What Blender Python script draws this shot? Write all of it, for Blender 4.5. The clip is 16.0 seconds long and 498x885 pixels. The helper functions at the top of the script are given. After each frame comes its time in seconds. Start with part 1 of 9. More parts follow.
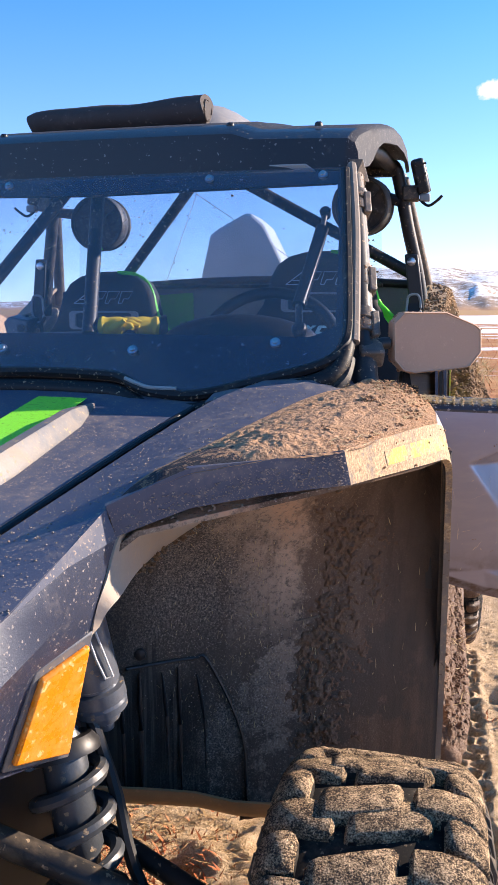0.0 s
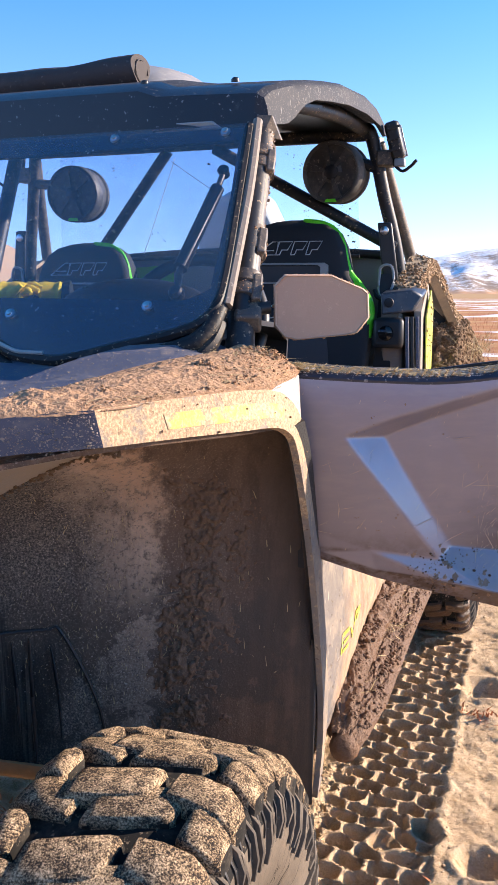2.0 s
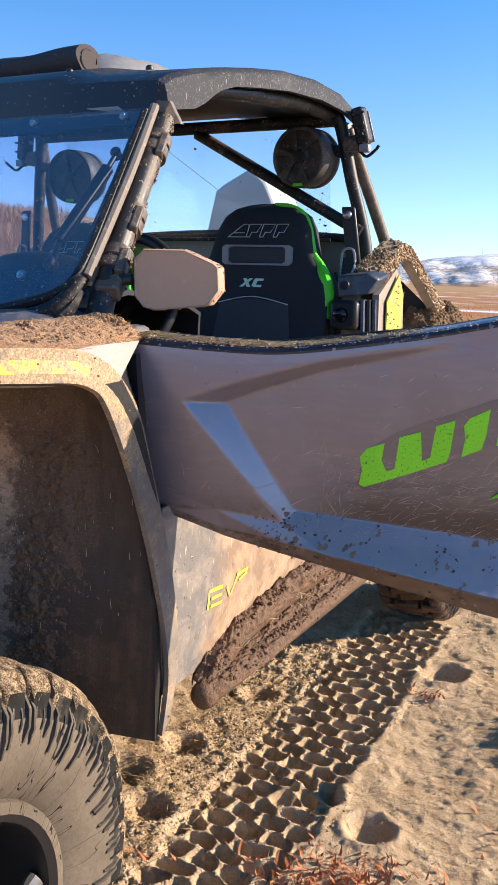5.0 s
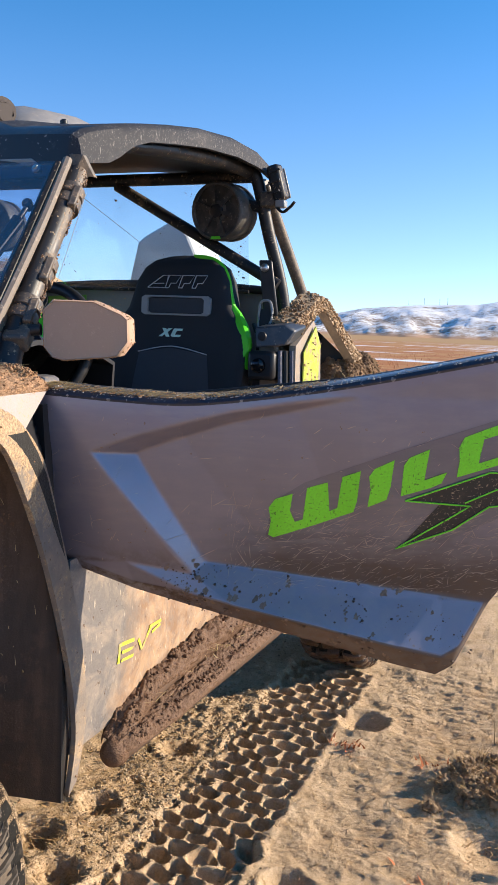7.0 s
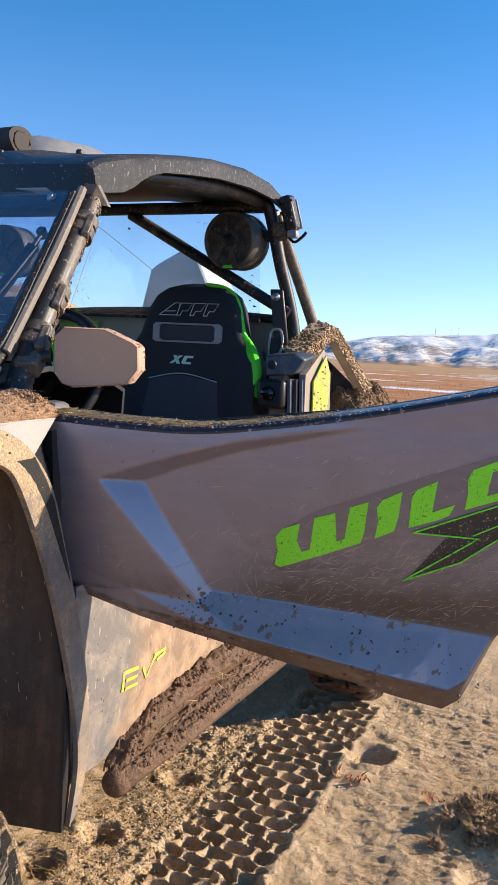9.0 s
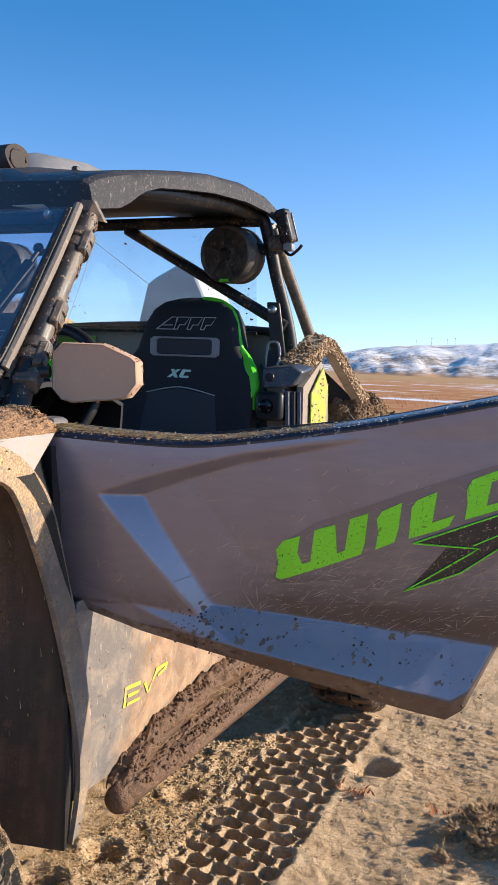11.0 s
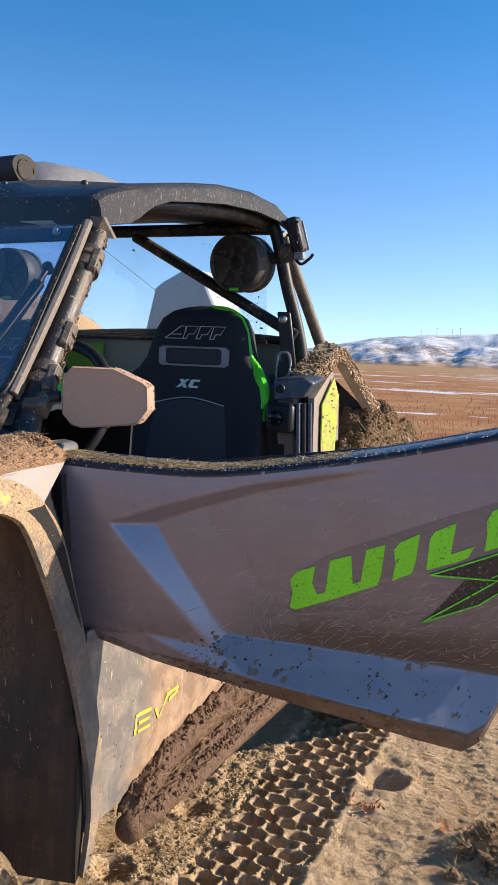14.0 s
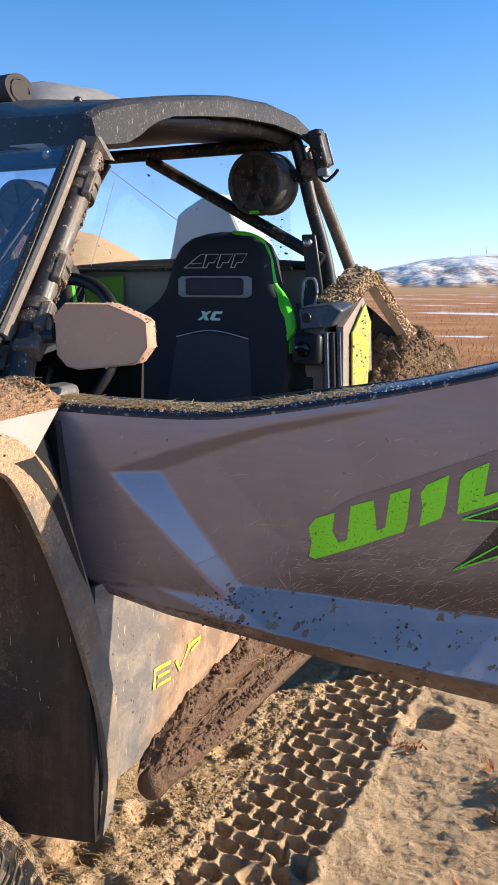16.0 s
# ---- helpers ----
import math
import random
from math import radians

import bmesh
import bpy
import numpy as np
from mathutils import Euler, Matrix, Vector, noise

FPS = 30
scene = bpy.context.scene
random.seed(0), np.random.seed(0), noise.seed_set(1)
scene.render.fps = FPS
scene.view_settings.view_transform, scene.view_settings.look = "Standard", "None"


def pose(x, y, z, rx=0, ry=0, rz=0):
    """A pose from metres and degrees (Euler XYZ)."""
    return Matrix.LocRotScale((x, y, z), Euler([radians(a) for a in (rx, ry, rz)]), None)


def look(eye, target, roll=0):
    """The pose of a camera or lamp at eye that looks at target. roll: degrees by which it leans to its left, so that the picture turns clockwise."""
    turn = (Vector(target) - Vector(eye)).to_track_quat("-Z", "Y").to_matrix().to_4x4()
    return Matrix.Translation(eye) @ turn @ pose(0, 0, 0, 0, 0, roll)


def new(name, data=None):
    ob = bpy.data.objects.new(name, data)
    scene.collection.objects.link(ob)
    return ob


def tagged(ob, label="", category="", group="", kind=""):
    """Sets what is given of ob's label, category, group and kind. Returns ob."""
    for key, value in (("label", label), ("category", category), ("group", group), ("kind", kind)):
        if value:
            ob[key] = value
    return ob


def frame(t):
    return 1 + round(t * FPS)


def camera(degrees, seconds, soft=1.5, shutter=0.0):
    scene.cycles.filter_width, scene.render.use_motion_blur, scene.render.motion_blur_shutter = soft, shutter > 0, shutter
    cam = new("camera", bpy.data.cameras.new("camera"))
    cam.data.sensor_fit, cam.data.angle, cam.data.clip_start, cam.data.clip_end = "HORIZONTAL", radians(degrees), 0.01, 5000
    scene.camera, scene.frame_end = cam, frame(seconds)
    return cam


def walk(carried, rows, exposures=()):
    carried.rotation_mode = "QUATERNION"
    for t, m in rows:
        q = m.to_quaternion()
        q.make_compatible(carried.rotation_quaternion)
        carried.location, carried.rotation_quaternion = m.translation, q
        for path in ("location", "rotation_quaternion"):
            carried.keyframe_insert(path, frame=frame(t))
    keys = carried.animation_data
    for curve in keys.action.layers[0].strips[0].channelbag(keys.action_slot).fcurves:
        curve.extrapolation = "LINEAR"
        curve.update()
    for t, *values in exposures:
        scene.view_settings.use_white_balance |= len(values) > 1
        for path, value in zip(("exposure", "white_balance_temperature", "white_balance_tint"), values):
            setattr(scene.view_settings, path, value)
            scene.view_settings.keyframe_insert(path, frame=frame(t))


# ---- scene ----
cam = camera(32.9, 16.0)
METRES, EYE, TILT, LEAN, TURN = 1.32, 1.312, -9.0, 0.0, 13.0
START_X = 0.713
ROWS = [
    (0.0, 0.0, 0.0, 0.0, 0.0, 0.0, -0.0),
    (0.5, 0.0189, -0.0013, 0.0003, -1.13, -0.24, -0.19),
    (1.0, 0.0768, 0.0229, -0.0001, 0.09, -0.43, -0.56),
    (1.5, 0.1962, 0.0792, -0.0254, 4.35, -0.92, -2.79),
    (2.0, 0.2684, 0.0614, -0.0159, 5.73, -1.18, -1.07),
    (2.5, 0.3199, -0.0128, -0.0377, 8.62, -1.14, -0.91),
    (3.0, 0.3775, -0.0768, -0.0327, 12.99, -1.7, -2.58),
    (3.5, 0.4521, -0.0388, -0.031, 13.72, -1.99, -4.05),
    (4.0, 0.5542, 0.0202, -0.0341, 14.35, -2.48, -4.53),
    (4.5, 0.6034, 0.0296, -0.0337, 14.37, -2.44, -4.23),
    (5.0, 0.6157, 0.0374, -0.0347, 13.22, -2.2, -3.72),
    (7.5, 0.6483, 0.0432, -0.0255, 8.31, 2.06, -3.83),
    (8.0, 0.6475, 0.047, -0.0246, 8.63, 2.5, -4.16),
    (8.5, 0.6438, 0.0448, -0.0247, 9.1, 2.61, -4.61),
    (9.0, 0.6473, 0.0403, -0.0234, 9.23, 3.0, -4.56),
    (11.5, 0.6457, 0.0381, -0.0232, 9.12, 3.93, -3.72),
    (12.0, 0.6409, 0.0382, -0.0239, 9.24, 3.91, -4.08),
    (12.5, 0.6413, 0.0417, -0.0242, 9.27, 3.84, -4.1),
    (13.0, 0.6375, 0.0407, -0.0198, 9.38, 3.67, -4.03),
    (13.5, 0.6351, 0.0415, -0.0117, 9.33, 3.58, -4.14),
    (14.0, 0.6277, 0.0567, 0.0261, 9.45, 3.16, -3.9),
    (14.5, 0.6254, 0.0592, 0.0544, 10.44, 2.82, -3.53),
    (15.0, 0.6295, 0.0716, 0.0397, 12.35, 0.9, -2.76),
    (15.5, 0.6402, 0.0773, 0.0343, 13.96, -1.46, -2.44),
    (16.0, 0.6549, 0.1576, 0.0414, 12.76, -1.72, -2.07),
]
walk(cam, [(t, pose(START_X, 0, EYE, TILT, LEAN, TURN) @ pose(METRES * x, METRES * y, METRES * z, 90 + pitch, roll, yaw)) for t, x, y, z, yaw, pitch, roll in ROWS], [(0.0, 1.18, 6500, 17), (1.5, 1.27, 6500, 17), (3.0, 1.28, 6500, 17), (4.0, 1.21, 6500, 14), (4.6, 1.02, 6500, 12), (5.2, 0.89, 6500, 11), (7.3, 0.77, 6500, 10), (9.0, 0.75, 6500, 10), (11.5, 0.69, 6500, 10), (13.0, 0.66, 6500, 10), (14.5, 0.60, 6500, 10), (15.5, 0.92, 6500, 10), (16.0, 0.78, 6500, 10)])

# ---- world, sun ----
SUN_AZ, SUN_EL = 59.0, 22.0          # degrees from +Y towards +X, and above the horizon
world = bpy.data.worlds.new("sky")
scene.world = world
world.use_nodes = True
wn, wl = world.node_tree.nodes, world.node_tree.links
wn.clear()
w_out = wn.new("ShaderNodeOutputWorld")
w_bg = wn.new("ShaderNodeBackground")
w_sky = wn.new("ShaderNodeTexSky")
w_sky.sky_type = "NISHITA"
w_sky.sun_disc = False
w_sky.sun_elevation = radians(SUN_EL)
w_sky.sun_rotation = radians(SUN_AZ)
w_sky.altitude = 2200
w_sky.air_density = 0.85
w_sky.dust_density = 0.0
w_sky.ozone_density = 5.0
w_bg.inputs["Strength"].default_value = 0.15
w_hs = wn.new("ShaderNodeHueSaturation")
w_tc = wn.new("ShaderNodeTexCoord")
w_sep = wn.new("ShaderNodeSeparateXYZ")
w_up = wn.new("ShaderNodeMapRange")
w_up.interpolation_type = "SMOOTHSTEP"
for k, x in (("From Min", 0.0), ("From Max", 0.42), ("To Min", 0.90), ("To Max", 1.16)):
    w_up.inputs[k].default_value = x
wl.new(w_tc.outputs["Generated"], w_sep.inputs[0])
wl.new(w_sep.outputs[2], w_up.inputs["Value"])
wl.new(w_up.outputs[0], w_hs.inputs["Saturation"])
w_hue = wn.new("ShaderNodeMapRange")
for k, x in (("From Min", 0.05), ("From Max", 0.42), ("To Min", 0.500), ("To Max", 0.490)):
    w_hue.inputs[k].default_value = x
wl.new(w_sep.outputs[2], w_hue.inputs["Value"])
wl.new(w_hue.outputs[0], w_hs.inputs["Hue"])
w_val = wn.new("ShaderNodeMapRange")
for k, x in (("From Min", 0.0), ("From Max", 0.28), ("To Min", 0.84), ("To Max", 0.99)):
    w_val.inputs[k].default_value = x
wl.new(w_sep.outputs[2], w_val.inputs["Value"])
wl.new(w_val.outputs[0], w_hs.inputs["Value"])
wl.new(w_sky.outputs[0], w_hs.inputs["Color"])
wl.new(w_hs.outputs[0], w_bg.inputs["Color"])
wl.new(w_bg.outputs[0], w_out.inputs["Surface"])

sun_data = bpy.data.lights.new("sun", "SUN")
sun_data.energy = 5.0
sun_data.angle = radians(0.55)
sun_data.color = (1.0, 0.85, 0.66)
sun = new("sun", sun_data)
sun_to = Vector((math.sin(radians(SUN_AZ)) * math.cos(radians(SUN_EL)), math.cos(radians(SUN_AZ)) * math.cos(radians(SUN_EL)), math.sin(radians(SUN_EL))))
sun.matrix_world = look(sun_to * 50, (0, 0, 0))


# ---- materials ----
def mat_new(name):
    m = bpy.data.materials.new(name)
    m.use_nodes = True
    nt = m.node_tree
    nt.nodes.clear()
    out = nt.nodes.new("ShaderNodeOutputMaterial")
    return m, nt, out


def node(nt, kind, inputs=None, operation="", clamp=False):
    n = nt.nodes.new(kind)
    if operation:
        n.operation = operation
    if clamp:
        n.clamp = True
    for k, v in (inputs or {}).items():
        if hasattr(v, "is_output"):
            nt.links.new(v, n.inputs[k])
        else:
            n.inputs[k].default_value = v
    return n


def coords(nt, scale=(1, 1, 1), rot=(0, 0, 0)):
    tc = node(nt, "ShaderNodeTexCoord")
    mp = node(nt, "ShaderNodeMapping", {"Vector": tc.outputs["Object"], "Scale": scale, "Rotation": rot})
    return mp.outputs[0]


def noise_tex(nt, vec, scale, detail=4, rough=0.55, dist=0.0):
    return node(nt, "ShaderNodeTexNoise", {"Vector": vec, "Scale": scale, "Detail": detail, "Roughness": rough, "Distortion": dist}).outputs["Fac"]


def ramp(nt, fac, lo, hi):
    return node(nt, "ShaderNodeMapRange", {"Value": fac, "From Min": lo, "From Max": hi}, clamp=True).outputs[0]


def mixc(nt, fac, a, b):
    n = nt.nodes.new("ShaderNodeMix")
    n.data_type = "RGBA"
    for i, v in ((0, fac), (6, a), (7, b)):
        if hasattr(v, "is_output"):
            nt.links.new(v, n.inputs[i])
        else:
            n.inputs[i].default_value = v if i == 0 else (*v, 1.0) if len(v) == 3 else v
    return n.outputs[2]


def mathn(nt, op, a, b=0.0):
    n = nt.nodes.new("ShaderNodeMath")
    n.operation = op
    for i, v in enumerate((a, b)):
        if hasattr(v, "is_output"):
            nt.links.new(v, n.inputs[i])
        else:
            n.inputs[i].default_value = v
    return n.outputs[0]


def finish(nt, out, color, rough, metal=0.0, height=None, bump=0.3, dist=0.004, coat=0.0, spec=0.5):
    b = node(nt, "ShaderNodeBsdfPrincipled", {"Metallic": metal, "Specular IOR Level": spec, "Coat Weight": coat, "Coat Roughness": 0.12})
    for k, v in (("Base Color", color), ("Roughness", rough)):
        if hasattr(v, "is_output"):
            nt.links.new(v, b.inputs[k])
        else:
            b.inputs[k].default_value = (*v, 1.0) if k == "Base Color" else v
    if height is not None:
        bp = node(nt, "ShaderNodeBump", {"Height": height, "Strength": bump, "Distance": dist})
        nt.links.new(bp.outputs[0], b.inputs["Normal"])
    nt.links.new(b.outputs[0], out.inputs["Surface"])


DUST = (0.40, 0.29, 0.18)
WET_MUD = (0.085, 0.052, 0.032)


def dirty(name, base, rough, dust=0.45, specks=0.5, streak=0.0, metal=0.0, coat=0.0, dust_col=DUST, seed=0.0, scale=1.0, film=0.0, spec=0.5, streak_col=(0.50, 0.40, 0.28), streak_lo=0.68):
    """A painted, moulded or metal surface with dust film, spattered mud specks and dry streaks."""
    m, nt, out = mat_new(name)
    v = coords(nt, (scale, scale, scale))
    v = node(nt, "ShaderNodeVectorMath", {0: v, 1: (seed, seed * 0.7, seed * 1.3)}, operation="ADD").outputs[0]
    big = noise_tex(nt, v, 4.5, 5, 0.62)
    mid = noise_tex(nt, v, 38, 4, 0.65)
    fine = noise_tex(nt, v, 260, 3, 0.6)
    col = mixc(nt, fine, [c * 0.82 for c in base], [min(1, c * 1.18) for c in base])
    film_f = mathn(nt, "MULTIPLY", ramp(nt, mathn(nt, "ADD", mathn(nt, "MULTIPLY", big, 0.6), mathn(nt, "MULTIPLY", mid, 0.4)), 0.60 - 0.32 * dust, 0.78 - 0.2 * dust), 0.25 + 0.65 * dust)
    if film:
        film_f = mathn(nt, "MAXIMUM", film_f, film)
    col = mixc(nt, film_f, col, dust_col)
    wob = node(nt, "ShaderNodeTexNoise", {"Vector": v, "Scale": 120.0, "Detail": 3.0})
    vd = node(nt, "ShaderNodeVectorMath", {0: wob.outputs["Color"], 1: (0.016, 0.016, 0.016)}, operation="MULTIPLY").outputs[0]
    vd = node(nt, "ShaderNodeVectorMath", {0: v, 1: vd}, operation="ADD").outputs[0]
    vo = node(nt, "ShaderNodeTexVoronoi", {"Vector": vd, "Scale": 150.0, "Randomness": 1.0})
    pick = node(nt, "ShaderNodeSeparateColor", {"Color": vo.outputs["Color"]})
    size = mathn(nt, "MULTIPLY", mathn(nt, "POWER", ramp(nt, pick.outputs[0], 1.0 - 0.75 * specks, 1.0), 1.7), 0.55)
    spot = mathn(nt, "LESS_THAN", vo.outputs["Distance"], size)
    spot = mathn(nt, "MULTIPLY", spot, ramp(nt, mid, 0.40, 0.55))
    col = mixc(nt, mathn(nt, "MULTIPLY", spot, 0.85), col, dust_col)
    height = mathn(nt, "ADD", mathn(nt, "MULTIPLY", spot, 0.6), mathn(nt, "MULTIPLY", fine, 0.25))
    cover = mathn(nt, "MAXIMUM", film_f, spot)
    if streak:
        sv = coords(nt, (120, 120, 15), (0.7, 0.9, 0.7))
        st = ramp(nt, noise_tex(nt, sv, 3.0, 2, 0.5), streak_lo, streak_lo + 0.05)
        sv2 = coords(nt, (14, 120, 150), (0.2, 0.6, 0.3))
        st2 = ramp(nt, noise_tex(nt, sv2, 3.0, 2, 0.5), streak_lo, streak_lo + 0.05)
        st = mathn(nt, "MULTIPLY", mathn(nt, "MAXIMUM", st, st2), streak)
        col = mixc(nt, st, col, streak_col)
        cover = mathn(nt, "MAXIMUM", cover, st)
    rg = mathn(nt, "ADD", rough, mathn(nt, "MULTIPLY", cover, 0.92 - rough))
    finish(nt, out, col, rg, metal, height, 0.35, 0.003, coat, spec)
    return m


def earth(name, a, b, c, scale=1.0, rough=0.95, bump=0.6, dist=0.01, spec=0.25):
    """Loose or caked earth: three tones mixed at two sizes with grains."""
    m, nt, out = mat_new(name)
    v = coords(nt, (scale, scale, scale))
    big = noise_tex(nt, v, 9, 5, 0.65)
    grain = noise_tex(nt, v, 190, 3, 0.7)
    crumb = noise_tex(nt, v, 60, 4, 0.7)
    col = mixc(nt, ramp(nt, big, 0.35, 0.68), a, b)
    col = mixc(nt, ramp(nt, crumb, 0.52, 0.68), col, c)
    col = mixc(nt, mathn(nt, "MULTIPLY", ramp(nt, grain, 0.35, 0.7), 0.5), col, [min(1, x * 1.5) for x in a])
    isl = node(nt, "ShaderNodeNewGeometry").outputs["Random Per Island"]
    col = mixc(nt, ramp(nt, isl, 0.0, 1.0), mixc(nt, 0.45, col, [x * 0.45 for x in b]), mixc(nt, 0.25, col, [min(1, x * 1.35) for x in a]))
    h = mathn(nt, "ADD", mathn(nt, "MULTIPLY", crumb, 0.7), mathn(nt, "MULTIPLY", grain, 0.4))
    finish(nt, out, col, rough, 0, h, bump, dist, 0, spec)
    return m


def plain(name, col, rough, metal=0.0, vary=0.12, scale=60.0, bump=0.1, coat=0.0, spec=0.5):
    m, nt, out = mat_new(name)
    v = coords(nt)
    n = noise_tex(nt, v, scale, 4, 0.6)
    n2 = noise_tex(nt, v, scale * 0.12, 3, 0.6)
    c = mixc(nt, mathn(nt, "ADD", mathn(nt, "MULTIPLY", n, 0.5), mathn(nt, "MULTIPLY", n2, 0.5)), [x * (1 - vary) for x in col], [min(1, x * (1 + vary)) for x in col])
    finish(nt, out, c, rough, metal, n, bump, 0.002, coat, spec)
    return m


def pane_mat(name, tint, dirt, haze=0.04, seed=0.0, gloss_min=0.02):
    """Clear sheet plastic: see-through with Fresnel gloss, fine dust haze and spatter."""
    m, nt, out = mat_new(name)
    v = coords(nt)
    v = node(nt, "ShaderNodeVectorMath", {0: v, 1: (seed, seed, seed)}, operation="ADD").outputs[0]
    clear = node(nt, "ShaderNodeBsdfTransparent", {"Color": (*tint, 1)})
    gloss = node(nt, "ShaderNodeBsdfGlossy", {"Roughness": 0.03, "Color": (1, 1, 1, 1)})
    lw = node(nt, "ShaderNodeLayerWeight", {"Blend": 0.5})
    fr = mathn(nt, "ADD", gloss_min, mathn(nt, "MULTIPLY", mathn(nt, "POWER", lw.outputs["Facing"], 3.0), 0.60))
    a = node(nt, "ShaderNodeMixShader", {0: fr, 1: clear.outputs[0], 2: gloss.outputs[0]})
    dust = node(nt, "ShaderNodeBsdfDiffuse", {"Color": (0.34, 0.30, 0.27, 1)})
    vo = node(nt, "ShaderNodeTexVoronoi", {"Vector": v, "Scale": 150.0})
    pick = node(nt, "ShaderNodeSeparateColor", {"Color": vo.outputs["Color"]})
    spot = mathn(nt, "LESS_THAN", vo.outputs["Distance"], mathn(nt, "MULTIPLY", ramp(nt, pick.outputs[0], 0.80, 1.0), 0.42))
    spot = mathn(nt, "MULTIPLY", spot, ramp(nt, noise_tex(nt, v, 5.0, 3), 0.50, 0.62))
    hz = mathn(nt, "ADD", haze, mathn(nt, "MULTIPLY", ramp(nt, noise_tex(nt, v, 3.5, 4, 0.6), 0.45, 0.8), haze * 2.5))
    f = mathn(nt, "MINIMUM", mathn(nt, "MAXIMUM", hz, mathn(nt, "MULTIPLY", spot, dirt)), 0.95)
    b = node(nt, "ShaderNodeMixShader", {0: f, 1: a.outputs[0], 2: dust.outputs[0]})
    nt.links.new(b.outputs[0], out.inputs["Surface"])
    return m


def paint_mat(name, base, seed=0.0):
    """Metallic plum-grey moulding: clear coat with wiped haze, painted dark reflection low down, thin mud film and
    small dried flecks.
    """
    m, nt, out = mat_new(name)
    v = coords(nt)
    v = node(nt, "ShaderNodeVectorMath", {0: v, 1: (seed, seed, seed)}, operation="ADD").outputs[0]
    big = noise_tex(nt, v, 5.0, 5, 0.6)
    mid = noise_tex(nt, v, 42.0, 5, 0.7)
    wipe = noise_tex(nt, coords(nt, (5, 60, 75), (0.0, 0.35, 0.0)), 1.0, 4, 0.6)
    c = mixc(nt, big, [x * 0.88 for x in base], [x * 1.12 for x in base])
    haze = mathn(nt, "MULTIPLY", mathn(nt, "MULTIPLY", ramp(nt, wipe, 0.42, 0.72), ramp(nt, big, 0.34, 0.62)), 0.30)
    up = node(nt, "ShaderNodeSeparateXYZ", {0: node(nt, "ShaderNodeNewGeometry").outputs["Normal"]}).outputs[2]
    # Paler grey is mixed in where the normal turns upward.
    up_pale = mathn(nt, "MULTIPLY", ramp(nt, up, 0.15, 0.55), mathn(nt, "ADD", 0.38, mathn(nt, "MULTIPLY", ramp(nt, mid, 0.40, 0.66), 0.32)))
    haze = mathn(nt, "MAXIMUM", haze, up_pale)
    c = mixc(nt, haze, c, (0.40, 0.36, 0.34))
    at = node(nt, "ShaderNodeSeparateXYZ", {0: coords(nt)})
    # Dark lower zone mixed into the colour, standing for dark ground mirrored in the paint.
    dark_refl = mathn(nt, "ADD", at.outputs[2], mathn(nt, "ADD", mathn(nt, "MULTIPLY", mathn(nt, "SUBTRACT", big, 0.5), 0.10), mathn(nt, "MULTIPLY", mathn(nt, "SUBTRACT", wipe, 0.5), 0.07)))
    dark_refl = mathn(nt, "MULTIPLY", mathn(nt, "MULTIPLY", ramp(nt, dark_refl, 0.955, 0.865), ramp(nt, at.outputs[0], 0.88, 1.02)), ramp(nt, up, 0.30, 0.12))
    c = mixc(nt, mathn(nt, "MULTIPLY", dark_refl, 0.85), c, (0.052, 0.034, 0.030))
    under = mathn(nt, "MULTIPLY", mathn(nt, "MULTIPLY", ramp(nt, up, -0.25, -0.45), ramp(nt, at.outputs[2], 0.90, 0.86)), mathn(nt, "ADD", 0.45, mathn(nt, "MULTIPLY", ramp(nt, mid, 0.42, 0.60), 0.5)))
    c = mixc(nt, under, c, (0.115, 0.074, 0.052))
    vo = node(nt, "ShaderNodeTexVoronoi", {"Vector": v, "Scale": 95.0, "Randomness": 1.0})
    pick = node(nt, "ShaderNodeSeparateColor", {"Color": vo.outputs["Color"]})
    fleck = mathn(nt, "LESS_THAN", vo.outputs["Distance"], mathn(nt, "MULTIPLY", ramp(nt, pick.outputs[0], 0.86, 1.0), 0.26))
    fleck = mathn(nt, "MULTIPLY", fleck, ramp(nt, mid, 0.50, 0.58))
    c = mixc(nt, mathn(nt, "MULTIPLY", fleck, 0.7), c, (0.30, 0.21, 0.15))
    cover = mathn(nt, "MAXIMUM", mathn(nt, "MAXIMUM", haze, under), fleck)
    b = node(nt, "ShaderNodeBsdfPrincipled", {"Base Color": c, "Metallic": mathn(nt, "SUBTRACT", 0.5, mathn(nt, "MULTIPLY", dark_refl, 0.4)), "Roughness": mathn(nt, "ADD", mathn(nt, "ADD", 0.28, mathn(nt, "MULTIPLY", mid, 0.12)), mathn(nt, "MULTIPLY", cover, 0.4)), "Coat Weight": mathn(nt, "SUBTRACT", 1.0, cover), "Coat Roughness": 0.16, "Specular IOR Level": 0.5})
    bp = node(nt, "ShaderNodeBump", {"Height": mathn(nt, "ADD", fleck, mathn(nt, "MULTIPLY", mid, 0.10)), "Strength": 0.25, "Distance": 0.002})
    nt.links.new(bp.outputs[0], b.inputs["Normal"])
    nt.links.new(b.outputs[0], out.inputs["Surface"])
    return m


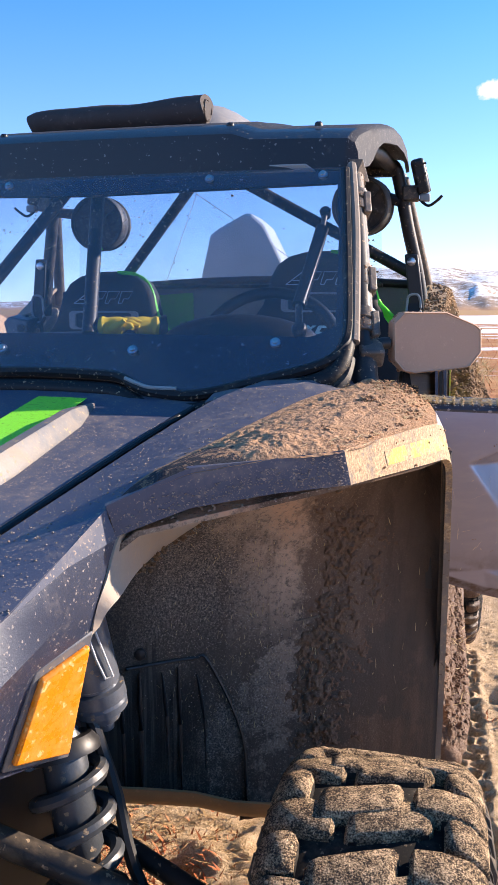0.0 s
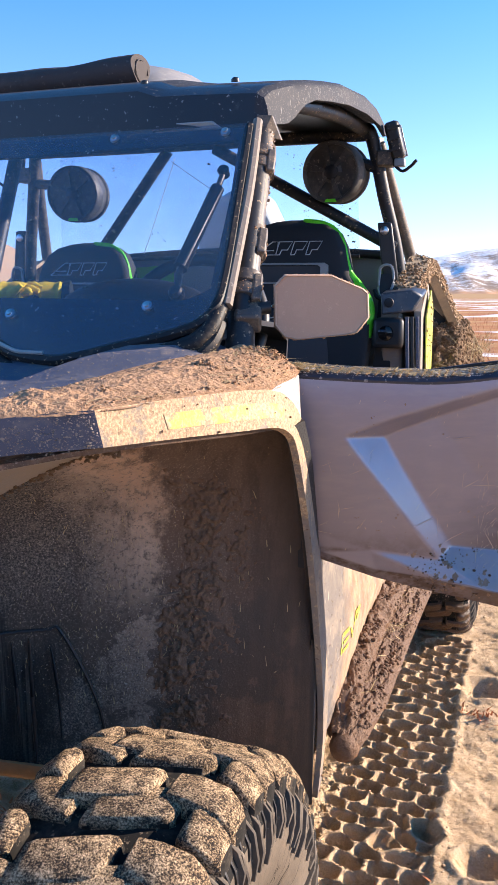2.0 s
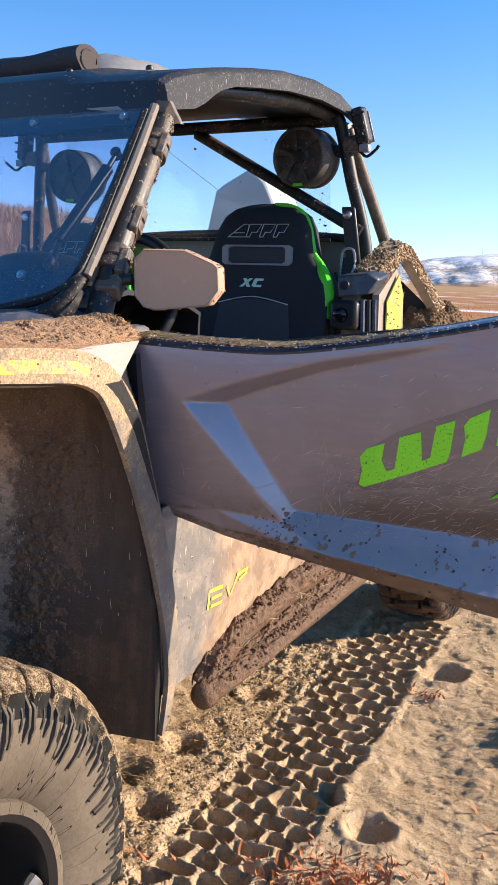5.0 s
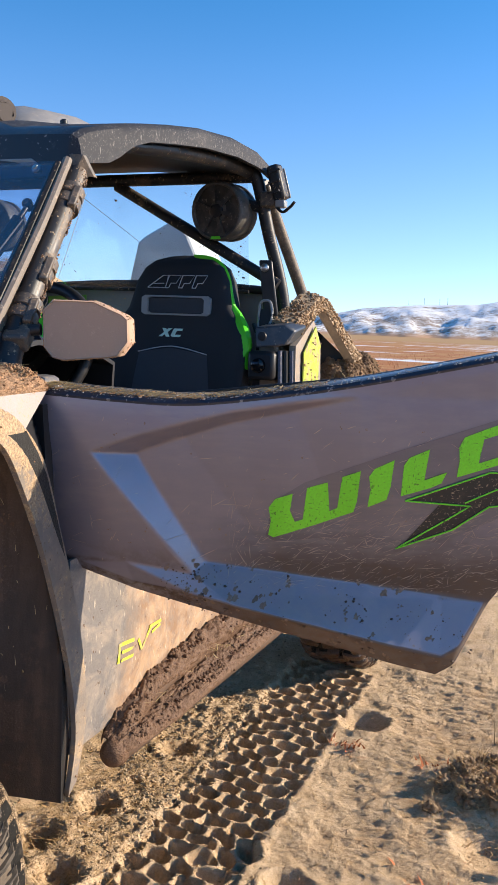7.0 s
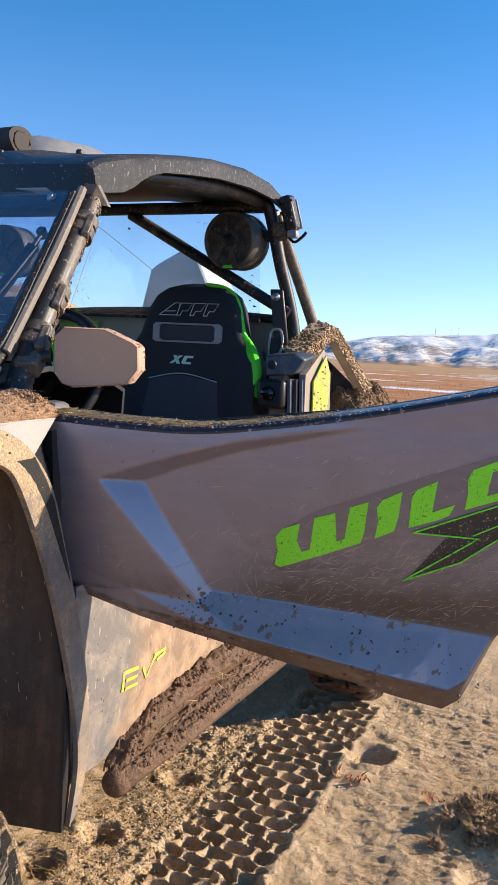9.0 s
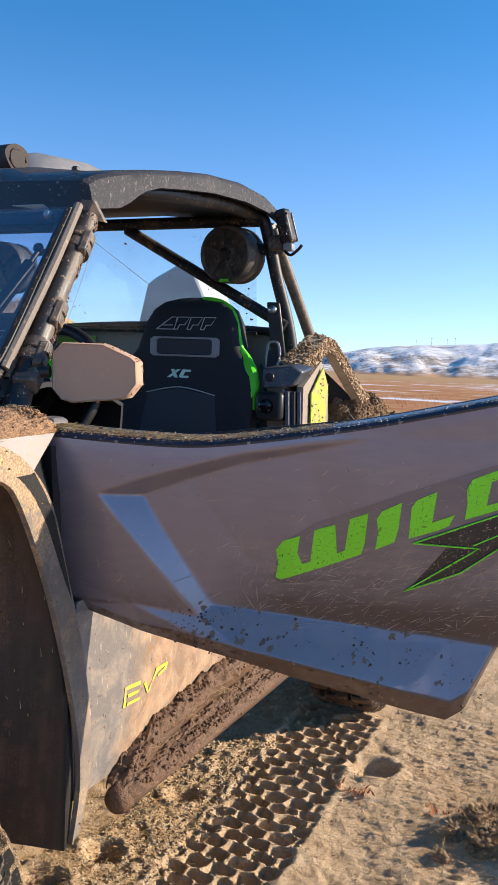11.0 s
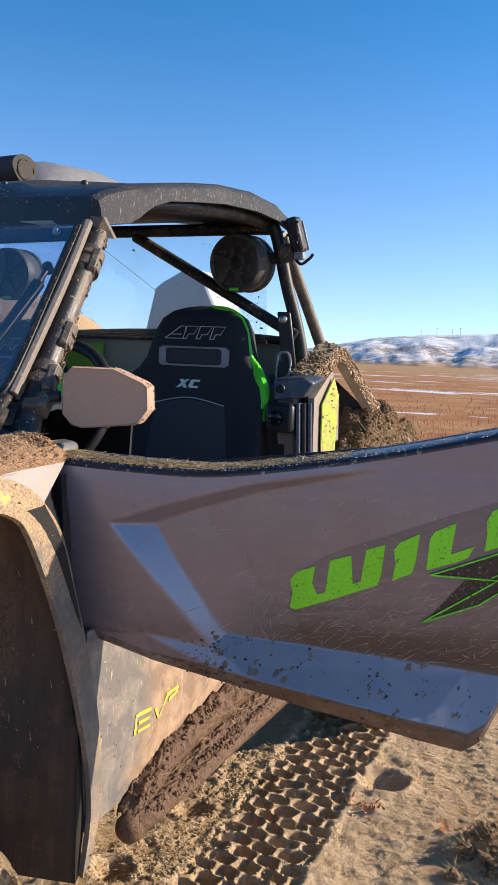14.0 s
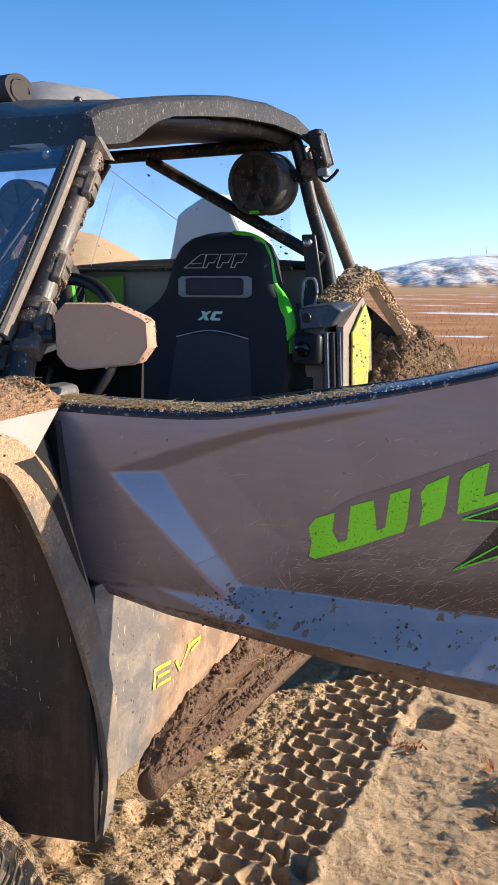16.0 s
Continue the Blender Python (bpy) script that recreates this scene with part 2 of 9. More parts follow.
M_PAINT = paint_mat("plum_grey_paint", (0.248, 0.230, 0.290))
M_BODY = dirty("grey_body_plastic", (0.25, 0.225, 0.215), 0.36, dust=0.75, specks=0.85, streak=0.3, film=0.12, seed=3.1)
M_DARK = dirty("dark_textured_plastic", (0.066, 0.080, 0.124), 0.42, dust=0.36, specks=0.9, seed=5.7, spec=0.36, film=0.03, dust_col=(0.38, 0.30, 0.235), scale=2.2)
M_NOSE = dirty("nose_plastic", (0.026, 0.034, 0.062), 0.34, dust=0.10, specks=0.55, seed=6.3, spec=0.45, dust_col=(0.30, 0.26, 0.24), scale=2.4)
M_ROOF = dirty("roof_plastic", (0.034, 0.036, 0.044), 0.66, dust=0.32, specks=0.60, streak=0.6, seed=7.7, dust_col=(0.14, 0.13, 0.125), film=0.04, streak_col=(0.40, 0.38, 0.35), streak_lo=0.655, spec=0.18)
# Darker, cleaner copy of the roof plastic; the front's shade is in its colour.
M_ROOFSHADE = dirty("roof_plastic_shaded", (0.008, 0.009, 0.015), 0.34, dust=0.06, specks=0.2, seed=8.1, dust_col=(0.30, 0.27, 0.26), scale=1.6)
M_LINER = dirty("liner_plastic", (0.030, 0.026, 0.023), 0.55, dust=0.72, specks=0.55, streak=0.18, seed=9.3, dust_col=(0.34, 0.235, 0.155), film=0.2)


def liner_mat():
    m, nt, out = mat_new("mud_filmed_liner")
    v = coords(nt)
    sep = node(nt, "ShaderNodeSeparateXYZ", {0: v})
    big = noise_tex(nt, v, 7.0, 5, 0.65)
    run = noise_tex(nt, coords(nt, (26, 26, 3.2)), 1.0, 5, 0.65)
    blot = noise_tex(nt, v, 34.0, 5, 0.7)
    grit = noise_tex(nt, v, 330.0, 3, 0.7)
    x = mathn(nt, "ADD", sep.outputs[0], mathn(nt, "MULTIPLY", mathn(nt, "SUBTRACT", big, 0.5), 0.12))
    x = mathn(nt, "ADD", x, mathn(nt, "MULTIPLY", mathn(nt, "SUBTRACT", blot, 0.5), 0.10))
    c = mixc(nt, ramp(nt, grit, 0.40, 0.68), (0.050, 0.043, 0.038), (0.29, 0.235, 0.185))
    film = mathn(nt, "MULTIPLY", ramp(nt, x, 0.375, 0.455), ramp(nt, x, 0.515, 0.495))
    pit = noise_tex(nt, v, 110.0, 4, 0.75)
    film = mathn(nt, "MULTIPLY", mathn(nt, "MULTIPLY", film, mathn(nt, "ADD", 0.45, mathn(nt, "MULTIPLY", ramp(nt, sep.outputs[2], 0.68, 0.84), 0.55))), mathn(nt, "SUBTRACT", 0.92, mathn(nt, "MULTIPLY", mathn(nt, "MAXIMUM", ramp(nt, pit, 0.50, 0.62), mathn(nt, "MULTIPLY", ramp(nt, grit, 0.52, 0.62), 0.7)), 0.75)))
    c = mixc(nt, film, c, mixc(nt, ramp(nt, big, 0.38, 0.62), (0.36, 0.25, 0.175), (0.56, 0.40, 0.285)))
    band = mathn(nt, "MULTIPLY", mathn(nt, "MULTIPLY", ramp(nt, x, 0.445, 0.475), ramp(nt, x, 0.515, 0.50)), ramp(nt, sep.outputs[2], 0.86, 1.0))
    c = mixc(nt, mathn(nt, "MULTIPLY", band, mathn(nt, "SUBTRACT", 0.65, mathn(nt, "MULTIPLY", ramp(nt, pit, 0.48, 0.62), 0.5))), c, (0.54, 0.32, 0.19))
    smear = mathn(nt, "MULTIPLY", ramp(nt, x, 0.49, 0.515), 0.9)
    c = mixc(nt, smear, c, mixc(nt, ramp(nt, run, 0.40, 0.60), (0.085, 0.049, 0.031), (0.165, 0.098, 0.062)))
    c = mixc(nt, mathn(nt, "MULTIPLY", ramp(nt, run, 0.52, 0.66), 0.55), c, (0.065, 0.046, 0.034))
    c = mixc(nt, mathn(nt, "MULTIPLY", mathn(nt, "MULTIPLY", ramp(nt, blot, 0.57, 0.67), 0.28), ramp(nt, x, 0.54, 0.49)), c, (0.36, 0.28, 0.21))
    wetp = mathn(nt, "MULTIPLY", ramp(nt, mathn(nt, "ADD", mathn(nt, "MULTIPLY", big, 0.75), mathn(nt, "MULTIPLY", blot, 0.25)), 0.485, 0.515), ramp(nt, sep.outputs[2], 0.86, 0.76))
    c = mixc(nt, mathn(nt, "MULTIPLY", wetp, 0.8), c, (0.060, 0.044, 0.034))
    c = mixc(nt, mathn(nt, "MULTIPLY", mathn(nt, "MULTIPLY", ramp(nt, grit, 0.58, 0.68), ramp(nt, x, 0.66, 0.52)), 0.45), c, (0.52, 0.41, 0.30))
    wet_z = mathn(nt, "ADD", sep.outputs[2], mathn(nt, "ADD", mathn(nt, "MULTIPLY", big, 0.20), mathn(nt, "MULTIPLY", run, 0.30)))
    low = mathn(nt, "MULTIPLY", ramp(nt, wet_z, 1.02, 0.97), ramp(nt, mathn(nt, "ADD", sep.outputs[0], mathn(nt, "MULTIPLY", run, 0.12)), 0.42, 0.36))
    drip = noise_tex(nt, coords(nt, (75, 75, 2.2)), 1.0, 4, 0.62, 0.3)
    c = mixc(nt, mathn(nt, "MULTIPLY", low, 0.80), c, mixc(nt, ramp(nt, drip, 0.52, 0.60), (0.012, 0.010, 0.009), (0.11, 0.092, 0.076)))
    # Inner end darkened in the colour, for the shaded recess there.
    inner_shade = mathn(nt, "MULTIPLY", ramp(nt, mathn(nt, "ADD", sep.outputs[0], mathn(nt, "MULTIPLY", big, 0.10)), 0.36, 0.27), 0.75)
    c = mixc(nt, inner_shade, c, (0.022, 0.019, 0.017))
    c = mixc(nt, mathn(nt, "MULTIPLY", ramp(nt, x, 0.62, 0.70), 0.8), c, mixc(nt, ramp(nt, run, 0.40, 0.62), (0.040, 0.028, 0.022), (0.085, 0.054, 0.037)))
    # Outer end coloured black to stand for the dark gap beside the door.
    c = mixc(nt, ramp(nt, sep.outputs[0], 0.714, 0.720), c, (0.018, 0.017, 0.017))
    h = mathn(nt, "ADD", mathn(nt, "MULTIPLY", grit, 0.4), mathn(nt, "MULTIPLY", blot, 0.8))
    rg = mathn(nt, "SUBTRACT", 0.85, mathn(nt, "MULTIPLY", smear, 0.35))
    finish(nt, out, c, rg, 0, h, 0.55, 0.005, 0, 0.4)
    return m


def wing_top_mat():
    m, nt, out = mat_new("mud_on_wing_top")
    v = coords(nt)
    sep = node(nt, "ShaderNodeSeparateXYZ", {0: v})
    big = noise_tex(nt, v, 14.0, 5, 0.7)
    crumb = noise_tex(nt, v, 75.0, 5, 0.72)
    grit = noise_tex(nt, v, 300.0, 3, 0.7)
    y = mathn(nt, "ADD", sep.outputs[1], mathn(nt, "MULTIPLY", mathn(nt, "SUBTRACT", sep.outputs[0], 0.55), 0.9))
    y = mathn(nt, "ADD", y, mathn(nt, "MULTIPLY", mathn(nt, "SUBTRACT", big, 0.5), 0.35))
    f = mathn(nt, "ADD", ramp(nt, y, 0.84, 1.0), mathn(nt, "MULTIPLY", ramp(nt, crumb, 0.52, 0.60), 0.7))
    mud = mixc(nt, ramp(nt, crumb, 0.36, 0.64), (0.36, 0.19, 0.095), (0.62, 0.365, 0.20))
    mud = mixc(nt, mathn(nt, "MULTIPLY", ramp(nt, grit, 0.5, 0.72), 0.7), mud, (0.74, 0.50, 0.31))
    c = mixc(nt, mathn(nt, "MINIMUM", f, 1.0), (0.045, 0.047, 0.056), mud)
    h = mathn(nt, "ADD", mathn(nt, "MULTIPLY", crumb, 1.0), mathn(nt, "MULTIPLY", grit, 0.4))
    finish(nt, out, c, 0.9, 0, h, 1.0, 0.010, 0, 0.25)
    return m


M_LINERX = liner_mat()
M_WINGTOP = wing_top_mat()
M_STEEL = dirty("black_powder_coat", (0.016, 0.016, 0.018), 0.48, dust=0.25, specks=0.55, seed=11.0)
M_STEEL2 = dirty("dusty_black_tube", (0.03, 0.029, 0.029), 0.34, dust=0.5, specks=0.8, seed=12.0)
M_STEEL_MUD = dirty("muddy_steel_tube", (0.050, 0.047, 0.046), 0.38, dust=0.55, specks=1.0, seed=13.0, scale=1.8, film=0.06, dust_col=(0.36, 0.26, 0.17))
M_SPLASH = plain("dried_splash", (0.44, 0.36, 0.30), 0.8, vary=0.25)
M_SMEAR = earth("thin_mud_smear", (0.25, 0.18, 0.135), (0.17, 0.12, 0.09), (0.11, 0.072, 0.05), 1.5, rough=0.8, bump=0.5, dist=0.004)
M_BROWNMUD = earth("caked_brown_mud", (0.165, 0.098, 0.060), (0.105, 0.062, 0.039), (0.25, 0.155, 0.095), 1.3, rough=0.7, bump=0.8, dist=0.006, spec=0.3)
M_SPRING = dirty("grey_spring_steel", (0.055, 0.062, 0.072), 0.38, dust=0.20, specks=0.35, seed=15.0)
M_TRIM = dirty("rubber_trim", (0.016, 0.015, 0.016), 0.5, dust=0.30, specks=0.5, seed=17.0)
M_RUBBERSEAL = dirty("black_rubber_seal", (0.012, 0.012, 0.014), 0.5, dust=0.16, specks=0.6, seed=16.0, spec=0.3, scale=1.6)
M_SEALB = dirty("dusty_seal", (0.10, 0.085, 0.075), 0.6, dust=0.6, specks=0.7, seed=18.0, film=0.35, dust_col=(0.40, 0.32, 0.25))
M_GREEN = dirty("green_graphic", (0.264, 0.850, 0.035), 0.32, dust=0.03, specks=0.10, streak=0.65, seed=19.0, dust_col=(0.06, 0.09, 0.03), streak_col=(0.05, 0.10, 0.03), streak_lo=0.66)
M_LIME = plain("lime_vinyl", (0.13, 0.80, 0.03), 0.45)
# The graphic green again, darkened in its colour for the shade behind glass.
M_PANELGREEN = dirty("shaded_green_panel", (0.13, 0.46, 0.05), 0.45, dust=0.4, specks=0.4, seed=20.0, film=0.1)
M_AMBER = dirty("amber_reflector", (0.85, 0.26, 0.01), 0.25, dust=0.5, specks=0.95, seed=25.0, dust_col=(0.78, 0.50, 0.20), scale=1.1)
M_BLACK = plain("black_plastic", (0.014, 0.014, 0.016), 0.45)
M_FABRIC = plain("black_seat_fabric", (0.022, 0.023, 0.027), 0.8, scale=400, bump=0.3)
M_FABRIC2 = plain("charcoal_seat_fabric", (0.050, 0.055, 0.065), 0.85, scale=500, bump=0.3)
M_SILVER = plain("silver_thread", (0.55, 0.56, 0.58), 0.45)
M_MINT = plain("mint_thread", (0.62, 0.85, 0.74), 0.6)
M_CHROME = plain("bright_metal", (0.65, 0.65, 0.66), 0.28, metal=1.0)
M_ALU = plain("silver_plastic", (0.30, 0.31, 0.31), 0.35)
M_WHITE = plain("white_plastic", (0.70, 0.70, 0.69), 0.42)
M_GLOVE = plain("yellow_leather", (0.80, 0.56, 0.02), 0.7, scale=90, bump=0.4)
M_ROLL = dirty("dark_rolled_cloth", (0.045, 0.035, 0.033), 0.8, dust=0.18, specks=0.25, seed=29.0, dust_col=(0.16, 0.13, 0.11))
M_TAN = dirty("dusty_mirror_housing", (0.24, 0.155, 0.11), 0.6, dust=0.9, specks=0.5, seed=31.0, dust_col=(0.56, 0.37, 0.26), film=0.78, scale=1.3)
M_RUBBER = dirty("tyre_rubber", (0.018, 0.017, 0.016), 0.9, dust=0.30, specks=0.6, seed=33.0, dust_col=(0.20, 0.155, 0.11), spec=0.15, scale=2.0)


def sidewall_mat():
    """Dusty side wall with thin dark cracks running out from the rim."""
    m, nt, out = mat_new("dusty_sidewall")
    v = coords(nt)
    sep = node(nt, "ShaderNodeSeparateXYZ", {0: v})
    ang = mathn(nt, "ARCTAN2", sep.outputs[1], sep.outputs[2])
    rad = mathn(nt, "SQRT", mathn(nt, "ADD", mathn(nt, "MULTIPLY", sep.outputs[1], sep.outputs[1]), mathn(nt, "MULTIPLY", sep.outputs[2], sep.outputs[2])))
    big = noise_tex(nt, v, 12, 5, 0.65)
    fine = noise_tex(nt, v, 170, 4, 0.7)
    polar = node(nt, "ShaderNodeCombineXYZ", {0: mathn(nt, "MULTIPLY", ang, 6.5), 1: mathn(nt, "MULTIPLY", rad, 5.0), 2: 0.0}).outputs[0]
    cr = mathn(nt, "ABSOLUTE", mathn(nt, "SUBTRACT", noise_tex(nt, polar, 1.0, 2, 0.5), 0.5))
    crack = ramp(nt, cr, 0.0046, 0.0020)
    polar2 = node(nt, "ShaderNodeCombineXYZ", {0: mathn(nt, "MULTIPLY", ang, 22.0), 1: mathn(nt, "MULTIPLY", rad, 22.0), 2: 3.0}).outputs[0]
    scratch = ramp(nt, noise_tex(nt, polar2, 1.6, 3, 0.6), 0.66, 0.70)
    c = mixc(nt, ramp(nt, big, 0.35, 0.65), (0.115, 0.090, 0.066), (0.165, 0.130, 0.096))
    c = mixc(nt, mathn(nt, "MULTIPLY", ramp(nt, fine, 0.45, 0.72), 0.5), c, (0.085, 0.068, 0.052))
    c = mixc(nt, mathn(nt, "MULTIPLY", scratch, 0.5), c, (0.06, 0.048, 0.04))
    c = mixc(nt, crack, c, (0.012, 0.010, 0.009))
    h = mathn(nt, "SUBTRACT", mathn(nt, "MULTIPLY", fine, 0.4), crack)
    finish(nt, out, c, 0.85, 0, h, 0.5, 0.003, 0, 0.3)
    return m


M_SIDEWALL = sidewall_mat()


def worn_sticker_mat(name, colour, lo, hi):
    """Yellow vinyl half hidden under dabs of dried sand."""
    m, nt, out = mat_new(name)
    v = coords(nt)
    f = mathn(nt, "ADD", mathn(nt, "MULTIPLY", noise_tex(nt, v, 38, 4, 0.65), 0.7), mathn(nt, "MULTIPLY", noise_tex(nt, v, 210, 3, 0.7), 0.3))
    sand = mixc(nt, ramp(nt, noise_tex(nt, v, 260, 3, 0.7), 0.4, 0.65), (0.30, 0.20, 0.12), (0.55, 0.40, 0.235))
    c = mixc(nt, ramp(nt, f, lo, hi), colour, sand)
    finish(nt, out, c, 0.6, 0, f, 0.4, 0.003, 0, 0.3)
    return m


M_WORNYEL = worn_sticker_mat("worn_yellow_strip", (0.58, 0.53, 0.08), 0.42, 0.53)
M_YELBAR = worn_sticker_mat("worn_yellow_bars", (0.66, 0.70, 0.06), 0.52, 0.62)
M_YELMUD = worn_sticker_mat("muddy_yellow_panel", (0.40, 0.52, 0.05), 0.46, 0.58)


def flare_mat():
    """Grey moulded flare: sandy crust along the top, thin film with flecks further down."""
    m, nt, out = mat_new("sandy_flare")
    v = coords(nt)
    sep = node(nt, "ShaderNodeSeparateXYZ", {0: v})
    big = noise_tex(nt, v, 16, 4, 0.65)
    mid = noise_tex(nt, v, 80, 4, 0.7)
    grit = noise_tex(nt, v, 280, 3, 0.7)
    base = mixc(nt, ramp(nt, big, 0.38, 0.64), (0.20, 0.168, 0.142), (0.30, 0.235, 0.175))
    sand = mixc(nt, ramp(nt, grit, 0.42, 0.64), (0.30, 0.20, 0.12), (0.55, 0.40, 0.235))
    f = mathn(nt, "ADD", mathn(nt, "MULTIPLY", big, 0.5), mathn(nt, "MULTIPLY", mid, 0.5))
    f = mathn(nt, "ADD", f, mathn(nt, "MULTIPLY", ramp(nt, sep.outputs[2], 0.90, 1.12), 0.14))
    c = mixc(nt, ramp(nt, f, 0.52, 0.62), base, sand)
    c = mixc(nt, mathn(nt, "MULTIPLY", ramp(nt, noise_tex(nt, v, 120, 3, 0.6), 0.64, 0.69), 0.8), c, (0.13, 0.080, 0.048))
    h = mathn(nt, "ADD", mathn(nt, "MULTIPLY", mid, 0.7), mathn(nt, "MULTIPLY", grit, 0.3))
    finish(nt, out, c, 0.75, 0, h, 0.55, 0.004, 0, 0.3)
    return m


M_FLARE = flare_mat()


def grain_mat():
    """Coarse sand stuck on rubber: pale and dark grains side by side."""
    m, nt, out = mat_new("sand_on_tread")
    v = coords(nt)
    wob = noise_tex(nt, v, 55, 4, 0.7)
    g = noise_tex(nt, v, 450, 3, 0.7)
    f = mathn(nt, "ADD", mathn(nt, "MULTIPLY", g, 0.8), mathn(nt, "MULTIPLY", wob, 0.5))
    c = mixc(nt, ramp(nt, f, 0.565, 0.665), (0.050, 0.041, 0.035), (0.29, 0.20, 0.12))
    c = mixc(nt, ramp(nt, f, 0.65, 0.81), c, (0.82, 0.61, 0.39))
    h = mathn(nt, "ADD", g, mathn(nt, "MULTIPLY", wob, 0.9))
    finish(nt, out, c, 0.95, 0, h, 0.9, 0.006, 0, 0.1)
    return m


M_SANDCAP = grain_mat()
M_SOIL = earth("soil_crumb", (0.50, 0.365, 0.22), (0.34, 0.24, 0.145), (0.16, 0.11, 0.065), 1.6, bump=0.8, dist=0.006)
M_SPOKE = dirty("dusty_silver_alloy", (0.22, 0.215, 0.21), 0.4, dust=0.55, specks=0.6, seed=36.0, metal=0.5, dust_col=(0.24, 0.19, 0.14))
M_RIB = dirty("dusty_rib_rubber", (0.035, 0.032, 0.030), 0.80, dust=0.72, specks=0.5, seed=34.0, dust_col=(0.20, 0.16, 0.12), film=0.12, spec=0.25)
M_MUD = earth("dry_mud", (0.44, 0.275, 0.165), (0.32, 0.195, 0.112), (0.19, 0.112, 0.064), 1.0, bump=0.9)
M_CRUST = earth("wing_mud_crust", (0.45, 0.275, 0.160), (0.32, 0.185, 0.105), (0.16, 0.088, 0.050), 1.2, bump=0.9)
M_WETMUD = earth("damp_mud", (0.105, 0.056, 0.031), (0.058, 0.031, 0.018), (0.17, 0.098, 0.056), 1.2, rough=0.34, bump=0.7, spec=0.5)
M_SLIDEMUD = earth("slider_mud", (0.155, 0.088, 0.052), (0.085, 0.048, 0.029), (0.25, 0.152, 0.092), 1.2, rough=0.62, bump=0.7, spec=0.25)
M_CLOD = earth("straw_mud", (0.40, 0.275, 0.165), (0.25, 0.155, 0.09), (0.11, 0.068, 0.04), 2.0, bump=0.9)
M_CLUMP = earth("clumped_mud", (0.46, 0.28, 0.16), (0.33, 0.195, 0.11), (0.20, 0.115, 0.065), 1.6, bump=0.9)
M_HEAP = earth("heaped_mud", (0.26, 0.165, 0.095), (0.15, 0.092, 0.054), (0.075, 0.048, 0.030), 2.0, bump=0.9)
M_STRAW = plain("straw", (0.50, 0.38, 0.19), 0.8, vary=0.3)
M_REDGRASS = plain("rust_grass", (0.50, 0.165, 0.06), 0.85, vary=0.4, scale=8)
M_DRYGRASS = plain("dry_grass", (0.46, 0.30, 0.14), 0.85, vary=0.35, scale=8)
M_WOOD = plain("weathered_wood", (0.10, 0.085, 0.075), 0.9)
M_SHIELDBAND = dirty("blue_black_border", (0.014, 0.014, 0.026), 0.10, dust=0.06, specks=0.06, seed=41.0, spec=0.75, dust_col=(0.26, 0.24, 0.25))
M_ROOFGREY = dirty("grey_roof_vent", (0.20, 0.20, 0.21), 0.5, dust=0.5, specks=0.4, seed=43.0, dust_col=(0.42, 0.38, 0.33))
M_BODYPALE = dirty("pale_dusty_plastic", (0.115, 0.122, 0.140), 0.42, dust=0.45, specks=0.6, streak=0.2, seed=45.0)
M_LIP = dirty("dusty_lip_plastic", (0.30, 0.26, 0.22), 0.5, dust=0.6, specks=0.5, seed=48.0, film=0.1, dust_col=(0.44, 0.34, 0.25))
# Muddy plastic, its tan saturated to stand for light bounced off the sand.
M_LIPWARM = dirty("warm_muddy_lip_plastic", (0.30, 0.17, 0.08), 0.6, dust=0.85, specks=0.5, seed=44.0, film=0.5, dust_col=(0.50, 0.29, 0.14), spec=0.3)
M_CORNER = dirty("dusty_corner_plastic", (0.34, 0.315, 0.30), 0.40, dust=0.45, specks=0.9, seed=46.0, dust_col=(0.46, 0.34, 0.23), scale=1.6)


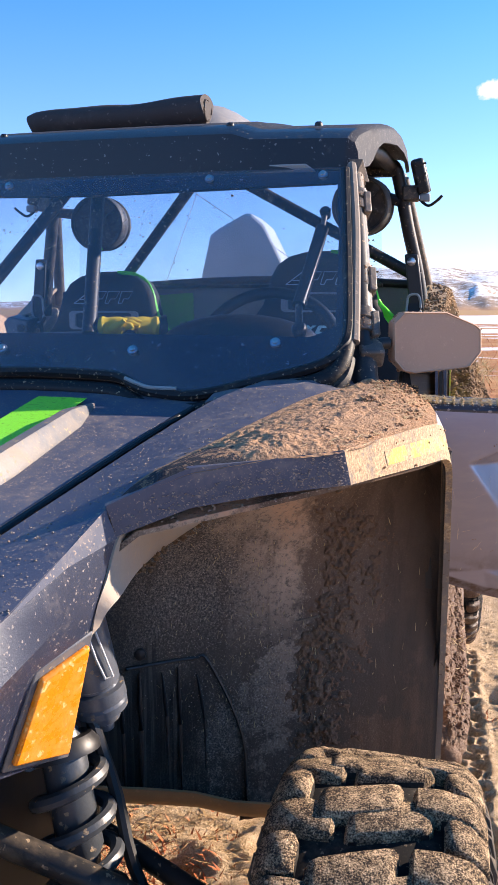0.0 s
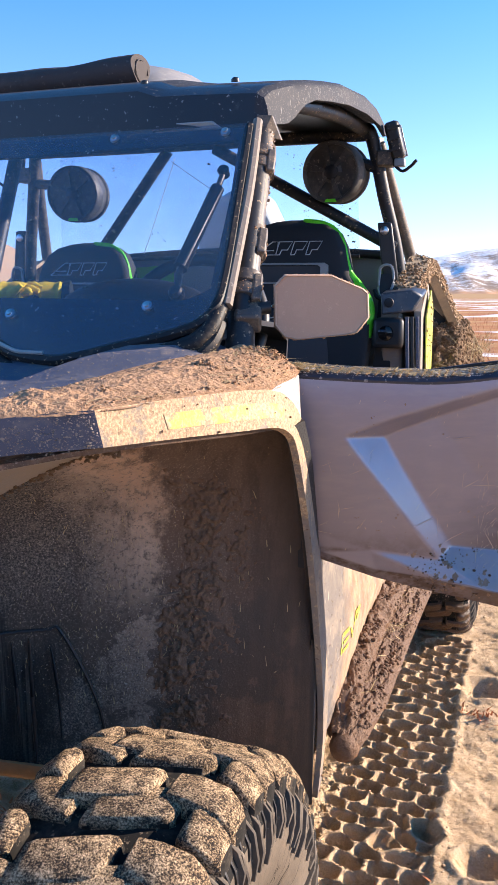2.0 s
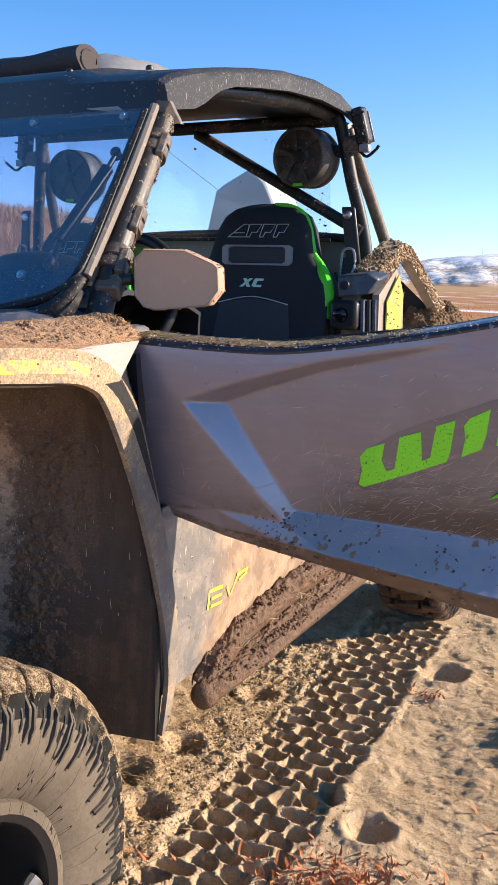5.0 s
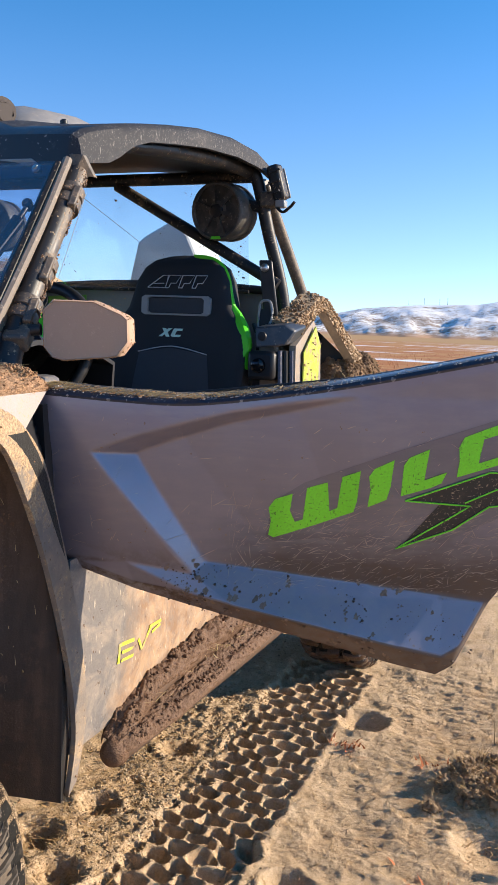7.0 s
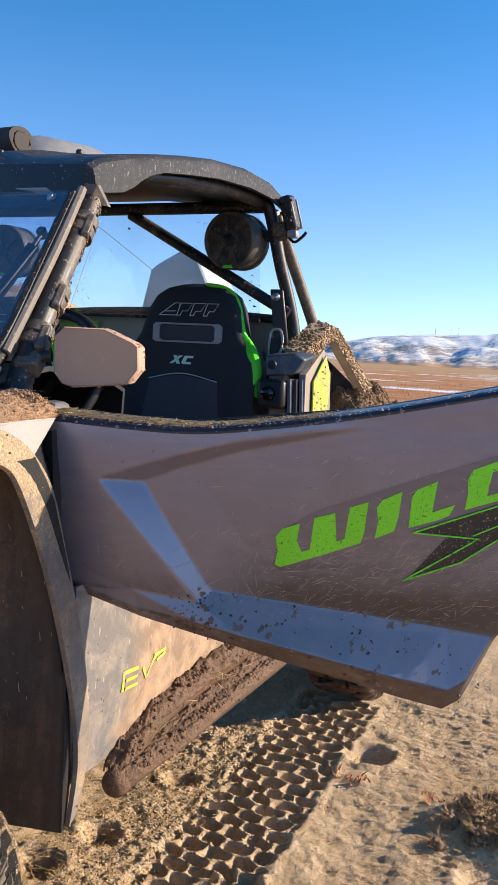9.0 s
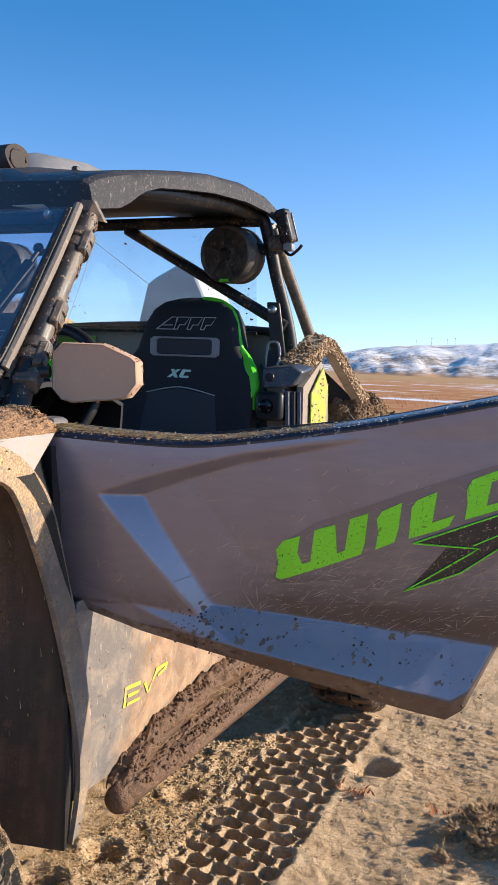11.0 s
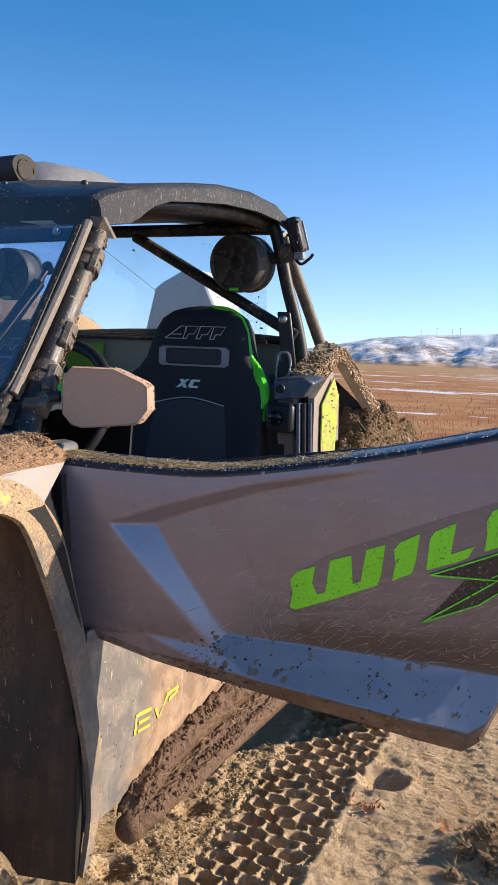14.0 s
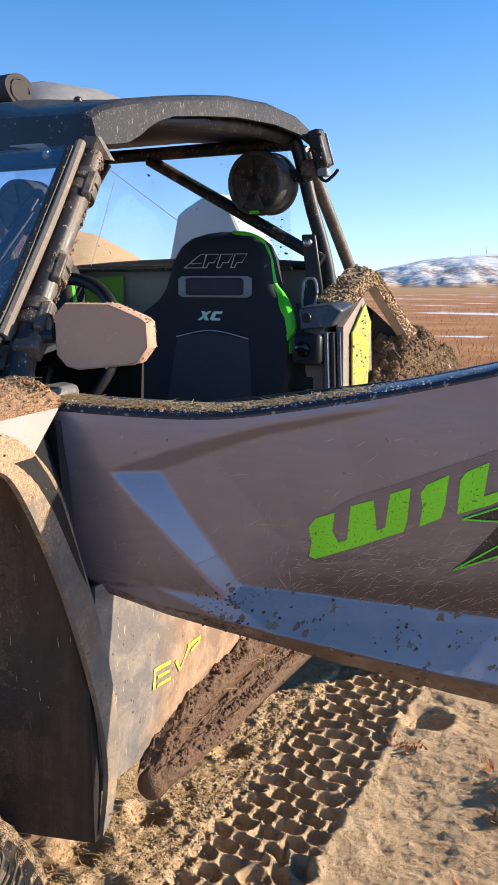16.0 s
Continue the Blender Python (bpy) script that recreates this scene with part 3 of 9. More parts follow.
def sill_mat():
    m, nt, out = mat_new("smeared_sill")
    v = coords(nt)
    sep = node(nt, "ShaderNodeSeparateXYZ", {0: v})
    big = noise_tex(nt, v, 9.0, 5, 0.62)
    mid = noise_tex(nt, v, 45.0, 5, 0.68)
    grit = noise_tex(nt, v, 240.0, 3, 0.65)
    drag = noise_tex(nt, v, 15.0, 6, 0.68, 0.5)
    fine = noise_tex(nt, coords(nt, (90, 160, 18), (0.5, 0.0, 0.0)), 1.6, 3, 0.5)
    c = mixc(nt, grit, (0.15, 0.138, 0.132), (0.25, 0.228, 0.212))
    c = mixc(nt, mathn(nt, "MULTIPLY", ramp(nt, drag, 0.46, 0.66), 0.6), c, (0.44, 0.36, 0.28))
    y = mathn(nt, "ADD", sep.outputs[1], mathn(nt, "MULTIPLY", mathn(nt, "SUBTRACT", big, 0.5), 0.30))
    y = mathn(nt, "SUBTRACT", y, mathn(nt, "MULTIPLY", mathn(nt, "SUBTRACT", sep.outputs[2], 0.66), 0.45))
    tan = mathn(nt, "MULTIPLY", ramp(nt, y, 1.60, 1.72), mathn(nt, "ADD", 0.55, mathn(nt, "MULTIPLY", ramp(nt, mid, 0.36, 0.60), 0.45)))
    c = mixc(nt, tan, c, mixc(nt, ramp(nt, drag, 0.40, 0.62), (0.26, 0.155, 0.088), (0.47, 0.30, 0.172)))
    st = ramp(nt, fine, 0.66, 0.71)
    c = mixc(nt, mathn(nt, "MULTIPLY", st, 0.75), c, (0.66, 0.56, 0.44))
    clot = mathn(nt, "MULTIPLY", ramp(nt, noise_tex(nt, v, 70.0, 3, 0.6), 0.66, 0.70), 0.85)
    c = mixc(nt, clot, c, (0.11, 0.062, 0.036))
    h = mathn(nt, "ADD", mathn(nt, "MULTIPLY", mid, 0.6), mathn(nt, "ADD", mathn(nt, "MULTIPLY", st, 0.3), mathn(nt, "MULTIPLY", clot, 0.8)))
    rg = mathn(nt, "ADD", 0.26, mathn(nt, "MULTIPLY", tan, 0.5))
    finish(nt, out, c, rg, 0, h, 0.4, 0.004, 0, 0.6)
    return m


M_SILL = sill_mat()
M_SLIDER = dirty("mud_coated_tube", (0.060, 0.038, 0.026), 0.36, dust=0.9, specks=0.9, seed=51.0, film=0.4, dust_col=(0.12, 0.068, 0.040))
M_CAP = dirty("door_cap_plastic", (0.022, 0.025, 0.042), 0.28, dust=0.22, specks=0.80, seed=53.0, spec=0.6, film=0.02, dust_col=(0.36, 0.33, 0.31))
M_FLECK = plain("pale_grit", (0.46, 0.43, 0.41), 0.6, vary=0.4)
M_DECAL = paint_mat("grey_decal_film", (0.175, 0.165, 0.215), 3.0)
M_SPECK = earth("pale_specks", (0.36, 0.30, 0.25), (0.27, 0.21, 0.165), (0.17, 0.125, 0.09), 2.0)
M_DECALDARK = dirty("dark_decal", (0.034, 0.031, 0.032), 0.32, dust=0.10, specks=0.15, streak=0.8, seed=56.0, streak_lo=0.645)
M_BULK = dirty("grey_bulkhead", (0.22, 0.23, 0.23), 0.4, dust=0.3, specks=0.3, seed=57.0)
M_GRILLE = plain("dusty_speaker_cone", (0.10, 0.092, 0.080), 0.6, scale=300, bump=0.4)
M_GLOSSBLACK = plain("gloss_black", (0.008, 0.008, 0.009), 0.08)
M_ARCH = dirty("mud_coated_arch", (0.16, 0.14, 0.12), 0.6, dust=1.0, specks=0.9, seed=59.0, film=0.6, dust_col=(0.46, 0.33, 0.20), scale=2.0)
M_BRUSH = plain("brush_twigs", (0.50, 0.29, 0.15), 0.9, vary=0.5, scale=0.8)
M_RESV = dirty("grey_anodised", (0.12, 0.135, 0.165), 0.30, dust=0.25, specks=0.4, seed=61.0, metal=0.3)
M_LATCH = dirty("dark_latch_plastic", (0.040, 0.048, 0.064), 0.36, dust=0.30, specks=0.5, seed=64.0, dust_col=(0.24, 0.21, 0.18))
M_SPK = dirty("dusty_speaker_shell", (0.045, 0.044, 0.043), 0.45, dust=0.5, specks=0.5, seed=63.0, dust_col=(0.26, 0.225, 0.18))
M_SHIELD = pane_mat("windshield_sheet", (0.80, 0.85, 0.96), 0.5, haze=0.055, gloss_min=0.06)
M_REARPANE = pane_mat("rear_sheet", (0.93, 0.96, 0.97), 0.9, haze=0.025, seed=4.0)

# ---- ground, one sheet to the horizon ----
TRACK_X, TRACK_W = 0.722, 0.27


def hash01(ix, iy, k=0):
    h = np.sin(ix * 127.1 + iy * 311.7 + k * 74.7) * 43758.5453
    return h - np.floor(h)


def vnoise(x, y, k=0):
    ix, iy = np.floor(x), np.floor(y)
    fx, fy = x - ix, y - iy
    fx, fy = fx * fx * (3 - 2 * fx), fy * fy * (3 - 2 * fy)
    a, b = hash01(ix, iy, k), hash01(ix + 1, iy, k)
    c, d = hash01(ix, iy + 1, k), hash01(ix + 1, iy + 1, k)
    return (a * (1 - fx) + b * fx) * (1 - fy) + (c * (1 - fx) + d * fx) * fy


def fbm(x, y, octaves, k=0):
    s, amp, tot = 0, 1.0, 0
    for i in range(octaves):
        s, tot = s + amp * vnoise(x * 2 ** i, y * 2 ** i, k + i), tot + amp
        amp *= 0.55
    return s / tot


def ground_height(x, y):
    near = np.exp(-((np.hypot(x - 0.8, y - 2.2) / 7.0) ** 2))
    far = np.clip(np.hypot(x, y) / 60 - 0.3, 0, 1)
    h = (fbm(x * 2.2, y * 2.2, 3, 1) - 0.5) * 0.045 * near + (fbm(x * 11, y * 11, 4, 5) - 0.5) * 0.024 * near + ((fbm(x * 34, y * 34, 3, 9) - 0.5) * 0.014 + (fbm(x * 95, y * 95, 2, 15) - 0.5) * 0.010) * near * (0.45 + 0.75 / (1 + np.exp(np.clip((x - 0.62) * 24, -50, 50))))
    h = h + (fbm(x * 9 + y * 2, y * 62, 3, 17) - 0.5) * 0.012 * near / (1 + np.exp(np.clip((1.02 - x) * 22, -50, 50)))
    h = h + 0.055 * np.exp(-((x - 1.36) / 0.13) ** 2 - ((y - 2.58) / 0.20) ** 2) * (0.3 + 1.4 * fbm(x * 16, y * 16, 4, 19))
    h = h + (fbm(x * 0.05, y * 0.05, 3, 20) - 0.5) * 0.5 * far
    # footprints and pock marks
    for hx, hy, r, d in ((0.94, 2.83, 0.07, 0.045), (0.99, 1.94, 0.05, 0.035), (0.83, 2.00, 0.055, 0.05), (1.42, 2.30, 0.09, 0.035), (0.42, 2.05, 0.05, 0.03), (0.50, 1.75, 0.05, 0.03), (0.36, 1.86, 0.06, 0.03), (0.47, 2.42, 0.05, 0.03), (0.15, 1.75, 0.06, 0.03)):
        q = np.hypot(x - hx, y - hy) / r
        h = h - d * np.exp(-q ** 4) + 0.25 * d * np.exp(-((q - 1.35) / 0.3) ** 2)
    # the wheel's track: rows of pits pressed by tread blocks, thin walls between
    u = (x - TRACK_X - 0.012 * np.sin(y * 1.1)) / (TRACK_W / 2) + 0.22 * (fbm(x * 7, y * 14, 3, 44) - 0.5)
    inside = 1 / (1 + np.exp(np.clip((np.abs(u) - 1.0) * 22, -60, 60))) * (y < 3.25) * (y > 0.55)
    rim = np.exp(-((np.abs(u) - 1.14) / 0.13) ** 2) * (y < 3.25) * (y > 0.55)
    wob = (fbm(x * 12, y * 12, 3, 40) - 0.5) * 1.35
    row = y / 0.051 + (x - TRACK_X) * 2.4 + wob * 0.75
    ri = np.floor(row)
    col = (x - TRACK_X - 0.012 * np.sin(y * 1.1)) / 0.082 + 0.5 * np.mod(ri, 2) + wob * 0.45 + 0.12 * (hash01(ri, 7.0, 61) - 0.5)
    ci = np.floor(col)
    cu, cv = np.abs(col - ci - 0.5) * 2, np.abs(row - ri - 0.5) * 2
    edge = 1 - (cu ** 3.2 + cv ** 3.2) ** (1 / 3.2)
    pit = np.clip((edge - 0.03) / 0.25, 0, 1)
    pit = pit * pit * (3 - 2 * pit)
    depth = 0.032 + 0.012 * hash01(ci, ri, 60) + 0.004 * np.sin(y * 9)
    h = h * (1 - 0.6 * inside) + inside * (0.002 - depth * pit) + 0.006 * rim
    return h


def axis_points(lo, hi, step, a, b, grow=1.13):
    pts = list(np.arange(a, b + 1e-6, step))
    d = step
    while pts[-1] < hi:
        d *= grow
        pts.append(pts[-1] + d)
    d = step
    low = [a]
    while low[-1] > lo:
        d *= grow
        low.append(low[-1] - d)
    return np.array(low[:0:-1] + pts)


def make_ground():
    xs = axis_points(-2600, 2600, 0.0046, 0.42, 1.35, 1.085)
    ys = axis_points(-2600, 2600, 0.0052, 1.55, 3.35, 1.075)
    gx, gy = np.meshgrid(xs, ys)
    gz = ground_height(gx, gy)
    verts = np.stack([gx, gy, gz], -1).reshape(-1, 3)
    nx, ny = len(xs), len(ys)
    i = (np.arange(ny - 1)[:, None] * nx + np.arange(nx - 1)[None, :]).ravel()
    faces = np.stack([i, i + 1, i + nx + 1, i + nx], -1)
    me = bpy.data.meshes.new("ground")
    me.from_pydata(verts.tolist(), [], faces.tolist())
    me.polygons.foreach_set("use_smooth", [True] * len(me.polygons))
    return me


def ground_mat():
    m, nt, out = mat_new("sandy_ground")
    geo = node(nt, "ShaderNodeNewGeometry")
    pos = geo.outputs["Position"]
    sep = node(nt, "ShaderNodeSeparateXYZ", {0: pos})
    n1 = noise_tex(nt, pos, 1.1, 5, 0.62)
    n2 = noise_tex(nt, pos, 14, 5, 0.68)
    n3 = noise_tex(nt, pos, 150, 4, 0.72)
    n4 = noise_tex(nt, pos, 520, 2, 0.6)
    sand = mixc(nt, ramp(nt, n2, 0.36, 0.66), (0.520, 0.350, 0.196), (0.710, 0.521, 0.332))
    sand = mixc(nt, mathn(nt, "MULTIPLY", ramp(nt, n3, 0.48, 0.74), 0.7), sand, (0.800, 0.630, 0.432))
    n5 = noise_tex(nt, pos, 42, 5, 0.7)
    sand = mixc(nt, mathn(nt, "MULTIPLY", ramp(nt, n5, 0.56, 0.70), 0.45), sand, (0.270, 0.177, 0.105))
    sand = mixc(nt, mathn(nt, "MULTIPLY", ramp(nt, n4, 0.54, 0.68), 0.55), sand, (0.240, 0.157, 0.091))
    n6 = noise_tex(nt, pos, 95, 4, 0.75)
    sand = mixc(nt, mathn(nt, "MULTIPLY", ramp(nt, n6, 0.58, 0.68), 0.30), sand, (0.210, 0.133, 0.075))
    sand = mixc(nt, mathn(nt, "MULTIPLY", ramp(nt, n1, 0.52, 0.72), 0.45), sand, (0.400, 0.246, 0.131))
    # prairie grass further off
    d = node(nt, "ShaderNodeVectorMath", {0: pos, 1: (0.8, 2.0, 0.0)}, operation="DISTANCE").outputs["Value"]
    edge = mathn(nt, "ADD", d, mathn(nt, "MULTIPLY", mathn(nt, "SUBTRACT", n1, 0.5), 5.0))
    gr_n = noise_tex(nt, pos, 0.35, 5, 0.7)
    gr_f = noise_tex(nt, pos, 7.0, 5, 0.75)
    grass = mixc(nt, ramp(nt, gr_n, 0.40, 0.62), (0.42, 0.165, 0.062), (0.54, 0.30, 0.125))
    grass = mixc(nt, mathn(nt, "MULTIPLY", ramp(nt, gr_f, 0.45, 0.7), 0.6), grass, (0.20, 0.085, 0.04))
    tan_f = ramp(nt, d, 110.0, 230.0)
    grass = mixc(nt, tan_f, grass, (0.44, 0.27, 0.12))
    c = mixc(nt, ramp(nt, edge, 5.5, 9.0), sand, grass)
    # thin old snow lying in long patches on the plain
    sv = node(nt, "ShaderNodeMapping", {"Vector": pos, "Scale": (0.045, 0.10, 1.0)}).outputs[0]
    sn = noise_tex(nt, sv, 1.6, 4, 0.6, 0.4)
    east = mathn(nt, "ADD", mathn(nt, "MULTIPLY", sep.outputs[1], 0.19), sep.outputs[0])
    sn = mathn(nt, "ADD", sn, mathn(nt, "MULTIPLY", ramp(nt, east, -4.0, 14.0), 0.085))
    snow = mathn(nt, "MULTIPLY", ramp(nt, sn, 0.612, 0.632), mathn(nt, "MULTIPLY", ramp(nt, d, 13.0, 16.0), ramp(nt, d, 190.0, 120.0)))
    ratio = mathn(nt, "DIVIDE", sep.outputs[0], mathn(nt, "MAXIMUM", sep.outputs[1], 1.0))
    rag = mathn(nt, "MULTIPLY", mathn(nt, "SUBTRACT", noise_tex(nt, pos, 0.08, 5, 0.65), 0.5), 60.0)
    d2 = mathn(nt, "ADD", d, rag)
    field = mathn(nt, "MULTIPLY", mathn(nt, "MULTIPLY", ramp(nt, d2, 66.0, 72.0), ramp(nt, d2, 185.0, 170.0)), ramp(nt, ratio, -0.030, -0.012))
    off = mathn(nt, "SUBTRACT", sep.outputs[0], mathn(nt, "ADD", mathn(nt, "MULTIPLY", sep.outputs[1], 0.060), -0.25))
    off = mathn(nt, "ADD", mathn(nt, "ABSOLUTE", off), mathn(nt, "MULTIPLY", mathn(nt, "SUBTRACT", noise_tex(nt, pos, 0.55, 4, 0.6), 0.5), 1.1))
    drift = mathn(nt, "MULTIPLY", ramp(nt, off, 0.36, 0.30), mathn(nt, "MULTIPLY", ramp(nt, sep.outputs[1], 12.0, 13.0), ramp(nt, sep.outputs[1], 31.0, 29.0)))
    snow = mathn(nt, "MAXIMUM", snow, mathn(nt, "MAXIMUM", field, drift))
    c = mixc(nt, snow, c, (0.80, 0.82, 0.86))
    h = mathn(nt, "ADD", mathn(nt, "MULTIPLY", n3, 0.6), mathn(nt, "MULTIPLY", n4, 0.35))
    h = mathn(nt, "ADD", h, mathn(nt, "MULTIPLY", n6, 0.7))
    finish(nt, out, c, 0.95, 0, h, 1.0, 0.008, 0, 0.2)
    return m


M_GROUND = ground_mat()
ground = new("ground", make_ground())
ground.data.materials.append(M_GROUND)
tagged(ground, "sandy ground with pressed tyre track and rusty dry prairie", "ground", kind="structure")


# ---- mesh helpers ----
def mesh_from(name, bm, mats, smooth=38, out=None):
    me = bpy.data.meshes.new(name)
    bmesh.ops.recalc_face_normals(bm, faces=bm.faces)
    if out is not None:
        bm.normal_update()
        if sum(f.calc_area() * f.normal.dot(Vector(out)) for f in bm.faces) < 0:
            bmesh.ops.reverse_faces(bm, faces=bm.faces)
            bm.normal_update()
    lim = radians(smooth)
    for e in bm.edges:
        if len(e.link_faces) == 1 or (len(e.link_faces) == 2 and e.calc_face_angle(0) > lim):
            e.smooth = False
    for f in bm.faces:
        f.smooth = True
    bm.to_mesh(me)
    bm.free()
    for m in (mats if isinstance(mats, (list, tuple)) else [mats]):
        me.materials.append(m)
    return me


BASES = {}


def thing(name, loc, label, category, group="", kind=""):
    ob = new(name)
    ob.empty_display_size = 0.1
    ob.location = loc
    BASES[ob.name] = Vector(loc)
    return tagged(ob, label, category, group, kind)


def part(name, bm, mats, parent=None, label="", smooth=38, solid=0.0, bevel=0.0, sub=0, offset=-1.0, out=None):
    """Links a bmesh as ONE mesh object under a thing or a part."""
    ob = new(name, mesh_from(name, bm, mats, smooth, out))
    if parent is not None:
        ob.parent = parent
        if parent.name in BASES:
            ob.matrix_parent_inverse = Matrix.Translation(-BASES[parent.name])
    if sub:
        s = ob.modifiers.new("round", "SUBSURF")
        s.levels = s.render_levels = sub
    if solid:
        s = ob.modifiers.new("thick", "SOLIDIFY")
        s.thickness, s.offset = solid, offset
    if bevel:
        b = ob.modifiers.new("edge", "BEVEL")
        b.width, b.segments, b.limit_method, b.angle_limit = bevel, 2, "ANGLE", radians(35)
    if label:
        ob["label"] = label
    return ob


def sheet(rows, bm=None, close_u=False):
    bm = bm or bmesh.new()
    vs = [[bm.verts.new(p) for p in r] for r in rows]
    for a, b in zip(vs, vs[1:]):
        n = len(a)
        for i in range(n if close_u else n - 1):
            bm.faces.new((a[i], a[(i + 1) % n], b[(i + 1) % n], b[i]))
    return bm


def closed_loft(rows, bm=None, caps=True):
    bm = bm or bmesh.new()
    vs = [[bm.verts.new(p) for p in r] for r in rows]
    for a, b in zip(vs, vs[1:]):
        n = len(a)
        for i in range(n):
            bm.faces.new((a[i], a[(i + 1) % n], b[(i + 1) % n], b[i]))
    if caps:
        bm.faces.new(vs[0][::-1])
        bm.faces.new(vs[-1])
    return bm


def spline(pts, n):
    """Points along a Catmull-Rom curve through pts."""
    p = [Vector(q) for q in pts]
    if len(p) == 2:
        return [p[0].lerp(p[1], i / n) for i in range(n + 1)]
    out, segs = [], len(p) - 1
    for k in range(n + 1):
        f = k / n * segs
        i = min(int(f), segs - 1)
        t = f - i
        a, b, c, d = p[max(i - 1, 0)], p[i], p[i + 1], p[min(i + 2, segs)]
        out.append(0.5 * ((2 * b) + (c - a) * t + (2 * a - 5 * b + 4 * c - d) * t * t + (3 * b - a - 3 * c + d) * t ** 3))
    return out


def tube(pts, r, n=1, segs=14, bm=None, flat=1.0, up=(0, 0, 1)):
    path = spline(pts, n) if n > 1 else [Vector(p) for p in pts]
    rows = []
    for i, p in enumerate(path):
        d = (path[min(i + 1, len(path) - 1)] - path[max(i - 1, 0)]).normalized()
        s = d.cross(Vector(up))
        if s.length < 1e-3:
            s = d.cross(Vector((0, 1, 0)))
        s.normalize()
        w = s.cross(d).normalized()
        rr = r[min(i, len(r) - 1)] if isinstance(r, (list, tuple)) else r
        rows.append([p + (s * math.cos(a) * flat + w * math.sin(a)) * rr for a in [2 * math.pi * k / segs for k in range(segs)]])
    return closed_loft(rows, bm)


def prism(outline, vec, bm=None):
    """A polygon pushed along vec into a solid."""
    vec = Vector(vec)
    return closed_loft([[Vector(p) for p in outline], [Vector(p) + vec for p in outline]], bm)


def block(c, size, m=None, bm=None):
    bm = bm or bmesh.new()
    x, y, z = [s / 2 for s in size]
    m = m or Matrix()
    c = Vector(c)
    o = [c + m.to_3x3() @ Vector(q) for q in ((-x, -y, -z), (x, -y, -z), (x, y, -z), (-x, y, -z))]
    return prism(o, m.to_3x3() @ Vector((0, 0, size[2])), bm)


def disc_solid(c, axis, profile, segs=28, bm=None):
    """A turned solid: profile of (along the axis, radius)."""
    bm = bm or bmesh.new()
    axis = Vector(axis).normalized()
    s = axis.orthogonal().normalized()
    w = axis.cross(s)
    c = Vector(c)
    rows = [[c + axis * h + (s * math.cos(a) + w * math.sin(a)) * max(r, 1e-4) for a in [2 * math.pi * k / segs for k in range(segs)]] for h, r in profile]
    return closed_loft(rows, bm)


def clods(points, sizes, seed=1, squash=0.7, lift=0.3):
    """Many small irregular lumps in one mesh."""
    rng = np.random.RandomState(seed)
    g = (1 + 5 ** 0.5) / 2
    base = np.array([(-1, g, 0), (1, g, 0), (-1, -g, 0), (1, -g, 0), (0, -1, g), (0, 1, g), (0, -1, -g), (0, 1, -g), (g, 0, -1), (g, 0, 1), (-g, 0, -1), (-g, 0, 1)], float)
    base /= np.linalg.norm(base[0])
    tri = np.array([(0, 11, 5), (0, 5, 1), (0, 1, 7), (0, 7, 10), (0, 10, 11), (1, 5, 9), (5, 11, 4), (11, 10, 2), (10, 7, 6), (7, 1, 8), (3, 9, 4), (3, 4, 2), (3, 2, 6), (3, 6, 8), (3, 8, 9), (4, 9, 5), (2, 4, 11), (6, 2, 10), (8, 6, 7), (9, 8, 1)])
    V, F = [], []
    for i, (p, s) in enumerate(zip(points, sizes)):
        q = base * (0.62 + 0.7 * rng.rand(12, 1)) * s * np.array([1, 0.7 + 0.6 * rng.rand(), squash])
        a = rng.rand() * 6.28
        R = np.array([[math.cos(a), -math.sin(a), 0], [math.sin(a), math.cos(a), 0], [0, 0, 1]])
        V.append(q @ R.T + np.array(p) + np.array([0, 0, s * lift]))
        F.append(tri + 12 * i)
    me = bpy.data.meshes.new("clods")
    me.from_pydata(np.concatenate(V).tolist(), [], np.concatenate(F).tolist())
    me.polygons.foreach_set("use_smooth", [True] * len(me.polygons))
    return me


def straws(points, lengths, seed=2, width=0.0012, up=0.15, bend=0.2):
    """Thin bent blades in one mesh."""
    rng = np.random.RandomState(seed)
    V, F = [], []
    for p, L in zip(points, lengths):
        a = rng.rand() * 6.28
        e = up * (0.5 + rng.rand())
        d = np.array([math.cos(a) * math.cos(e), math.sin(a) * math.cos(e), math.sin(e)])
        s = np.array([-math.sin(a), math.cos(a), 0]) * width * (0.6 + 0.9 * rng.rand())
        b = np.array([rng.randn(), rng.randn(), 0.3 * rng.randn()]) * bend * L
        p = np.array(p)
        k = len(V)
        V += [p - s, p + s, p + d * L * 0.5 + b * 0.3 - s * 0.8, p + d * L * 0.5 + b * 0.3 + s * 0.8, p + d * L + b]
        F += [(k, k + 1, k + 3, k + 2), (k + 2, k + 3, k + 4)]
    me = bpy.data.meshes.new("straws")
    me.from_pydata([list(v) for v in V], [], F)
    return me


def stuff(name, me, mat, parent=None, label="", category=""):
    ob = new(name, me)
    me.materials.append(mat)
    if parent is not None:
        ob.parent = parent
        if parent.name in BASES:
            ob.matrix_parent_inverse = Matrix.Translation(-BASES[parent.name])
    return tagged(ob, label, category, kind="stuff")


def lerp(a, b, t):
    return a + (b - a) * t


def table(x, pts):
    """Straight-line lookup in rows of (x, value)."""
    for (a, va), (b, vb) in zip(pts, pts[1:]):
        if x <= b:
            return lerp(va, vb, max(0.0, (x - a) / (b - a)))
    return pts[-1][1]


# ---- the buggy: cab, body, wheels ----
buggy = thing("off_road_buggy", (0, 1.9, 0), "muddy grey and green two-seat off-road buggy with open door", "buggy")


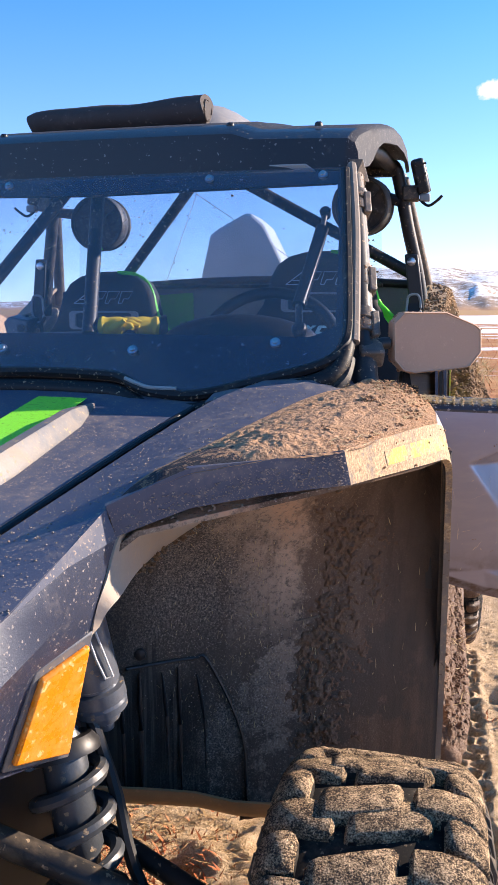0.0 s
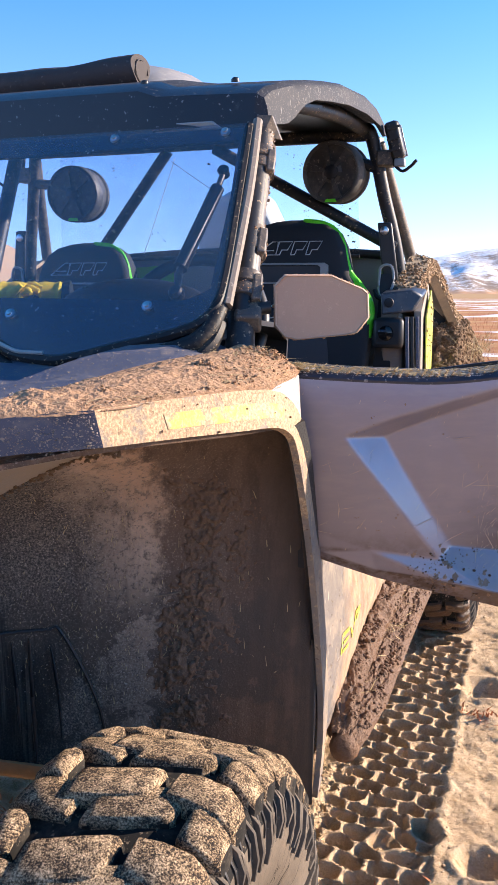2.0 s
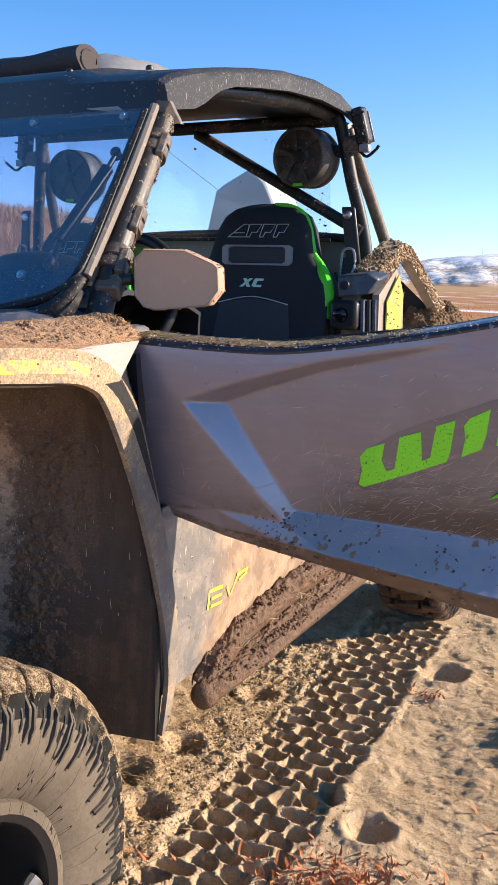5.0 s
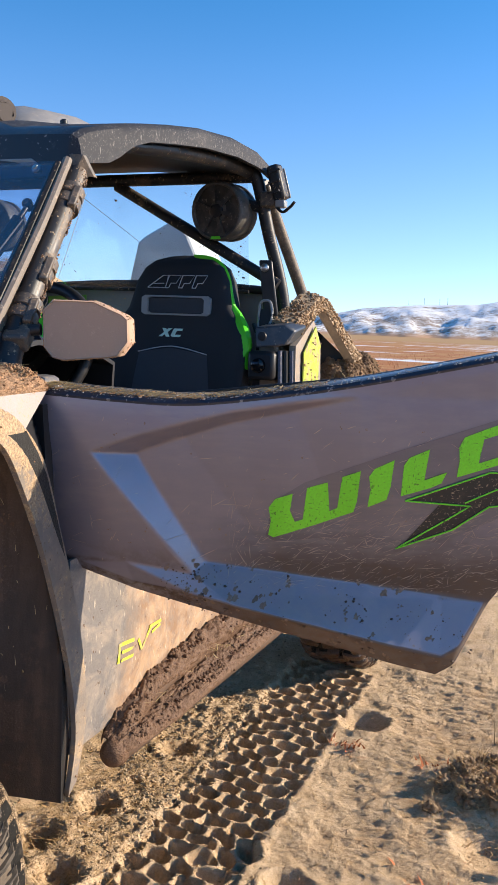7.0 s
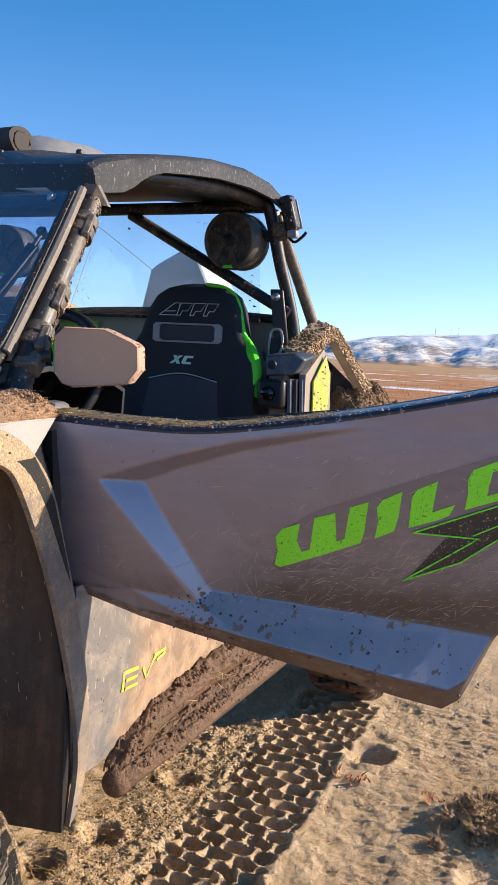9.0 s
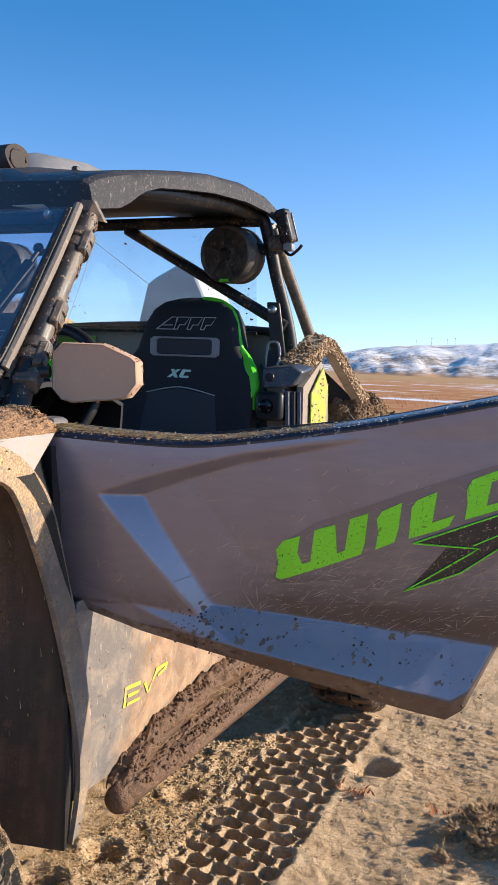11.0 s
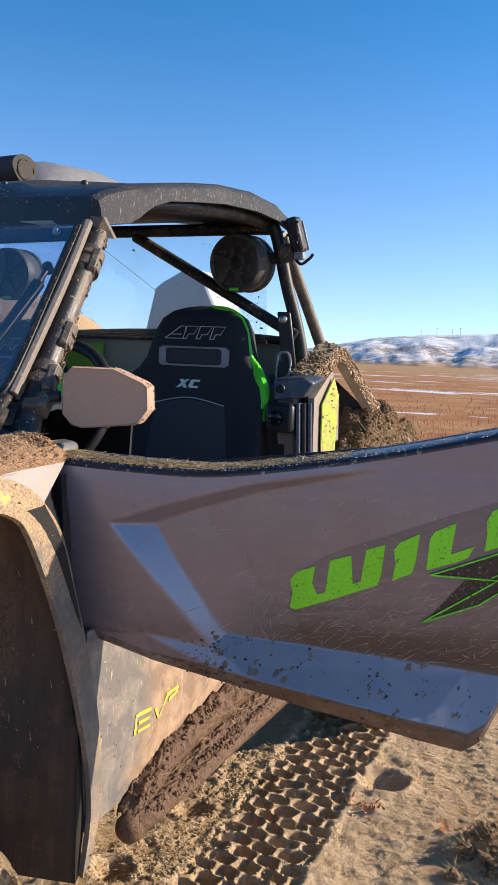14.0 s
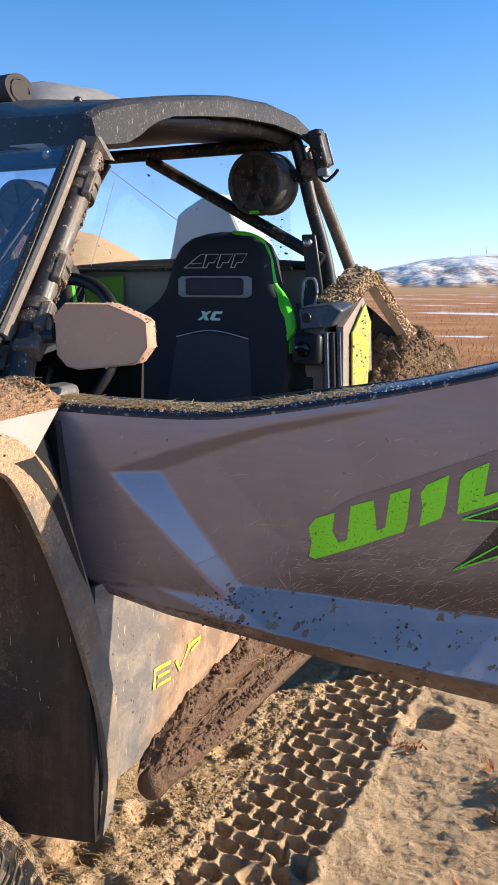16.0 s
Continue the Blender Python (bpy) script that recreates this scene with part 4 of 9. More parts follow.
# wheels, turned about the X axis at the origin
def tyre_mesh(cap_mat, wall_mat, fill=1.0):
    R, N = 0.383, 42
    bm = bmesh.new()
    prof = [(0.098, 0.196), (0.112, 0.214), (0.126, 0.248), (0.131, 0.285), (0.128, 0.318), (0.117, 0.343), (0.085, 0.357), (0.03, 0.361), (-0.03, 0.361), (-0.085, 0.357), (-0.117, 0.343), (-0.128, 0.318), (-0.131, 0.285), (-0.126, 0.248), (-0.112, 0.214), (-0.098, 0.196)]
    K = 96
    rows = [[(x, r * math.sin(2 * math.pi * k / K), r * math.cos(2 * math.pi * k / K)) for k in range(K)] for x, r in prof]
    vs = [[bm.verts.new(p) for p in r] for r in rows]
    for i, (a, b) in enumerate(zip(vs, vs[1:])):
        for k in range(K):
            f = bm.faces.new((a[k], a[(k + 1) % K], b[(k + 1) % K], b[k]))
            f.material_index = 0 if 3 < i < 11 else 1
    rng = random.Random(4)
    blocks, rib_bm = [], bmesh.new()

    def lug(stations, a0, length, skew, cap=True):
        # stations: (x, top radius, foot radius, length factor), from the middle outwards
        rows = []
        x0 = stations[0][0]
        for x, rt, rf, k in stations:
            mid = a0 + skew * abs(x - x0)
            h = length * k / 2
            pts = []
            for ang, r in ((mid - h * 1.07, rf), (mid - h * 1.02, rt - 0.010), (mid - h * 0.97, rt - 0.0030), (mid - h * 0.86, rt - 0.0005), (mid, rt), (mid + h * 0.86, rt - 0.0005), (mid + h * 0.97, rt - 0.0030), (mid + h * 1.02, rt - 0.010), (mid + h * 1.07, rf)):
                pts.append((x, r * math.sin(ang), r * math.cos(ang)))
            rows.append(pts)
        lb = bmesh.new()
        v = [[lb.verts.new(p) for p in r] for r in rows]
        for i in range(len(v) - 1):
            for j in range(8):
                f = lb.faces.new((v[i][j], v[i][j + 1], v[i + 1][j + 1], v[i + 1][j]))
                f.material_index = 1 if (cap and (1 <= j <= 6 or rng.random() < 0.6) and stations[i + 1][1] > 0.350) else 0
        for e in (v[0], v[-1]):
            f = lb.faces.new(e)
            f.material_index = 0
        blocks.append(mesh_from("tread_block", lb, [M_RUBBER, cap_mat], 50))

    def fin(x0, a0, a1, r0, r1, w, proud=0.006, slot=False):
        # narrow rib on the shoulder, from radius r0 down to r1
        rows = []
        for t in (0.0, 0.35, 0.7, 1.0):
            r, a = lerp(r0, r1, t), lerp(a0, a1, t)
            x = table(r, [(0.28, 0.1312), (0.318, 0.1285), (0.343, 0.117), (0.356, 0.100)]) + 0.0005
            p = proud * (0.3 if t in (0.0, 1.0) else 1.0)
            rows.append([(x0 * (x + q), r * math.sin(a + e * w), r * math.cos(a + e * w)) for q, e in ((-0.004, -1), (p * 0.8, -0.85), (p, 0), (p * 0.8, 0.85), (-0.004, 1))])
        v = [[rib_bm.verts.new(p) for p in r] for r in rows]
        for i in range(3):
            for j in range(4):
                rib_bm.faces.new((v[i][j], v[i][j + 1], v[i + 1][j + 1], v[i + 1][j])).material_index = int(slot)

    step = 2 * math.pi / N
    for k in range(N):
        side = 1 if k % 2 else -1
        a0 = k * step + rng.uniform(-0.012, 0.012)
        top = R - rng.uniform(0, 0.006)
        i, o = -side * 0.030, side * 0.065
        # broad middle block, swapping sides row by row
        lug([(lerp(i, o, f), top - d, 0.353, q) for f, d, q in ((0.0, 0.010, 0.82), (0.05, 0.003, 0.94), (0.14, 0.001, 0.99), (0.5, 0.003 * rng.random(), 1.03), (0.86, 0.001, 0.99), (0.95, 0.003, 0.93), (1.0, 0.010, 0.80))], a0, step * 0.92 * fill, 0.9 * side)
        # shoulder blocks, and slotted ribs below them on the side wall
        for sd, x0 in ((-side, 0.041), (side, 0.076)):
            am = a0 + rng.uniform(-0.012, 0.012)
            lug([(sd * x0, top - 0.010, 0.350, 0.76), (sd * (x0 + 0.005), top - 0.0025, 0.350, 0.93), (sd * lerp(x0, 0.104, 0.5), top - 0.001, 0.346, 1.0), (sd * 0.104, top - 0.006, 0.340, 1.0), (sd * 0.118, top - 0.018, 0.332, 0.88), (sd * 0.124, 0.352, 0.325, 0.70)], am, step * 0.90 * fill, -0.25 * sd)
            foot = 0.268 if (k // 2) % 2 else 0.286
            for q, q2 in ((-0.42, -0.34), (0.42, 0.34)):
                fin(sd, am + q * step, am + q2 * step, 0.356 - rng.uniform(0, 0.004), foot + rng.uniform(-0.004, 0.008), step * rng.uniform(0.050, 0.064), 0.0075)
            for q, q2, r0, r1 in ((-0.16, -0.24, 0.338, 0.318), (0.16, 0.10, 0.334, 0.304)):
                fin(sd, am + q * step, am + q2 * step, r0, r1 + rng.uniform(-0.004, 0.004), step * 0.040, 0.002, True)
    return mesh_from("tyre", bm, [M_RUBBER, wall_mat], 42), blocks, mesh_from("shoulder_rib", rib_bm, [M_RIB, M_BLACK], 42)


def rim_mesh():
    bm = disc_solid((0, 0, 0), (1, 0, 0), [(-0.115, 0.17), (-0.115, 0.205), (-0.10, 0.207), (-0.09, 0.186), (0.06, 0.182), (0.088, 0.186), (0.104, 0.207), (0.116, 0.205), (0.119, 0.190), (0.112, 0.178), (0.104, 0.176), (0.072, 0.172), (0.0, 0.165), (-0.03, 0.05)], 48)
    for f in bm.faces:
        r = f.calc_center_median()
        if math.hypot(r.y, r.z) > 0.188 and r.x > 0.09:
            f.material_index = 1
    return mesh_from("rim", bm, [M_BLACK, M_SIDEWALL], 30)


def spoke_mesh():
    bm = tube([(0.070, 0.0, 0.035), (0.080, 0.010, 0.09), (0.088, 0.006, 0.135), (0.092, -0.012, 0.172)], [0.012, 0.010, 0.008, 0.0075, 0.0075, 0.008, 0.010, 0.013, 0.017], 9, 10, flat=0.8)
    return mesh_from("spoke", bm, M_SPOKE, 40)


def hub_mesh():
    bm = disc_solid((0, 0, 0), (1, 0, 0), [(0.0, 0.06), (0.078, 0.056), (0.086, 0.048), (0.088, 0.032), (0.108, 0.029), (0.112, 0.02)], 24)
    return mesh_from("hub", bm, M_ALU, 30)


def nut_mesh():
    return mesh_from("lug_nut", disc_solid((0, 0, 0), (1, 0, 0), [(0.07, 0.009), (0.098, 0.009), (0.101, 0.006)], 6), M_CHROME, 30)


FRONT_TYRE, REAR_TYRE = tyre_mesh(M_SANDCAP, M_SIDEWALL), tyre_mesh(M_WETMUD, M_RUBBER, 0.66)
R_MESH, S_MESH, H_MESH, N_MESH = rim_mesh(), spoke_mesh(), hub_mesh(), nut_mesh()


def wheel(m, meshes, mirror=False):
    tyre_me, block_mes, rib_me = meshes
    w = new("wheel")
    w.empty_display_size = 0.1
    w.parent = buggy
    w.matrix_parent_inverse = Matrix.Translation(-BASES[buggy.name])
    w.matrix_basis = m @ (pose(0, 0, 0, 0, 0, 180) if mirror else Matrix())
    for name, me in (("tyre", tyre_me), ("rim", R_MESH), ("hub", H_MESH)):
        new(name, me).parent = w
    for me in block_mes:
        new("tread_block", me).parent = w
    ribs = new("shoulder_rib", rib_me)
    ribs.parent = w
    tagged(ribs, kind="stuff")
    for k in range(6):
        o = new("spoke", S_MESH)
        o.parent = w
        o.matrix_basis = pose(0, 0, 0, 60 * k + 12)
    for k in range(5):
        o = new("lug_nut", N_MESH)
        o.parent = w
        o.matrix_basis = pose(0, 0, 0, 72 * k) @ pose(0, 0, 0.043)
    return w


WHEEL_Z = 0.383
wheel(pose(0.655, 0.90, WHEEL_Z, 15, 0, 0), FRONT_TYRE)
wheel(pose(-0.655, 0.90, WHEEL_Z, 40, 0, 0), FRONT_TYRE, True)
wheel(pose(0.745, 3.37, WHEEL_Z - 0.01, 50, 0, 0), REAR_TYRE)
wheel(pose(-0.745, 3.37, WHEEL_Z - 0.01, 70, 0, 0), REAR_TYRE, True)


# windshield: one sloping sheet with dark borders, rubber edge and bolts
def shield_y(z, off=0.0):
    return 1.42 + 0.83 * (z - 1.24) + off


def shield_point(x, z, off=0.0):
    return (x, shield_y(z) + off * 0.77, z - off * 0.64)


EDGE_HALF = [(0.0, 1.203), (0.12, 1.200), (0.165, 1.195), (0.215, 1.176), (0.300, 1.170), (0.40, 1.192), (0.506, 1.220), (0.541, 1.244), (0.550, 1.285), (0.530, 1.45), (0.512, 1.582)]
EDGE = EDGE_HALF + [(-x, z) for x, z in EDGE_HALF[::-1]]
EDGE = EDGE[:-1]
shield = part("windshield", prism([shield_point(x, z) for x, z in EDGE], (0, -0.004, 0.003)), M_SHIELD, buggy, "dusty clear plastic windshield with blue tint")
shield.visible_shadow = False
inner = [(0.0, 1.270), (0.30, 1.268), (0.455, 1.268), (0.488, 1.300), (0.472, 1.45), (0.457, 1.555), (0.440, 1.566), (0.0, 1.566)]


def border(outer, inner_pts, name, mat, off):
    n = 40

    def along(pts, k):
        p = [Vector((a, b, 0)) for a, b in pts]
        L = [0]
        for a, b in zip(p, p[1:]):
            L.append(L[-1] + (b - a).length)
        t = k / n * L[-1]
        for i in range(len(p) - 1):
            if t <= L[i + 1] + 1e-9:
                return p[i].lerp(p[i + 1], (t - L[i]) / max(1e-9, L[i + 1] - L[i]))
        return p[-1]
    rows = []
    for k in range(n + 1):
        a, b = along(outer, k), along(inner_pts, k)
        rows.append([shield_point(a.x, a.y, off), shield_point(b.x, b.y, off)])
    return part(name, sheet(rows), mat, shield, solid=0.006)


for sgn in (1, -1):
    o = [(sgn * x, z) for x, z in EDGE_HALF] + [(0.0, 1.606)]
    i2 = [(sgn * x, z) for x, z in inner]
    # lower, side and upper dark borders lie behind the sheet
    low_o = [(sgn * x, z) for x, z in EDGE_HALF[:8]]
    border(low_o, [(sgn * x, z) for x, z in [(0.0, 1.272), (0.25, 1.270), (0.49, 1.268), (0.534, 1.290)]], "lower_border", M_SHIELDBAND, 0.012)
    border([(sgn * 0.543, 1.262), (sgn * 0.530, 1.45), (sgn * 0.512, 1.580)], [(sgn * 0.528, 1.292), (sgn * 0.515, 1.45), (sgn * 0.497, 1.572)], "side_border", M_SHIELDBAND, 0.010)
    border([(sgn * 0.511, 1.581), (0.0, 1.583)], [(sgn * 0.497, 1.556), (0.0, 1.546)], "upper_border", M_SHIELDBAND, 0.010)
part("rubber_edge", tube([shield_point(x, z, 0.004) for x, z in EDGE_HALF[::-1] + [(-x, z) for x, z in EDGE_HALF[1:]]], 0.010, 110, 8), M_RUBBERSEAL, shield)
for sgn in (1, -1):
    part("edge_seal", tube([shield_point(sgn * 0.563, 1.262, 0.010), shield_point(sgn * 0.545, 1.45, 0.010), shield_point(sgn * 0.522, 1.598, 0.010)], 0.0095, 14, 8), M_SEALB, shield, "dust-caked rubber edge")
part("cowl_seal", tube([shield_point(x, z - 0.022, 0.012) for x, z in EDGE_HALF[8::-1] + [(-x, z) for x, z in EDGE_HALF[1:9]]], 0.016, 90, 10), M_RUBBERSEAL, shield)
part("cowl_seal", tube([shield_point(x * 1.01, z - 0.044, 0.020) for x, z in EDGE_HALF[8::-1] + [(-x, z) for x, z in EDGE_HALF[1:9]]], 0.012, 90, 8), M_RUBBERSEAL, shield)
part("cowl_strip", tube([shield_point(x, z, -0.006) for x, z in [(0.175, 1.190), (0.20, 1.182), (0.225, 1.176), (0.272, 1.175)]], 0.0035, 12, 6), M_ALU, shield)
for x, z in ((0.174, 1.239), (0.429, 1.254), (-0.08, 1.239), (-0.34, 1.245), (0.241, 1.569), (0.470, 1.569), (-0.2, 1.569), (-0.470, 1.569)):
    n = Vector((0, -0.77, 0.64))
    part("bolt", disc_solid(shield_point(x, z), n, [(0.0, 0.0095), (0.004, 0.0092), (0.005, 0.006), (0.008, 0.0055), (0.009, 0.003)], 14), M_CHROME, shield)
# struts and wiper arm behind the sheet
part("strut", tube([(-0.085, 1.755, 1.575), (-0.235, 1.545, 1.29)], 0.013, 1, 10), M_STEEL, shield)
part("strut", tube([(-0.030, 1.770, 1.575), (0.036, 1.545, 1.262)], 0.0145, 1, 10), M_STEEL, shield)
strut = part("gas_strut", tube([(0.480, 1.623, 1.461), (0.457, 1.504, 1.318)], 0.0125, 1, 14), M_BLACK, shield, "black gas strut holding the windshield")
part("rod", tube([(0.482, 1.650, 1.493), (0.480, 1.623, 1.461)], 0.0055, 1, 10), M_STEEL2, strut)
part("rod", tube([(0.457, 1.504, 1.318), (0.464, 1.470, 1.276)], 0.0065, 1, 10), M_STEEL2, strut)
part("ball_joint", disc_solid((0.482, 1.650, 1.493), (0, -0.77, 0.64), [(-0.01, 0.009), (0.006, 0.011), (0.010, 0.008)], 14), M_BLACK, strut)
part("ball_joint", disc_solid((0.464, 1.470, 1.276), (0, -0.77, 0.64), [(-0.01, 0.012), (0.004, 0.014), (0.010, 0.010)], 14), M_STEEL2, strut)

# roof: moulded shell with raised middle, drooping front and arched sides
ROOF_TOP = [(1.775, 1.665), (1.80, 1.683), (1.90, 1.708), (2.05, 1.732), (2.25, 1.770), (2.45, 1.790), (2.60, 1.788), (2.70, 1.768)]
XS = [-0.585, -0.55, -0.50, -0.40, -0.31, -0.27, -0.18, -0.09, 0, 0.09, 0.18, 0.27, 0.31, 0.40, 0.50, 0.55, 0.585]


def roof_z(x, y):
    z = table(y, ROOF_TOP)
    a = abs(x)
    raise_mid = 0.012 * (1 - min(1, max(0, (a - 0.26) / 0.05)))
    crown = 0.003 * (1 - (a / 0.6) ** 2)
    return z + crown + raise_mid


ST = [(1.706, 1.590, 1.586, 0.522), (1.712, 1.648, 1.592, 0.528), (1.745, 1.667, 1.597, 0.533), (1.80, 1.684, 1.608, 0.540), (1.835, 1.694, 1.626, 0.545), (1.860, 1.701, 1.646, 0.548), (1.90, 1.709, 1.668, 0.552), (1.98, 1.722, 1.690, 0.558), (2.10, 1.744, 1.708, 0.566), (2.25, 1.770, 1.730, 0.573), (2.45, 1.790, 1.746, 0.579), (2.60, 1.788, 1.745, 0.583), (2.70, 1.768, 1.732, 0.584)]
COLS = [(0.0, 1), (0.2, 1), (0.40, 1), (0.53, 1), (0.60, 0), (0.75, 0), (0.90, 0), (0.965, 0)]
rows = []
for y, zt, zb, hw in ST:
    half = []
    for k, up in COLS:
        bow = 0.045 * k ** 3 * min(1.0, max(0.0, (2.02 - y) / 0.16))
        z = zt + (0.012 if up and y > 1.709 else 0) - (0.012 * (1 - k) + 0.026 * up if y < 1.709 else 0)
        half.append((k * hw, y + bow, z))
    side_bow = 0.045 * min(1.0, max(0.0, (2.02 - y) / 0.16))
    half += [(hw * 0.992, y + side_bow, zt - 0.008 if y > 1.709 else zt - 0.002), (hw + 0.002, y + side_bow, lerp(zt, zb, 0.45)), (hw + 0.006, y + side_bow, zb - 0.010 * min(1.0, max(0.0, (y - 1.84) / 0.08)))]
    rows.append([(-x, yy, z) for x, yy, z in half[:0:-1]] + half)
roof_bm = sheet(rows)
# Front faces take the darker copy of the roof material.
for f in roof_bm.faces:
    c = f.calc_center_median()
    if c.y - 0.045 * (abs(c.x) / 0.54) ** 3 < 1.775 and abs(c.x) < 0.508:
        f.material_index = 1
roof = part("roof", roof_bm, [M_ROOF, M_ROOFSHADE], buggy, "black moulded roof panel with dried mud film", smooth=33, solid=0.010, out=(0, -0.3, 1))
hump = []
for y, z0, w in ((2.04, 0.0, 0.19), (2.08, 0.045, 0.20), (2.18, 0.068, 0.205), (2.32, 0.062, 0.205), (2.50, 0.038, 0.20), (2.66, 0.0, 0.19)):
    hump.append([(x * w, y, roof_z(x * w, y) - 0.004 + z0 * (1 - abs(x) ** 4)) for x in (-1, -0.9, -0.7, -0.35, 0, 0.35, 0.7, 0.9, 1)])
part("roof_hump", sheet(hump), M_ROOFGREY, roof, "raised grey roof vent hump", solid=0.006, out=(0, 0, 1))
part("visor", prism([(0.30, 1.722, 1.584), (0.45, 1.732, 1.584), (0.43, 1.725, 1.598), (0.31, 1.718, 1.598)], (0, 0.012, 0)), M_ALU, roof, bevel=0.003)
part("visor", prism([(-0.17, 1.716, 1.560), (0.14, 1.716, 1.560), (0.12, 1.714, 1.570), (-0.15, 1.714, 1.570)], (0, 0.012, 0)), M_BLACK, roof, bevel=0.003)
part("headliner", sheet([[(x, y, roof_z(x, y) - 0.030 - 0.02 * (abs(x) / 0.55) ** 4) for x in (-0.53, -0.4, -0.2, 0, 0.2, 0.4, 0.53)] for y in (1.80, 1.9, 2.1, 2.3, 2.5, 2.68)]), M_BLACK, roof, solid=0.006)
for x, y in ((0.44, 1.83), (0.26, 1.79), (-0.26, 1.79), (0.50, 2.35)):
    part("rivet", disc_solid((x, y, roof_z(x, y) - 0.002), (0, -0.2, 1), [(0, 0.009), (0.006, 0.008), (0.009, 0.004)], 10), M_BLACK, roof)

# roll cage
cage = part("cage", tube([(0.575, 1.475, 1.225), (0.552, 1.60, 1.39), (0.516, 1.775, 1.592), (0.500, 1.82, 1.635), (0.498, 1.95, 1.672), (0.520, 2.35, 1.722), (0.532, 2.62, 1.735), (0.556, 2.662, 1.715), (0.590, 2.69, 1.56), (0.636, 2.728, 1.345), (0.665, 2.745, 1.00)], 0.0195, 70, 14), M_STEEL, buggy, "black tubular roll cage")
part("cage_side", tube([(-0.575, 1.475, 1.225), (-0.552, 1.60, 1.39), (-0.516, 1.775, 1.592), (-0.500, 1.82, 1.635), (-0.498, 1.95, 1.672), (-0.520, 2.35, 1.722), (-0.532, 2.62, 1.735), (-0.556, 2.662, 1.715), (-0.590, 2.69, 1.56), (-0.636, 2.728, 1.345), (-0.665, 2.745, 1.00)], 0.0195, 70, 14), M_STEEL, cage)
for sgn in (1, -1):
    part("rear_brace", tube([(sgn * 0.572, 2.69, 1.70), (sgn * 0.600, 2.75, 1.588), (sgn * 0.650, 2.862, 1.385), (sgn * 0.66, 2.885, 1.33)], 0.0185, 20, 12), M_STEEL_MUD, cage)
    foot = (0.628, 1.406) if sgn > 0 else (0.372, 1.352)
    part("diagonal_brace", tube([(sgn * 0.078, 2.655, 1.706), (sgn * foot[0], 2.69 if sgn > 0 else 2.672, foot[1])], 0.0175, 1, 12), M_STEEL, cage)
    part("gusset", prism([(sgn * 0.560, 2.675, 1.72), (sgn * 0.578, 2.69, 1.62), (sgn * 0.585, 2.72, 1.62), (sgn * 0.575, 2.72, 1.72)], (sgn * 0.006, 0, 0)), M_STEEL, cage)
part("rear_bar", tube([(-0.553, 2.655, 1.722), (0.553, 2.655, 1.722)], 0.019, 1, 12), M_STEEL, cage)
part("front_bar", tube([(-0.505, 1.812, 1.618), (0.505, 1.812, 1.618)], 0.019, 1, 12), M_STEEL, cage)
for sgn in (1, -1):
    part("pillar_flange", sheet([[shield_point(sgn * 0.560, 1.262, 0.022), shield_point(sgn * 0.543, 1.45, 0.022), shield_point(sgn * 0.519, 1.600, 0.022)], [(sgn * 0.566, 1.515, 1.247), (sgn * 0.546, 1.622, 1.388), (sgn * 0.512, 1.790, 1.590)]]), M_STEEL2, cage, solid=0.004)
# muddy front pillar sleeve with hinge clamps, driver's side
part("pillar_sleeve", tube([(0.572, 1.498, 1.247), (0.552, 1.605, 1.388), (0.518, 1.778, 1.590)], 0.0215, 12, 14), M_STEEL_MUD, cage, "mud-spattered steel pillar")
for t0 in (0.10, 0.33, 0.77):
    a, b = Vector((0.572, 1.498, 1.247)), Vector((0.518, 1.778, 1.590))
    p, d = a.lerp(b, t0), (b - a).normalized()
    part("clamp", disc_solid(p - d * 0.02, d, [(-0.008, 0.0235), (-0.006, 0.029), (0.016, 0.029), (0.018, 0.025), (0.022, 0.025), (0.024, 0.029), (0.046, 0.029), (0.048, 0.0235)], 16), M_STEEL_MUD, cage)
    q = Matrix((Vector((0.8, 0.6, 0)).normalized(), d.cross(Vector((0.8, 0.6, 0))).normalized(), d)).transposed().to_4x4()
    part("clamp_block", block(p + Vector((0.022, -0.010, 0)), (0.016, 0.026, 0.055), q), M_STEEL_MUD, cage, bevel=0.003)
    part("clamp_block", block(p + Vector((0.010, -0.024, 0.002)), (0.026, 0.010, 0.016), q), M_STEEL_MUD, cage, bevel=0.002)
part("header_plate", prism([(0.515, 1.740, 1.606), (0.541, 1.750, 1.606), (0.552, 1.775, 1.566), (0.526, 1.745, 1.568)], (0.0, 0.012, 0.0)), M_STEEL_MUD, cage)
part("pillar_foot", tube([(0.584, 1.44, 1.13), (0.578, 1.468, 1.205), (0.573, 1.492, 1.245)], [0.029, 0.027, 0.024], 4, 12), M_STEEL, cage)

